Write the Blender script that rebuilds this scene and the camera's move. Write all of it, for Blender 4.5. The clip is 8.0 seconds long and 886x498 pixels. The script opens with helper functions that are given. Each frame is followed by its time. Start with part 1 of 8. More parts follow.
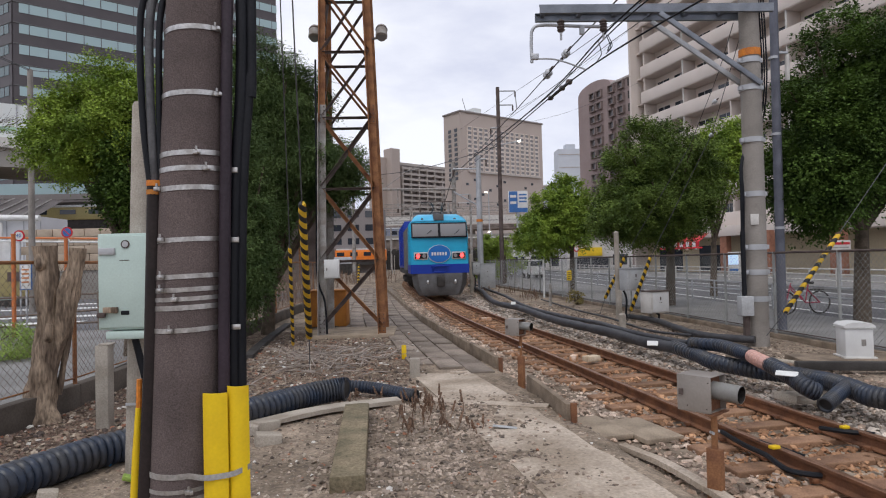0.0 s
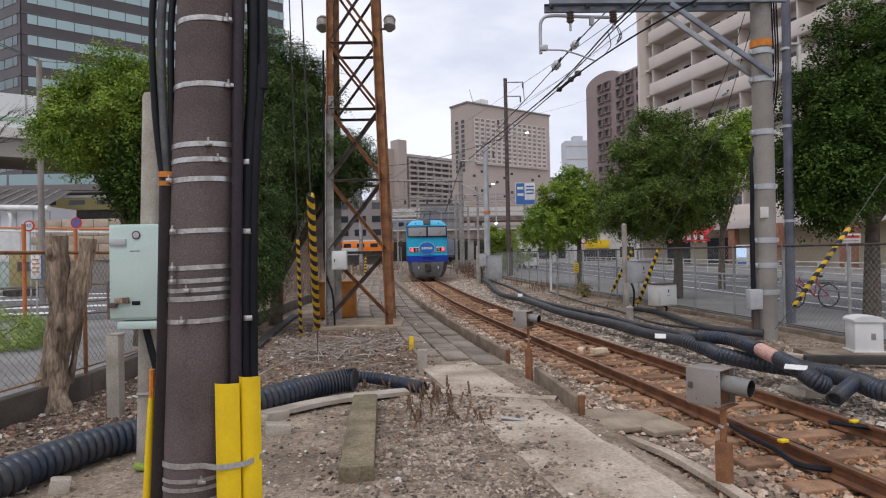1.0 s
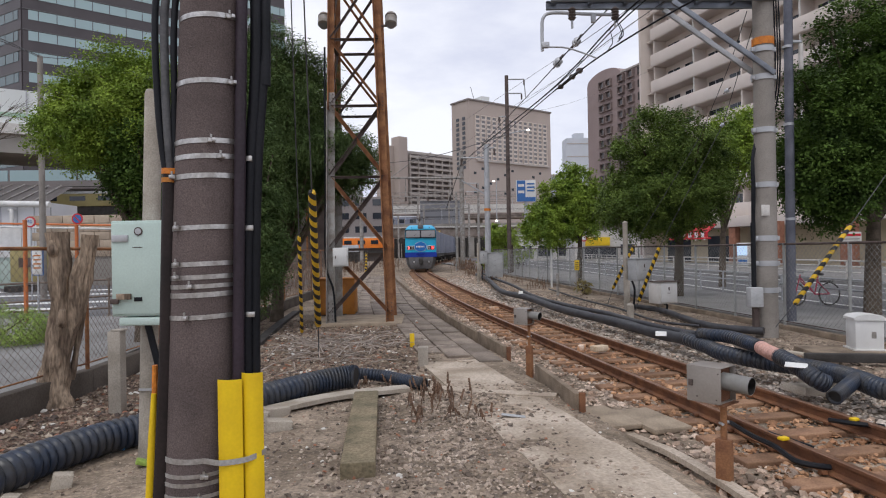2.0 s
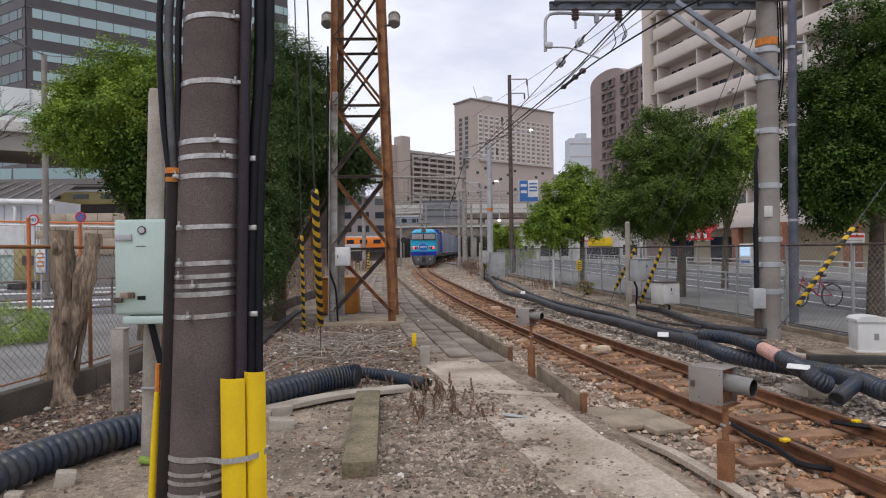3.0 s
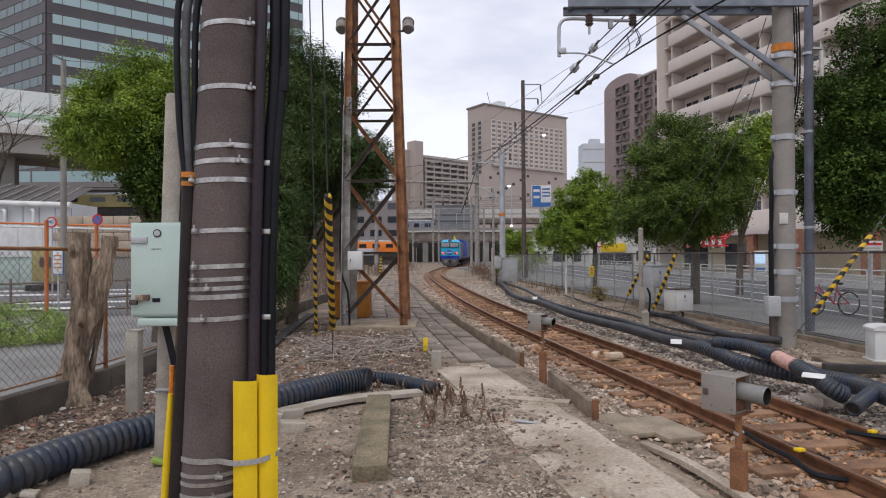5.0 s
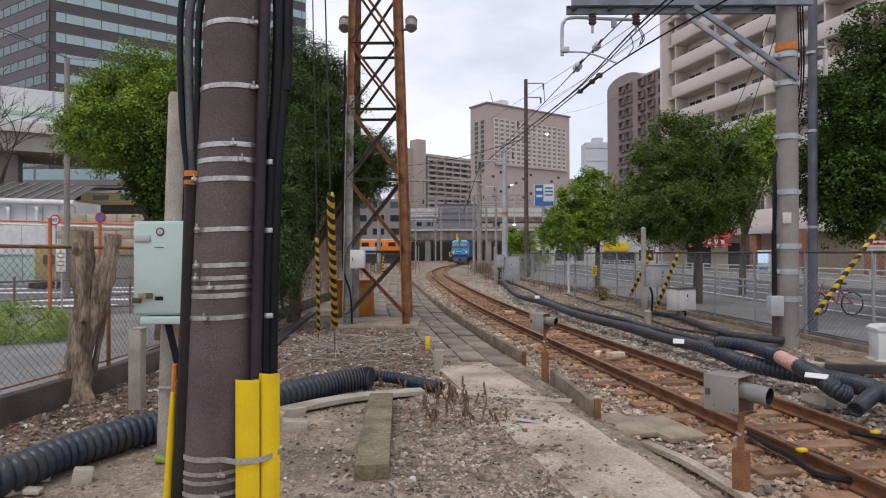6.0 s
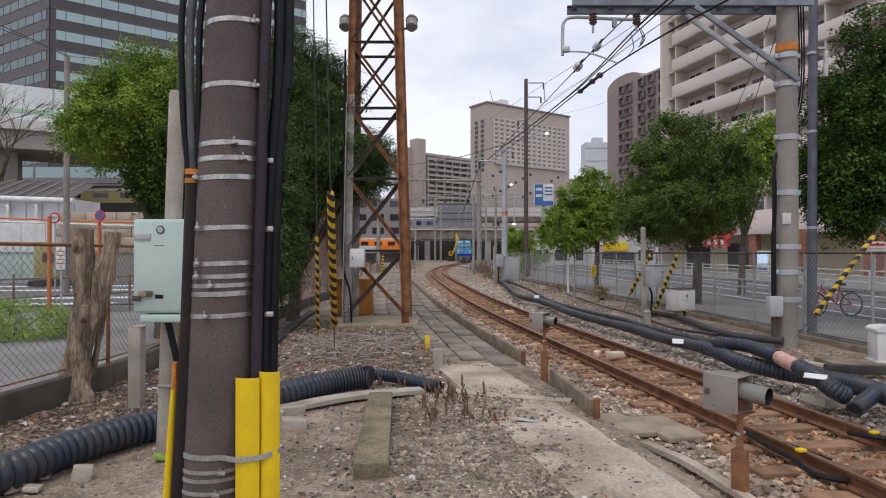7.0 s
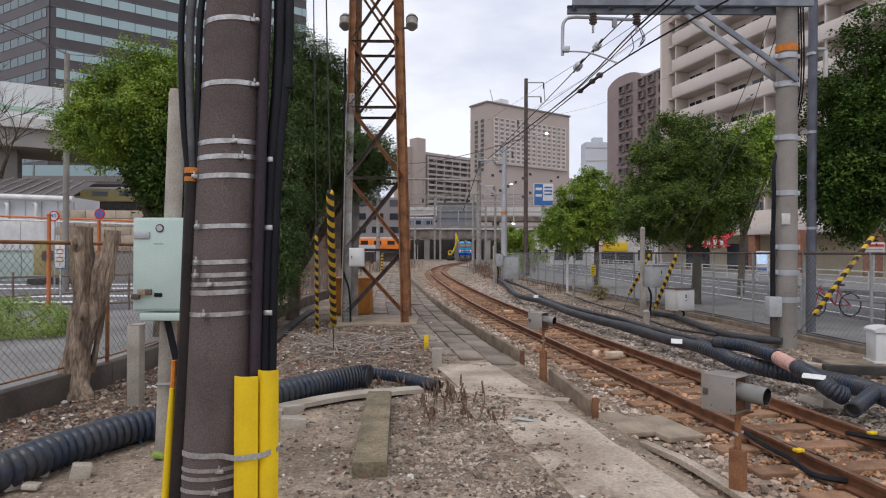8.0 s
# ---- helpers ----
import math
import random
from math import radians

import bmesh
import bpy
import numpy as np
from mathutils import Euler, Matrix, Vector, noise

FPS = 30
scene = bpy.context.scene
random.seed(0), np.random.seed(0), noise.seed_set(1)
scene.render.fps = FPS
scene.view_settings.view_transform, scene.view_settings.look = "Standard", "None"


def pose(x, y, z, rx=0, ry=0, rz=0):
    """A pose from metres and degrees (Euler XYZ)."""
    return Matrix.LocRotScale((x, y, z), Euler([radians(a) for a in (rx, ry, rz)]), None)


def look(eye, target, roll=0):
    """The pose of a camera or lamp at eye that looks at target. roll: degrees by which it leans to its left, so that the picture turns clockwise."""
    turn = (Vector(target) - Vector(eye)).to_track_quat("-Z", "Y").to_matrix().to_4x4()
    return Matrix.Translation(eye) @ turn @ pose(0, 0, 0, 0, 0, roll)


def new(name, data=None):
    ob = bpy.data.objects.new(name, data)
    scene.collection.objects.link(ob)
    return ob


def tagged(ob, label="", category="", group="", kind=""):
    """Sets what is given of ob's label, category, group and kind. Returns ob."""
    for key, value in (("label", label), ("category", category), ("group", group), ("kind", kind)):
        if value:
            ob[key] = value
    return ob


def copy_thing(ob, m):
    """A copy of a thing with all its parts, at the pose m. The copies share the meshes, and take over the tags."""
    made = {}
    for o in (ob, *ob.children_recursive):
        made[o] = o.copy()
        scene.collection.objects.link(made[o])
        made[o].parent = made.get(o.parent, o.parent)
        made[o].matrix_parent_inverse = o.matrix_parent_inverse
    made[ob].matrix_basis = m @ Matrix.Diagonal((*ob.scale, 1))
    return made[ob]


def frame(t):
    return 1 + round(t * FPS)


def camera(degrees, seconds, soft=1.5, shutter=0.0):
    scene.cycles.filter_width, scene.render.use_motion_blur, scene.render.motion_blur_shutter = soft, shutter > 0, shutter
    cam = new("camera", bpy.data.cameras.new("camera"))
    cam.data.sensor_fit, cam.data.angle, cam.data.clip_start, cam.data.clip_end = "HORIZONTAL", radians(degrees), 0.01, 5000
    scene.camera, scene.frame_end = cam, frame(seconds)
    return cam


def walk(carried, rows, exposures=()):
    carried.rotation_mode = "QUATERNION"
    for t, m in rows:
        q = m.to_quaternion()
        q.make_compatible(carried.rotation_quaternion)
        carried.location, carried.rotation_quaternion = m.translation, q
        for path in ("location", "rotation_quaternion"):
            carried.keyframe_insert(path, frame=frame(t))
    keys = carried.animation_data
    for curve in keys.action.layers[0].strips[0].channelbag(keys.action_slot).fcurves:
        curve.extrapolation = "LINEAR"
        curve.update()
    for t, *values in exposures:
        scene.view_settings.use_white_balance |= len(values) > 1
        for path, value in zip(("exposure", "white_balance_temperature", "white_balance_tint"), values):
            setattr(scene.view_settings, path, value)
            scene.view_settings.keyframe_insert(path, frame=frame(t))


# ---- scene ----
cam = camera(71.16, 8.0, soft=1.1)
walk(cam, [
    (0.0, pose(0.036, 0.030, 1.837, 91.164, 1.424, -2.157)),
    (0.5, pose(0.021, 0.034, 1.839, 90.569, 1.294, -1.556)),
    (1.0, pose(0.012, 0.031, 1.841, 90.406, 1.180, -1.564)),
    (1.5, pose(0.006, 0.028, 1.840, 90.233, 1.076, -1.535)),
    (3.0, pose(0.002, 0.015, 1.846, 90.101, 0.782, -1.307)),
    (3.5, pose(-0.000, 0.010, 1.845, 90.377, 0.695, -0.859)),
    (4.0, pose(-0.005, 0.000, 1.847, 90.507, 0.590, -0.784)),
    (4.5, pose(0.004, 0.002, 1.847, 90.575, 0.469, -0.467)),
    (6.0, pose(0.005, 0.003, 1.851, 90.431, 0.211, 0.046)),
    (6.5, pose(0.001, 0.003, 1.852, 90.388, 0.095, -0.022)),
    (7.0, pose(0.000, 0.000, 1.850, 90.366, -0.000, 0.000)),
    (7.5, pose(0.000, -0.002, 1.848, 90.353, -0.057, 0.008)),
    (8.0, pose(0.004, -0.006, 1.849, 90.313, -0.180, -0.039)),
])

# ---- overcast daylight ----
SUN_EL, SUN_ROT = radians(52), radians(200)
world = bpy.data.worlds.new("sky")
scene.world = world
world.use_nodes = True
wn, wl = world.node_tree.nodes, world.node_tree.links
wn.clear()
w_out = wn.new("ShaderNodeOutputWorld")
w_bg = wn.new("ShaderNodeBackground")
w_sky = wn.new("ShaderNodeTexSky")
w_sky.sky_type = "NISHITA"
w_sky.sun_disc = False
w_sky.sun_elevation, w_sky.sun_rotation = SUN_EL, SUN_ROT
w_sky.dust_density = 3.0
w_co = wn.new("ShaderNodeTexCoord")
w_map = wn.new("ShaderNodeMapping")
w_map.inputs["Scale"].default_value = (1.0, 1.0, 2.6)
w_noise = wn.new("ShaderNodeTexNoise")
w_noise.inputs["Scale"].default_value = 3.2
w_noise.inputs["Detail"].default_value = 7
w_noise.inputs["Roughness"].default_value = 0.55
w_ramp = wn.new("ShaderNodeValToRGB")
w_ramp.color_ramp.elements[0].position, w_ramp.color_ramp.elements[0].color = 0.34, (6.5, 6.75, 8.1, 1)
w_ramp.color_ramp.elements[1].position, w_ramp.color_ramp.elements[1].color = 0.62, (9.0, 9.15, 9.9, 1)
w_mix = wn.new("ShaderNodeMix")
w_mix.data_type = "RGBA"
w_mix.inputs["Factor"].default_value = 0.9
wl.new(w_co.outputs["Generated"], w_map.inputs["Vector"])
wl.new(w_map.outputs["Vector"], w_noise.inputs["Vector"])
wl.new(w_noise.outputs["Fac"], w_ramp.inputs["Fac"])
wl.new(w_sky.outputs["Color"], w_mix.inputs["A"])
wl.new(w_ramp.outputs["Color"], w_mix.inputs["B"])
wl.new(w_mix.outputs["Result"], w_bg.inputs["Color"])
w_bg.inputs["Strength"].default_value = 0.1
wl.new(w_bg.outputs["Background"], w_out.inputs["Surface"])

sun_data = bpy.data.lights.new("sun", "SUN")
sun_data.energy, sun_data.angle, sun_data.color = 0.8, radians(25), (1.0, 0.97, 0.93)
sun = new("sun", sun_data)
sun.matrix_world = look((0, 0, 60), (12, 30, 0))
scene.view_settings.exposure = 0.22


# ---- materials ----
def mat(name, col, col2=None, scale=3.0, rough=0.75, metal=0.0, bump=0.25, fine=60.0, vary=0.0, spec=0.35, island=False, grain=0.18):
    """A worn surface: two colours mixed by coarse stains, a fine grain, and relief from both."""
    m = bpy.data.materials.new(name)
    m.use_nodes = True
    n, l = m.node_tree.nodes, m.node_tree.links
    b = n["Principled BSDF"]
    col2 = col2 or tuple(c * 0.72 for c in col)
    co = n.new("ShaderNodeTexCoord")
    big, small = n.new("ShaderNodeTexNoise"), n.new("ShaderNodeTexNoise")
    big.inputs["Scale"].default_value, big.inputs["Detail"].default_value = scale, 6
    small.inputs["Scale"].default_value, small.inputs["Detail"].default_value = fine, 4
    for t in (big, small):
        l.new(co.outputs["Object"], t.inputs["Vector"])
    ramp = n.new("ShaderNodeValToRGB")
    ramp.color_ramp.elements[0].position, ramp.color_ramp.elements[0].color = 0.36, (*col2, 1)
    ramp.color_ramp.elements[1].position, ramp.color_ramp.elements[1].color = 0.62, (*col, 1)
    l.new(big.outputs["Fac"], ramp.inputs["Fac"])
    hsv = n.new("ShaderNodeHueSaturation")
    rng = n.new("ShaderNodeMapRange")
    rng.inputs["From Min"].default_value, rng.inputs["From Max"].default_value = 0.3, 0.7
    rng.inputs["To Min"].default_value, rng.inputs["To Max"].default_value = 1 - grain, 1 + grain
    l.new(small.outputs["Fac"], rng.inputs["Value"])
    value = rng.outputs["Result"]
    if vary:
        if island:
            rnd = n.new("ShaderNodeNewGeometry").outputs["Random Per Island"]
        else:
            rnd = n.new("ShaderNodeObjectInfo").outputs["Random"]
        r2 = n.new("ShaderNodeMapRange")
        r2.inputs["To Min"].default_value, r2.inputs["To Max"].default_value = 1 - vary, 1 + vary
        l.new(rnd, r2.inputs["Value"])
        mul = n.new("ShaderNodeMath")
        mul.operation = "MULTIPLY"
        l.new(value, mul.inputs[0])
        l.new(r2.outputs["Result"], mul.inputs[1])
        value = mul.outputs["Value"]
    l.new(value, hsv.inputs["Value"])
    l.new(ramp.outputs["Color"], hsv.inputs["Color"])
    l.new(hsv.outputs["Color"], b.inputs["Base Color"])
    b.inputs["Roughness"].default_value = rough
    b.inputs["Metallic"].default_value = metal
    b.inputs["Specular IOR Level"].default_value = spec
    if bump:
        bp = n.new("ShaderNodeBump")
        bp.inputs["Strength"].default_value = bump
        bp.inputs["Distance"].default_value = 0.01
        l.new(small.outputs["Fac"], bp.inputs["Height"])
        l.new(bp.outputs["Normal"], b.inputs["Normal"])
    return m


def glow(name, col, power):
    m = bpy.data.materials.new(name)
    m.use_nodes = True
    b = m.node_tree.nodes["Principled BSDF"]
    b.inputs["Base Color"].default_value = (*col, 1)
    b.inputs["Emission Color"].default_value = (*col, 1)
    b.inputs["Emission Strength"].default_value = power
    return m


def glass(name, col, rough=0.08):
    m = bpy.data.materials.new(name)
    m.use_nodes = True
    n, l = m.node_tree.nodes, m.node_tree.links
    b = n["Principled BSDF"]
    b.inputs["Base Color"].default_value = (*col, 1)
    b.inputs["Roughness"].default_value = rough
    b.inputs["Specular IOR Level"].default_value = 0.6
    return m


def striped(name, a, b_col, pitch, slant):
    """Slanting bands of two colours along local z, with scuffs."""
    m = mat(name, a, tuple(c * 0.8 for c in a), 8, 0.6, fine=120)
    n, l = m.node_tree.nodes, m.node_tree.links
    co, sep = n.new("ShaderNodeTexCoord"), n.new("ShaderNodeSeparateXYZ")
    l.new(co.outputs["Object"], sep.inputs["Vector"])
    mad = n.new("ShaderNodeMath")
    mad.operation = "MULTIPLY_ADD"
    mad.inputs[1].default_value = slant
    l.new(sep.outputs["X"], mad.inputs[0])
    l.new(sep.outputs["Z"], mad.inputs[2])
    div = n.new("ShaderNodeMath")
    div.operation = "DIVIDE"
    div.inputs[1].default_value = pitch
    l.new(mad.outputs["Value"], div.inputs[0])
    fr = n.new("ShaderNodeMath")
    fr.operation = "FRACT"
    l.new(div.outputs["Value"], fr.inputs[0])
    gt = n.new("ShaderNodeMath")
    gt.operation = "GREATER_THAN"
    gt.inputs[1].default_value = 0.5
    l.new(fr.outputs["Value"], gt.inputs[0])
    mix = n.new("ShaderNodeMix")
    mix.data_type = "RGBA"
    bs = n["Principled BSDF"]
    l.new(bs.inputs["Base Color"].links[0].from_socket, mix.inputs["A"])
    mix.inputs["B"].default_value = (*b_col, 1)
    l.new(gt.outputs["Value"], mix.inputs["Factor"])
    l.new(mix.outputs["Result"], bs.inputs["Base Color"])
    return m


M_DIRT = mat("dirt", (0.335, 0.265, 0.20), (0.165, 0.127, 0.092), 0.8, 0.95, bump=0.9, fine=28, grain=0.3)


def dirt_mat():
    """Trodden earth: damp patches, grit of many sizes, pale chips."""
    m = M_DIRT
    n, l = m.node_tree.nodes, m.node_tree.links
    b = n["Principled BSDF"]
    src = b.inputs["Base Color"].links[0].from_socket
    co = n.new("ShaderNodeTexCoord")
    mid = n.new("ShaderNodeTexNoise")
    mid.inputs["Scale"].default_value, mid.inputs["Detail"].default_value, mid.inputs["Roughness"].default_value = 6.0, 10, 0.75
    l.new(co.outputs["Object"], mid.inputs["Vector"])
    rng = n.new("ShaderNodeMapRange")
    rng.inputs["From Min"].default_value, rng.inputs["From Max"].default_value = 0.3, 0.7
    rng.inputs["To Min"].default_value, rng.inputs["To Max"].default_value = 0.42, 1.5
    l.new(mid.outputs["Fac"], rng.inputs["Value"])
    hsv = n.new("ShaderNodeHueSaturation")
    l.new(src, hsv.inputs["Color"])
    l.new(rng.outputs["Result"], hsv.inputs["Value"])
    cell = n.new("ShaderNodeTexVoronoi")
    cell.inputs["Scale"].default_value = 38
    l.new(co.outputs["Object"], cell.inputs["Vector"])
    sep = n.new("ShaderNodeSeparateColor")
    l.new(cell.outputs["Color"], sep.inputs["Color"])
    small = n.new("ShaderNodeMath")
    small.operation = "LESS_THAN"
    small.inputs[1].default_value = 0.2
    l.new(cell.outputs["Distance"], small.inputs[0])
    few = n.new("ShaderNodeMath")
    few.operation = "LESS_THAN"
    few.inputs[1].default_value = 0.35
    l.new(sep.outputs["Red"], few.inputs[0])
    both = n.new("ShaderNodeMath")
    both.operation = "MULTIPLY"
    l.new(small.outputs["Value"], both.inputs[0])
    l.new(few.outputs["Value"], both.inputs[1])
    mix = n.new("ShaderNodeMix")
    mix.data_type = "RGBA"
    mix.inputs["B"].default_value = (0.42, 0.36, 0.29, 1)
    l.new(both.outputs["Value"], mix.inputs["Factor"])
    l.new(hsv.outputs["Color"], mix.inputs["A"])
    l.new(mix.outputs["Result"], b.inputs["Base Color"])


dirt_mat()
M_BALLAST = mat("ballast", (0.50, 0.40, 0.325), (0.31, 0.215, 0.155), 3, 0.9, vary=0.55, island=True, bump=0.5)
M_BALLAST_RUST = mat("rusty_ballast", (0.46, 0.27, 0.155), (0.27, 0.135, 0.07), 3, 0.9, vary=0.5, island=True, bump=0.5)
M_PEBBLE = mat("pebble", (0.38, 0.31, 0.25), (0.20, 0.155, 0.12), 4, 0.9, vary=0.6, island=True)
M_RUST = mat("rail_rust", (0.22, 0.10, 0.05), (0.13, 0.06, 0.035), 5, 0.75, 0.2, bump=0.5, fine=90)
M_RAILHEAD = mat("rail_head", (0.30, 0.17, 0.11), (0.22, 0.12, 0.075), 8, 0.42, 0.6, bump=0.15)
M_SLEEPER = mat("sleeper_wood", (0.30, 0.175, 0.105), (0.17, 0.095, 0.06), 4, 0.9, bump=0.6, vary=0.3)
M_CONC = mat("concrete", (0.42, 0.38, 0.33), (0.28, 0.25, 0.21), 2.2, 0.9, bump=0.4, fine=70)
M_CONC_LIGHT = mat("pale_concrete", (0.46, 0.41, 0.345), (0.32, 0.275, 0.22), 2.5, 0.9, bump=0.4, fine=70)
M_WALK = mat("dusty_concrete", (0.52, 0.44, 0.36), (0.31, 0.25, 0.19), 1.3, 0.95, bump=0.6, fine=35, grain=0.22)
M_KERB = mat("old_concrete", (0.27, 0.21, 0.155), (0.15, 0.115, 0.085), 3, 0.92, bump=0.5)
M_MOSSY = mat("mossy_concrete", (0.265, 0.215, 0.14), (0.14, 0.12, 0.075), 3.5, 0.95, bump=0.7, fine=45, grain=0.3)
M_SLAB = mat("tan_concrete", (0.36, 0.29, 0.215), (0.24, 0.19, 0.14), 3, 0.92, bump=0.4, fine=60)
M_FOOTING = mat("dark_footing_concrete", (0.125, 0.105, 0.088), (0.07, 0.058, 0.048), 1.6, 0.95, bump=0.5, fine=40)
M_BOARD = mat("trough_lid", (0.285, 0.235, 0.195), (0.15, 0.12, 0.097), 1.4, 0.92, bump=0.5, vary=0.16, grain=0.28)
M_POLE = mat("dark_concrete_pole", (0.128, 0.099, 0.094), (0.086, 0.066, 0.063), 2.5, 0.85, bump=0.5, fine=140, grain=0.35)
M_STEEL = mat("steel_band", (0.55, 0.54, 0.53), (0.36, 0.34, 0.32), 14, 0.38, 0.85, bump=0.1)
M_GALV = mat("galvanised", (0.48, 0.49, 0.51), (0.38, 0.39, 0.41), 3, 0.5, 0.35, bump=0.04, grain=0.05)
M_BLUESTEEL = mat("blue_grey_steel", (0.135, 0.14, 0.17), (0.095, 0.10, 0.125), 3, 0.55, 0.3)
M_BEAM = mat("galvanised_beam", (0.23, 0.25, 0.285), (0.16, 0.175, 0.205), 3, 0.5, 0.3, grain=0.08)
M_MAST = mat("mast_concrete", (0.30, 0.275, 0.25), (0.22, 0.20, 0.18), 1.5, 0.9, bump=0.3)
M_RUSTSTEEL = mat("rusty_steel", (0.34, 0.165, 0.075), (0.19, 0.085, 0.045), 3.5, 0.8, 0.15, bump=0.5)
M_DARKSTEEL = mat("brown_steel", (0.13, 0.10, 0.09), (0.08, 0.06, 0.054), 4, 0.75, 0.2)
M_GREYSTEEL = mat("grey_painted_steel", (0.36, 0.35, 0.335), (0.24, 0.21, 0.185), 4, 0.7, 0.1)
M_BLACK = mat("black_rubber", (0.013, 0.014, 0.018), (0.008, 0.009, 0.012), 5, 0.5, bump=0.15, spec=0.2)
M_HOSE = mat("blue_black_plastic", (0.027, 0.038, 0.062), (0.05, 0.05, 0.052), 4, 0.3, bump=0.1, fine=40)
M_PIPE = mat("brown_black_conduit", (0.026, 0.019, 0.018), (0.017, 0.013, 0.013), 4, 0.5, spec=0.2)
M_PURPLE = mat("purplish_conduit", (0.042, 0.030, 0.040), (0.03, 0.022, 0.029), 4, 0.45, spec=0.25)
M_CABLE = mat("grey_cable", (0.10, 0.10, 0.105), (0.06, 0.06, 0.065), 6, 0.5)
M_ORANGE = mat("orange_tape", (0.65, 0.22, 0.03), (0.5, 0.16, 0.03), 9, 0.6)
M_YELLOW = mat("yellow_plastic", (0.80, 0.55, 0.012), (0.70, 0.46, 0.015), 3, 0.45, bump=0.05, grain=0.04)
M_MINT = mat("pale_green_paint", (0.50, 0.615, 0.57), (0.44, 0.55, 0.51), 2, 0.45, bump=0.05, grain=0.05)
M_WHITE = mat("white_paint", (0.74, 0.74, 0.73), (0.62, 0.62, 0.61), 2, 0.5, bump=0.06, grain=0.06)
M_OFFWHITE = mat("off_white_paint", (0.62, 0.60, 0.57), (0.5, 0.48, 0.45), 2.5, 0.6, grain=0.1)
M_GREYBOX = mat("grey_cabinet_paint", (0.44, 0.45, 0.46), (0.36, 0.37, 0.38), 3, 0.5)
M_OCHRE = mat("ochre_painted_steel", (0.50, 0.20, 0.035), (0.36, 0.14, 0.03), 3, 0.65)
M_WIREMESH = mat("rusty_mesh_wire", (0.25, 0.20, 0.165), (0.16, 0.12, 0.10), 5, 0.7, 0.3)
M_WIREGREY = mat("grey_mesh_wire", (0.36, 0.37, 0.36), (0.28, 0.28, 0.27), 5, 0.6, 0.3)
M_BARK = mat("bark", (0.13, 0.10, 0.075), (0.07, 0.055, 0.04), 6, 0.95, bump=0.8, fine=35)
M_STUMP = mat("weathered_wood", (0.36, 0.275, 0.20), (0.13, 0.095, 0.07), 9, 0.95, bump=1.0, fine=45, grain=0.45)


def grained(m, squeeze):
    """Draws a material's stains out along z, as the grain of standing wood."""
    n, l = m.node_tree.nodes, m.node_tree.links
    stretch = n.new("ShaderNodeMapping")
    stretch.inputs["Scale"].default_value = (1, 1, squeeze)
    co = n.new("ShaderNodeTexCoord")
    l.new(co.outputs["Object"], stretch.inputs["Vector"])
    for t in [q for q in n if q.type == "TEX_NOISE"]:
        l.new(stretch.outputs["Vector"], t.inputs["Vector"])


grained(M_STUMP, 0.2)


def leaf_mat(name, col, col2):
    """A thin leaf that lets some light through."""
    m = mat(name, col, col2, 1.5, 0.6, bump=0, vary=0.24, island=True, spec=0.15)
    n, l = m.node_tree.nodes, m.node_tree.links
    b = n["Principled BSDF"]
    thin, add = n.new("ShaderNodeBsdfTranslucent"), n.new("ShaderNodeMixShader")
    l.new(b.inputs["Base Color"].links[0].from_socket, thin.inputs["Color"])
    add.inputs["Fac"].default_value = 0.08
    l.new(b.outputs["BSDF"], add.inputs[1])
    l.new(thin.outputs["BSDF"], add.inputs[2])
    l.new(add.outputs["Shader"], n["Material Output"].inputs["Surface"])
    return m


M_LEAF = leaf_mat("zelkova_leaf", (0.275, 0.375, 0.055), (0.12, 0.195, 0.032))
M_LEAF_DARK = leaf_mat("dark_leaf", (0.15, 0.215, 0.045), (0.06, 0.10, 0.022))
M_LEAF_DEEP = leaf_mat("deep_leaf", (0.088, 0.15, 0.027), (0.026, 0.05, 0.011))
M_LEAF_FEATHER = leaf_mat("feathery_leaf", (0.13, 0.19, 0.064), (0.058, 0.097, 0.033))
M_LEAF_BRIGHT = leaf_mat("bright_leaf", (0.28, 0.37, 0.06), (0.18, 0.26, 0.045))
M_GRASS = leaf_mat("grass", (0.32, 0.44, 0.10), (0.20, 0.30, 0.07))
M_DRYGRASS = leaf_mat("dry_grass", (0.30, 0.25, 0.09), (0.20, 0.16, 0.06))
M_DRY = mat("dry_weed", (0.22, 0.135, 0.09), (0.13, 0.085, 0.06), 6, 0.9, bump=0, vary=0.35, island=True)
M_LITTER = mat("brown_litter", (0.23, 0.15, 0.115), (0.10, 0.066, 0.05), 6, 0.9, bump=0, vary=0.5, island=True)
M_TWIG = mat("grey_twig", (0.40, 0.35, 0.31), (0.24, 0.2, 0.17), 6, 0.9, vary=0.4, island=True)
M_ASPHALT = mat("asphalt", (0.15, 0.15, 0.155), (0.11, 0.11, 0.115), 0.6, 0.9, bump=0.3, fine=60)
M_PAVE = mat("grey_pavement", (0.26, 0.255, 0.25), (0.2, 0.195, 0.19), 0.8, 0.9, bump=0.3)
M_LINE = mat("road_paint", (0.78, 0.78, 0.77), (0.62, 0.62, 0.6), 3, 0.7)
M_APT = mat("beige_stucco", (0.68, 0.60, 0.55), (0.62, 0.55, 0.50), 0.3, 0.85, bump=0.05, grain=0.05)
M_TOWERBEIGE = mat("pinkish_concrete", (0.44, 0.375, 0.34), (0.41, 0.35, 0.315), 0.05, 0.85, bump=0, grain=0.04)
M_BROWNTILE = mat("brown_tile", (0.31, 0.24, 0.23), (0.28, 0.215, 0.205), 0.2, 0.75, bump=0, grain=0.08)
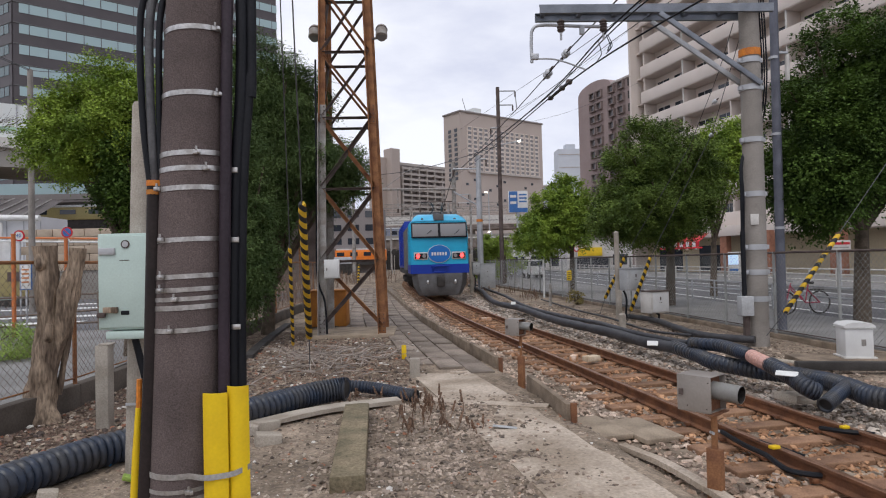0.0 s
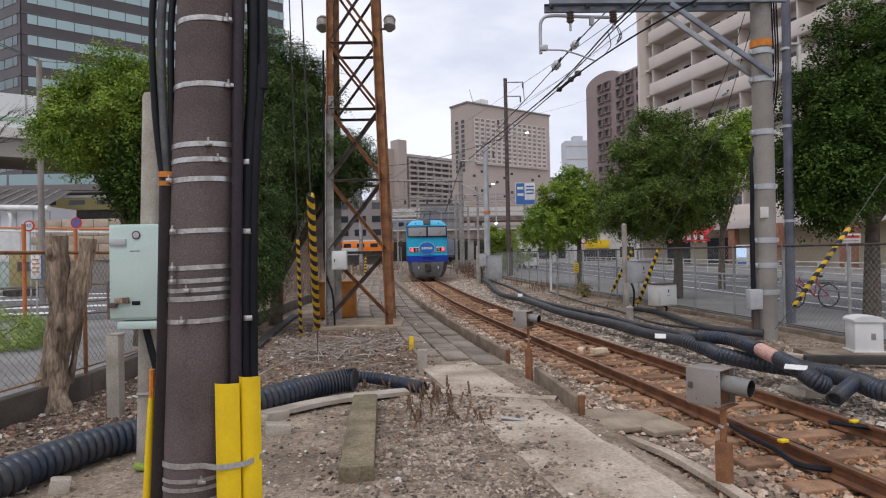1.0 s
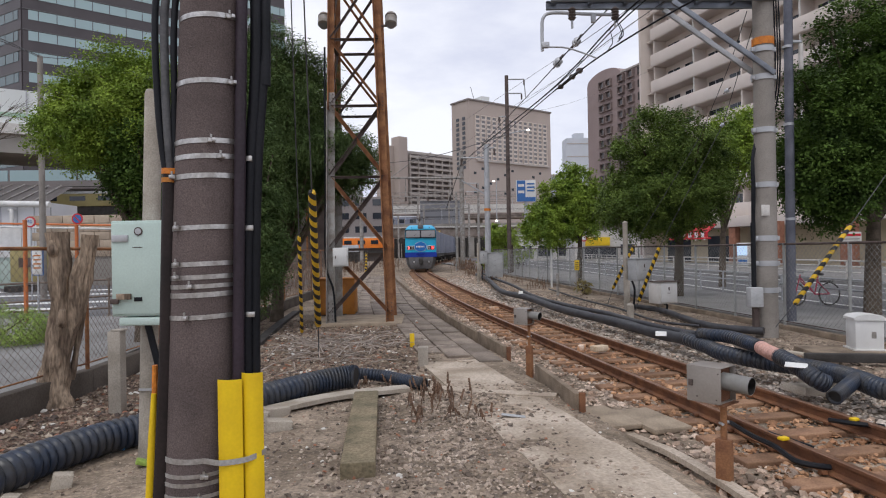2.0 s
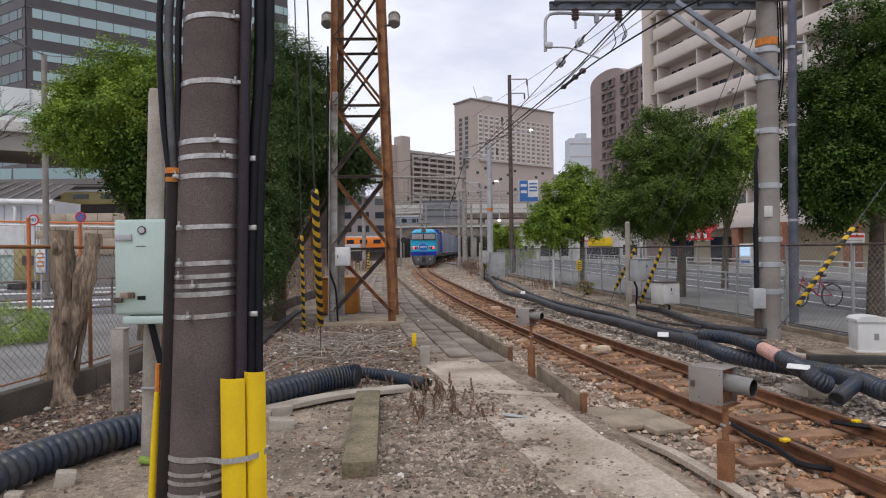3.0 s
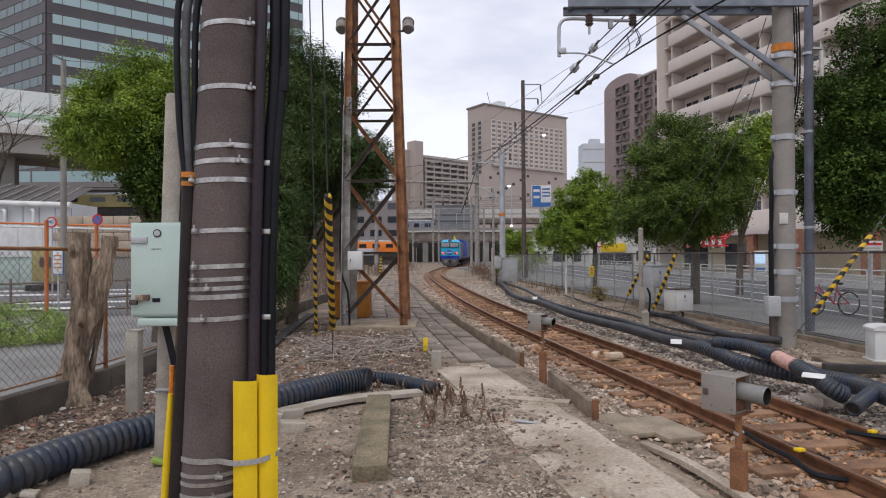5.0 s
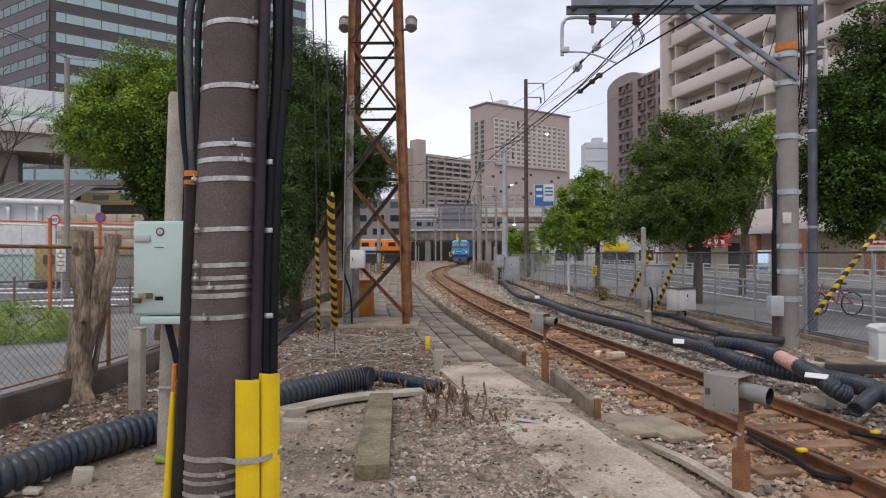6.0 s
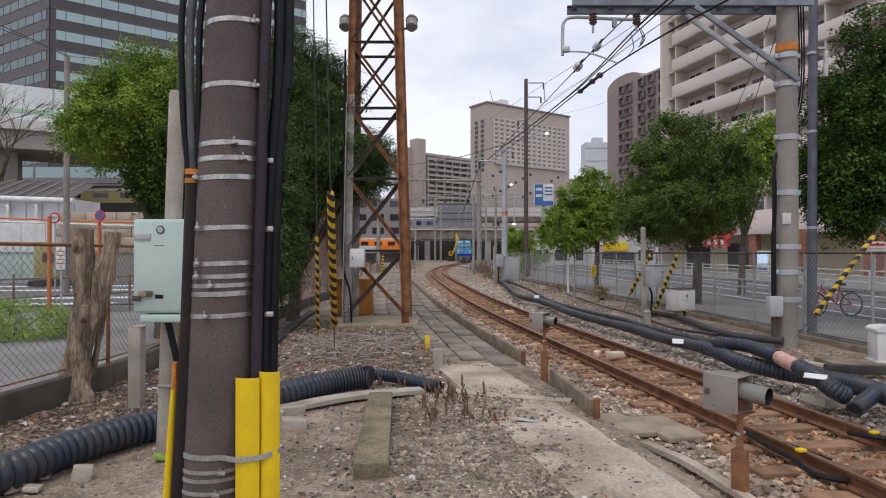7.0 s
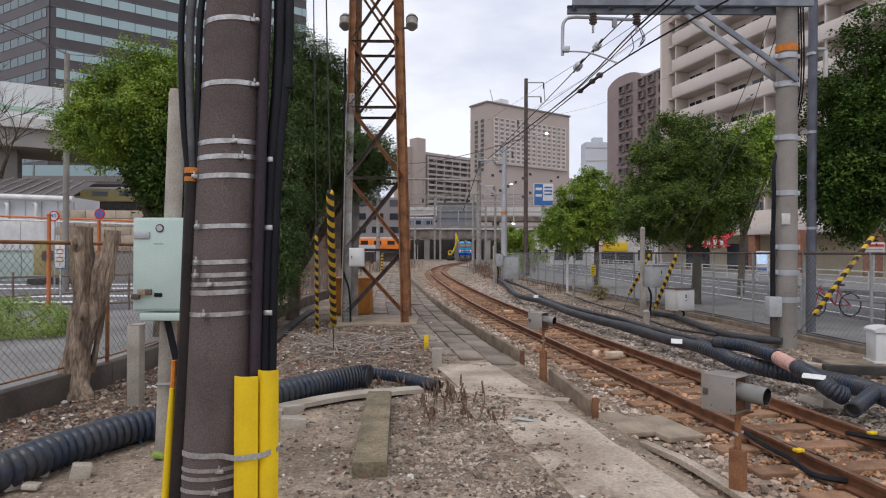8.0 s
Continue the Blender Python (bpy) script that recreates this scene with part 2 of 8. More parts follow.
M_PIERBRICK = mat("red_brown_brick", (0.33, 0.155, 0.10), (0.23, 0.105, 0.07), 2.5, 0.85, bump=0.4, grain=0.2)
M_TILEFRAME = mat("brown_window_frame", (0.21, 0.165, 0.155), (0.18, 0.14, 0.13), 0.5, 0.6, bump=0)
M_FLATS = mat("grey_beige_stucco", (0.45, 0.41, 0.385), (0.40, 0.365, 0.34), 0.1, 0.85, bump=0, grain=0.05)
M_SLATE = mat("blue_grey_panel", (0.24, 0.245, 0.265), (0.20, 0.205, 0.225), 0.1, 0.8, bump=0, grain=0.06)
M_SLATEDARK = mat("blue_grey_seam", (0.17, 0.175, 0.19), None, 0.1, 0.8, bump=0)
# grey of roofs and wall panels, also put in for shade behind the balconies
M_SHADE_AND_PANEL = mat("recess_shade_and_grey_panel", (0.25, 0.225, 0.22), (0.215, 0.195, 0.19), 0.1, 0.85, bump=0)
M_PALEBLUE = mat("pale_blue_grey_cladding", (0.52, 0.55, 0.6), (0.48, 0.51, 0.56), 0.1, 0.6, bump=0, grain=0.03)
M_OFFICE = mat("dark_brown_cladding", (0.085, 0.075, 0.08), (0.07, 0.062, 0.068), 0.2, 0.45, bump=0, grain=0.05)
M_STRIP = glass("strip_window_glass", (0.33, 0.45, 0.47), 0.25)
# the same strip glass darkened, for the shaded left face of the office tower
M_STRIP_SHADED = glass("shaded_strip_glass", (0.10, 0.145, 0.155), 0.25)
M_GLASS = glass("dark_window_glass", (0.03, 0.035, 0.045), 0.06)
M_GLASS_BROWN = glass("brownish_window_glass", (0.10, 0.09, 0.09), 0.2)
M_GLASS_PALE = glass("curtained_window_glass", (0.23, 0.225, 0.23), 0.15)
M_VIADUCT = mat("viaduct_concrete", (0.33, 0.31, 0.285), (0.23, 0.215, 0.195), 0.2, 0.9, bump=0, grain=0.1)
M_EMBANK = mat("dark_brown_concrete", (0.17, 0.135, 0.12), (0.10, 0.08, 0.072), 0.5, 0.9, bump=0, grain=0.2)
M_DECK = mat("stained_deck_concrete", (0.25, 0.21, 0.185), (0.13, 0.105, 0.09), 0.6, 0.9, bump=0, grain=0.25)
M_BARRIER = mat("noise_barrier", (0.74, 0.77, 0.76), (0.66, 0.69, 0.68), 0.2, 0.5, bump=0, grain=0.04)
M_GREENBAND = mat("pale_green_band", (0.42, 0.60, 0.46), (0.38, 0.55, 0.42), 0.3, 0.5, bump=0)
M_BLUE = mat("train_bright_blue", (0.012, 0.37, 0.60), (0.01, 0.33, 0.55), 1.5, 0.35, bump=0, grain=0.04)
M_CYAN = mat("train_roof_cyan", (0.09, 0.48, 0.74), (0.07, 0.42, 0.68), 1.5, 0.4, bump=0, grain=0.04)
M_BADGEBLUE = mat("badge_blue", (0.015, 0.16, 0.52), (0.012, 0.14, 0.47), 1.5, 0.4, bump=0, grain=0.04)
M_NAVY = mat("train_deep_blue", (0.008, 0.04, 0.36), (0.007, 0.035, 0.3), 1.5, 0.38, bump=0, grain=0.05)
M_TRAINGREY = mat("train_grey", (0.14, 0.14, 0.145), (0.09, 0.085, 0.085), 2, 0.7)
M_CONTAINER = mat("container_grey_blue", (0.23, 0.25, 0.31), (0.19, 0.205, 0.26), 1, 0.55, bump=0)
# near-black of real undergear and rubber, also put in for shade in hollows
M_UNDER_AND_SHADE = mat("underframe", (0.06, 0.055, 0.052), (0.035, 0.032, 0.03), 3, 0.8)
M_SILVER = mat("silver_trim", (0.62, 0.63, 0.64), (0.52, 0.53, 0.54), 3, 0.35, 0.5, bump=0)
M_RED_LAMP = glow("red_tail_lamp", (1.0, 0.03, 0.03), 6)
M_WHITE_LAMP = glow("lit_lamp", (1.0, 0.93, 0.82), 5)
M_GREEN_LAMP = glow("green_signal", (0.05, 1.0, 0.35), 4)
M_ORANGE_LAMP = glow("amber_lamp", (1.0, 0.45, 0.08), 4)
M_ORANGETRAIN = mat("orange_train_paint", (0.85, 0.24, 0.03), (0.75, 0.2, 0.03), 0.5, 0.45, bump=0)
M_YELLOWTRAIN = mat("ochre_train_paint", (0.38, 0.32, 0.14), (0.30, 0.25, 0.11), 0.5, 0.5, bump=0)
M_ORANGEPOST = mat("orange_post_paint", (0.62, 0.19, 0.06), (0.52, 0.16, 0.06), 4, 0.6)
M_SIGNBLUE = mat("sign_blue", (0.05, 0.16, 0.42), (0.045, 0.14, 0.38), 3, 0.5, bump=0)
M_SIGNRED = mat("sign_red", (0.6, 0.03, 0.04), (0.5, 0.03, 0.04), 3, 0.5, bump=0)
M_HAZARD = striped("black_yellow_sleeve", (0.72, 0.45, 0.03), (0.025, 0.025, 0.028), 0.20, 0.9)
M_PINK = mat("pink_plastic", (0.62, 0.36, 0.30), (0.5, 0.30, 0.26), 4, 0.5)
M_LABEL = mat("white_label", (0.74, 0.74, 0.72), (0.66, 0.66, 0.64), 6, 0.5, bump=0, grain=0.03)
M_TARP = mat("blue_sheet", (0.05, 0.22, 0.5), (0.04, 0.17, 0.4), 6, 0.5)
M_CREAMBRICK = mat("cream_brick", (0.64, 0.53, 0.40), (0.5, 0.38, 0.26), 8, 0.9)
M_BRICK = mat("orange_brick", (0.62, 0.32, 0.16), (0.72, 0.6, 0.5), 8, 0.9)
M_SIGNALBOX = mat("grey_brown_metal", (0.33, 0.30, 0.275), (0.27, 0.24, 0.215), 2.5, 0.45, 0.3, bump=0.04, grain=0.05)
M_HOODGREY = mat("pale_grey_enamel", (0.52, 0.51, 0.49), (0.42, 0.41, 0.39), 4, 0.45, 0.1, bump=0.03, grain=0.05)
M_BIKE = mat("red_pink_paint", (0.5, 0.06, 0.11), (0.4, 0.05, 0.09), 4, 0.4)
M_HOARD = mat("white_hoarding", (0.68, 0.69, 0.72), (0.6, 0.61, 0.64), 0.5, 0.5, bump=0, grain=0.05)
M_HOARDGREEN = mat("pale_green_hoarding", (0.42, 0.5, 0.46), (0.36, 0.44, 0.4), 0.5, 0.6, bump=0)
M_BRICKWALL = mat("tan_block", (0.47, 0.385, 0.30), (0.37, 0.295, 0.225), 1.5, 0.9, vary=0.12)
M_SHOPYELLOW = mat("shop_yellow", (0.8, 0.55, 0.03), (0.7, 0.48, 0.03), 1, 0.5)
M_BASEWALL = mat("cream_plinth_stucco", (0.56, 0.47, 0.33), (0.49, 0.41, 0.29), 0.5, 0.85)


# ---- mesh helpers ----
def box(bm, c, s, bev=0.0, m=None):
    """A box of size s at c, with its edges rounded off by bev."""
    v = bmesh.ops.create_cube(bm, size=1.0)["verts"]
    bmesh.ops.scale(bm, vec=s, verts=v)
    if bev:
        e = list({e for x in v for e in x.link_edges})
        r = bmesh.ops.bevel(bm, geom=e, offset=bev, segments=2, affect="EDGES", profile=0.5)
        v = list({x for f in r["faces"] for x in f.verts} | {x for x in v if x.is_valid})
    if m is not None:
        bmesh.ops.transform(bm, matrix=m, verts=v)
    bmesh.ops.translate(bm, vec=c, verts=v)
    return v


def tube(bm, pts, r, seg=10, caps=True):
    """A tube through pts; r is a radius or one for each point."""
    pts = [Vector(p) for p in pts]
    rs = r if isinstance(r, (list, tuple)) else [r] * len(pts)
    rings = []
    side = None
    for i, p in enumerate(pts):
        d = (pts[min(i + 1, len(pts) - 1)] - pts[max(i - 1, 0)]).normalized()
        if side is None:
            side = d.cross(Vector((0, 0, 1)) if abs(d.z) < 0.9 else Vector((0, 1, 0))).normalized()
        else:
            side = (side - d * side.dot(d)).normalized()
        up = d.cross(side)
        rings.append([bm.verts.new(p + (side * math.cos(a) + up * math.sin(a)) * rs[i]) for a in (2 * math.pi * k / seg for k in range(seg))])
    for a, b in zip(rings, rings[1:]):
        for k in range(seg):
            bm.faces.new((a[k], a[(k + 1) % seg], b[(k + 1) % seg], b[k]))
    if caps:
        bm.faces.new(rings[0][::-1])
        bm.faces.new(rings[-1])


def smooth_path(pts, n):
    """n points on a smooth curve through pts."""
    pts = [Vector(p) for p in pts]
    out = []
    for i in range(n):
        u = i / (n - 1) * (len(pts) - 1)
        k = min(int(u), len(pts) - 2)
        t = u - k
        p0, p1, p2, p3 = pts[max(k - 1, 0)], pts[k], pts[k + 1], pts[min(k + 2, len(pts) - 1)]
        out.append(0.5 * (2 * p1 + (p2 - p0) * t + (2 * p0 - 5 * p1 + 4 * p2 - p3) * t * t + (3 * p1 - p0 - 3 * p2 + p3) * t ** 3))
    return out


def sag(a, b, drop, n=14):
    """A wire that hangs between a and b."""
    a, b = Vector(a), Vector(b)
    return [a.lerp(b, i / n) - Vector((0, 0, drop * 4 * (i / n) * (1 - i / n))) for i in range(n + 1)]


def link(name, bm, material, parent=None, label="", sharp=38):
    me = bpy.data.meshes.new(name)
    bmesh.ops.recalc_face_normals(bm, faces=bm.faces)
    bm.to_mesh(me)
    bm.free()
    me.materials.append(material)
    me.shade_smooth()
    me.set_sharp_from_angle(angle=radians(sharp))
    ob = new(name, me)
    ob.parent = parent
    if label:
        ob["label"] = label
    return ob


def part(name, bm, material, parent, label=""):
    return link(name, bm, material, parent, label)


def shared(name, data, parent, m):
    """One more piece on a mesh that exists already."""
    ob = new(name, data)
    ob.parent = parent
    ob.matrix_local = m
    return ob


def thing(name, x, y, z, rz=0.0, label="", category="", group="", kind=""):
    ob = new(name)
    ob.empty_display_size = 0.1
    ob.matrix_world = pose(x, y, z, 0, 0, rz)
    return tagged(ob, label, category, group, kind)


def raw(name, verts, faces, material, parent=None, smooth=False):
    me = bpy.data.meshes.new(name)
    me.from_pydata(verts, [], faces)
    me.materials.append(material)
    me.update()
    if smooth:
        me.shade_smooth()
    ob = new(name, me)
    ob.parent = parent
    return ob


def bx(name, c, s, material, parent, bev=0.0, label=""):
    bm = bmesh.new()
    box(bm, c, s, bev)
    return part(name, bm, material, parent, label)


def tb(name, pts, r, material, parent, seg=10, label=""):
    bm = bmesh.new()
    tube(bm, pts, r, seg)
    return part(name, bm, material, parent, label)


# ---- the line of the track, and the lie of the land ----
TRACK_Y = np.arange(-20.0, 175.0, 0.25)
TRACK_TURN = np.interp(TRACK_Y, (15, 25, 30, 40, 50, 60, 75, 90, 105, 131, 170), (-0.14, -0.088, -0.073, -0.07, -0.05, -0.015, 0.05, 0.11, 0.12, 0.05, 0.0))
TRACK_LINE = np.concatenate([[0.0], np.cumsum((TRACK_TURN[1:] + TRACK_TURN[:-1]) * 0.125)])
TRACK_LINE += 1.93 - np.interp(20.0, TRACK_Y, TRACK_LINE)


def track_x(y):
    return float(np.interp(y, TRACK_Y, TRACK_LINE))


def track_slope(y):
    return float(np.interp(y, TRACK_Y, TRACK_TURN))


def beside(y, off, z=0.0):
    """The point off metres to the right of the track's middle."""
    s = track_slope(y)
    n = math.hypot(1, s)
    return Vector((track_x(y) + off / n, y - s * off / n, z))


def step(a, b, v):
    t = min(max((v - a) / (b - a), 0), 1)
    return t * t * (3 - 2 * t)


def land(x, y):
    if y < -20 or y > 170 or abs(x) > 40:
        return 0.0
    off = (x - track_x(y)) / math.hypot(1, track_slope(y))
    z = -0.155 * step(-1.95, -1.6, off) + 0.10 * step(1.25, 2.4, off)
    calm = 0.25 if abs(off) < 1.3 else 1.0
    return z + calm * (0.035 * (noise.noise((x * 0.7, y * 0.7, 0)) + 0.5 * noise.noise((x * 2.3, y * 2.3, 3))) if abs(x) < 12 and y < 60 else 0)


RAIL_TOP = 0.05


# ---- ground, track, roads ----
def make_ground():
    xs = np.concatenate([[-3000, -800, -250, -90, -40, -20, -14], np.arange(-10, 10.01, 0.13), [12, 15, 20, 40, 90, 250, 800, 3000]])
    ys = np.concatenate([[-3000, -600, -100, -20, -5, 0], np.arange(2, 14, 0.11), np.arange(14, 30, 0.3), np.arange(30, 170, 2.0), [200, 300, 600, 1500, 4000]])
    verts = [(x, y, land(x, y)) for y in ys for x in xs]
    w = len(xs)
    faces = [(j * w + i, j * w + i + 1, (j + 1) * w + i + 1, (j + 1) * w + i) for j in range(len(ys) - 1) for i in range(w - 1)]
    tagged(raw("ground", verts, faces, M_DIRT, smooth=True), "bare grey-brown earth with grit and litter", "ground", kind="structure")


make_ground()


def rail_profile(scale=1.0):
    h = 0.14
    return [(-0.06, -h), (0.06, -h), (0.06, -h + 0.012), (0.009, -h + 0.03), (0.009, -0.04), (0.031, -0.03), (0.031, -0.004), (0.024, 0), (-0.024, 0), (-0.031, -0.004), (-0.031, -0.03), (-0.009, -0.04), (-0.009, -h + 0.03), (-0.06, -h + 0.012)]


def make_track():
    root = thing("railway_track", 0, 0, 0, 0, "single curving railway track with rusty rails on brown sleepers", "railway track", kind="structure")
    ys = np.concatenate([np.arange(-12, 150, 0.8)])
    prof = rail_profile()
    for side in (-0.566, 0.566):
        verts, faces = [], []
        k = len(prof)
        for y in ys:
            for a, b in prof:
                verts.append(tuple(beside(y, side + a, RAIL_TOP + b)))
        for i in range(len(ys) - 1):
            for j in range(k):
                faces.append((i * k + j, i * k + (j + 1) % k, (i + 1) * k + (j + 1) % k, (i + 1) * k + j))
        ob = raw("rail", verts, faces, M_RUST, root)
        ob.data.materials.append(M_RAILHEAD)
        for i, p in enumerate(ob.data.polygons):
            if i % k in (6, 7, 8):
                p.material_index = 1
    bm = bmesh.new()
    box(bm, (0, 0, 0), (2.1, 0.22, 0.14), 0.012)
    sleeper = bm
    me = bpy.data.meshes.new("sleeper")
    sleeper.to_mesh(me)
    sleeper.free()
    me.materials.append(M_SLEEPER)
    rnd = random.Random(5)
    y = -11.0
    while y < 130:
        p = beside(y, rnd.uniform(-0.03, 0.03), RAIL_TOP - 0.14 - 0.085)
        a = math.degrees(math.atan(-track_slope(y))) + rnd.uniform(-0.7, 0.7)
        shared("sleeper", me, root, pose(p.x, p.y, p.z, 0, 0, a))
        y += 0.62
    # rail fastenings on the nearest sleepers
    bm = bmesh.new()
    y = 1.5
    while y < 26:
        for side in (-0.566, 0.566):
            for d in (-0.085, 0.085):
                p = beside(y, side + d, RAIL_TOP - 0.12)
                box(bm, p, (0.05, 0.07, 0.035), 0.006)
        y += 0.62
    part("rail_clips", bm, M_RUST, root)
    return root


make_track()


def stones(name, n, pick, size, material, label, category, seed):
    """Many small broken stones as one heap."""
    rnd = np.random.RandomState(seed)
    base = np.array([(1, 0, 0), (-1, 0, 0), (0, 1, 0), (0, -1, 0), (0, 0, 1), (0, 0, -1), (0.6, 0.6, 0.55), (-0.6, 0.5, 0.6), (0.5, -0.65, 0.55), (-0.6, -0.55, 0.5)])
    tris = [(6, 0, 2), (6, 2, 4), (6, 4, 0), (7, 2, 1), (7, 4, 2), (7, 1, 4), (8, 3, 0), (8, 0, 4), (8, 4, 3), (9, 1, 3), (9, 3, 4), (9, 4, 1)]
    verts, faces = [], []
    for i in range(n):
        x, y, lift = pick(rnd)
        s = size * (0.4 + 1.3 * rnd.uniform() ** 2.2) * (1 + 0.2 * (y > 18))
        sc = s * rnd.uniform(0.6, 1.2, 3) * (1, 1, 0.75)
        a = rnd.uniform(0, 6.28)
        t = rnd.uniform(-0.6, 0.6)
        v = base * sc * rnd.uniform(0.75, 1.2, (10, 1))
        v = v @ np.array([[1, 0, 0], [0, math.cos(t), -math.sin(t)], [0, math.sin(t), math.cos(t)]])
        v = v @ np.array([[math.cos(a), -math.sin(a), 0], [math.sin(a), math.cos(a), 0], [0, 0, 1]])
        v = v + (x, y, land(x, y) + lift + 0.25 * sc[2])
        k = len(verts)
        verts += v.tolist()
        faces += [(p + k, q + k, r + k) for p, q, r in tris]
    return tagged(raw(name, verts, faces, material), label, category, kind="stuff")


def near_y(rnd, a, b, p=1.7):
    return a + (b - a) * rnd.uniform() ** p


def pick_track(rnd):
    y = near_y(rnd, 2.5, 42)
    p = beside(y, rnd.uniform(-1.0, 1.05))
    return p.x, p.y, rnd.uniform(-0.01, 0.022)


def pick_shoulder(rnd):
    y = near_y(rnd, 2.5, 45)
    p = beside(y, rnd.choice([rnd.uniform(-1.68, -0.62), rnd.uniform(0.6, 3.3)]))
    return p.x, p.y, rnd.uniform(-0.02, 0.01)


def pick_yard(rnd):
    y = near_y(rnd, 3.6, 18, 1.8)
    return rnd.uniform(-5.0, 2.0) * (0.55 + y / 22), y, -0.006


def pick_patch(rnd):
    y = rnd.uniform(4.6, 8.6)
    return rnd.normal(0.25, 0.55), y, -0.006


def pick_bank(rnd):
    y = near_y(rnd, 5, 26, 1.4)
    return track_x(y) + rnd.uniform(2.5, 4.6), y, -0.005


stones("track_ballast", 15000, pick_track, 0.036, M_BALLAST_RUST, "rust-stained brown crushed ballast between the rails", "ballast", 1)
stones("shoulder_ballast", 19000, pick_shoulder, 0.034, M_BALLAST, "grey-brown crushed ballast beside the rails", "ballast", 2)
M_BALLAST_GREY = mat("grey_ballast", (0.50, 0.44, 0.38), (0.32, 0.27, 0.23), 3, 0.9, vary=0.5, island=True, bump=0.5)


def pick_far_side(rnd):
    p = beside(near_y(rnd, 5.5, 42, 1.5), rnd.uniform(0.72, 2.0))
    return p.x, p.y, rnd.uniform(-0.015, 0.012)


stones("far_side_ballast", 11000, pick_far_side, 0.035, M_BALLAST_GREY, "grey crushed ballast between the far rail and the ducts", "ballast", 18)
stones("yard_grit", 12500, pick_yard, 0.016, M_PEBBLE, "small pale stones strewn over the earth", "gravel", 3)
stones("gravel_patch", 4200, pick_patch, 0.024, M_PEBBLE, "patch of loose pale gravel", "gravel", 4)
stones("bank_grit", 5000, pick_bank, 0.026, M_PEBBLE, "small stones on the bank by the street fence", "gravel", 6)


def before_hose(x, y):
    """True on the trodden side of the thick hose."""
    return y < 8.2 and x > float(np.interp(y, (4.2, 4.66, 5.9, 7.0, 8.0), (-5.0, -3.46, -2.98, -2.2, -1.42))) - 0.1


def chip_mat():
    """Rubble of mixed origin: each chip takes one of several plain colours."""
    m = mat("mixed_chips", (0.5, 0.5, 0.5), None, 6, 0.9, bump=0.3)
    n, l = m.node_tree.nodes, m.node_tree.links
    ramp = n.new("ShaderNodeValToRGB")
    ramp.color_ramp.interpolation = "CONSTANT"
    cols = ((0.0, (0.09, 0.07, 0.06)), (0.25, (0.30, 0.23, 0.17)), (0.5, (0.20, 0.15, 0.12)), (0.68, (0.45, 0.38, 0.30)), (0.82, (0.34, 0.16, 0.10)), (0.92, (0.66, 0.63, 0.58)))
    ramp.color_ramp.elements[0].color = (*cols[0][1], 1)
    ramp.color_ramp.elements[1].position, ramp.color_ramp.elements[1].color = cols[-1][0], (*cols[-1][1], 1)
    for p, c in cols[1:-1]:
        ramp.color_ramp.elements.new(p).color = (*c, 1)
    l.new(n.new("ShaderNodeNewGeometry").outputs["Random Per Island"], ramp.inputs["Fac"])
    l.new(ramp.outputs["Color"], n["Principled BSDF"].inputs["Base Color"])
    return m


M_CHIPS = chip_mat()


def pick_rubble(rnd):
    if rnd.uniform() < 0.42:
        x, y = rnd.uniform(-4.9, -2.6), rnd.uniform(5.0, 10.0)
        if not before_hose(x, y):
            return x, y, 0.0
    return rnd.uniform(-3.6, 0.1), near_y(rnd, 8.8, 16, 1.2), 0.0


def pick_front(rnd):
    return rnd.uniform(-2.2, 1.9), near_y(rnd, 4.2, 8.5, 1.2), -0.004


stones("yard_rubble", 7000, pick_rubble, 0.027, M_CHIPS, "mixed chips of stone, tile and wood strewn over the earth", "rubble", 16)
stones("front_chips", 2600, pick_front, 0.017, M_CHIPS, "scattered chips of stone and tile on trodden earth", "gravel", 17)


def leaf_litter():
    rnd = np.random.RandomState(9)
    verts, faces = [], []
    for i in range(34000):
        y = near_y(rnd, 4.4, 17, 0.85)
        x = rnd.uniform(-4.9, -0.2) if i % 5 else rnd.uniform(4.2, 8.0)
        if before_hose(x, y) and rnd.uniform() < 0.96:
            x, y = rnd.uniform(-4.9, -3.3), rnd.uniform(6.2, 10.0)
        s = rnd.uniform(0.012, 0.032)
        a = rnd.uniform(0, 6.28)
        z = land(x, y) + 0.012
        d, e = np.array([math.cos(a), math.sin(a), rnd.uniform(-0.4, 0.4)]) * s, np.array([-math.sin(a), math.cos(a), rnd.uniform(-0.3, 0.3)]) * s * 0.5
        k = len(verts)
        for q in (d, e, -d, -e):
            verts.append((x + q[0], y + q[1], max(z + q[2], land(x, y) + 0.003)))
        faces.append((k, k + 1, k + 2, k + 3))
    tagged(raw("leaf_litter", verts, faces, M_LITTER), "dry brown fallen leaves strewn on the earth", "leaf litter", kind="stuff")


leaf_litter()


KERB_LINE = [(7.05, 1.70), (8.95, 1.57), (10.5, 1.30), (14.0, 0.77), (18.0, 0.20), (25.0, -0.62), (41.0, -2.2), (60.0, -3.4)]


def kerb_point(y):
    return Vector((float(np.interp(y, [q[0] for q in KERB_LINE], [q[1] for q in KERB_LINE])), y, 0))


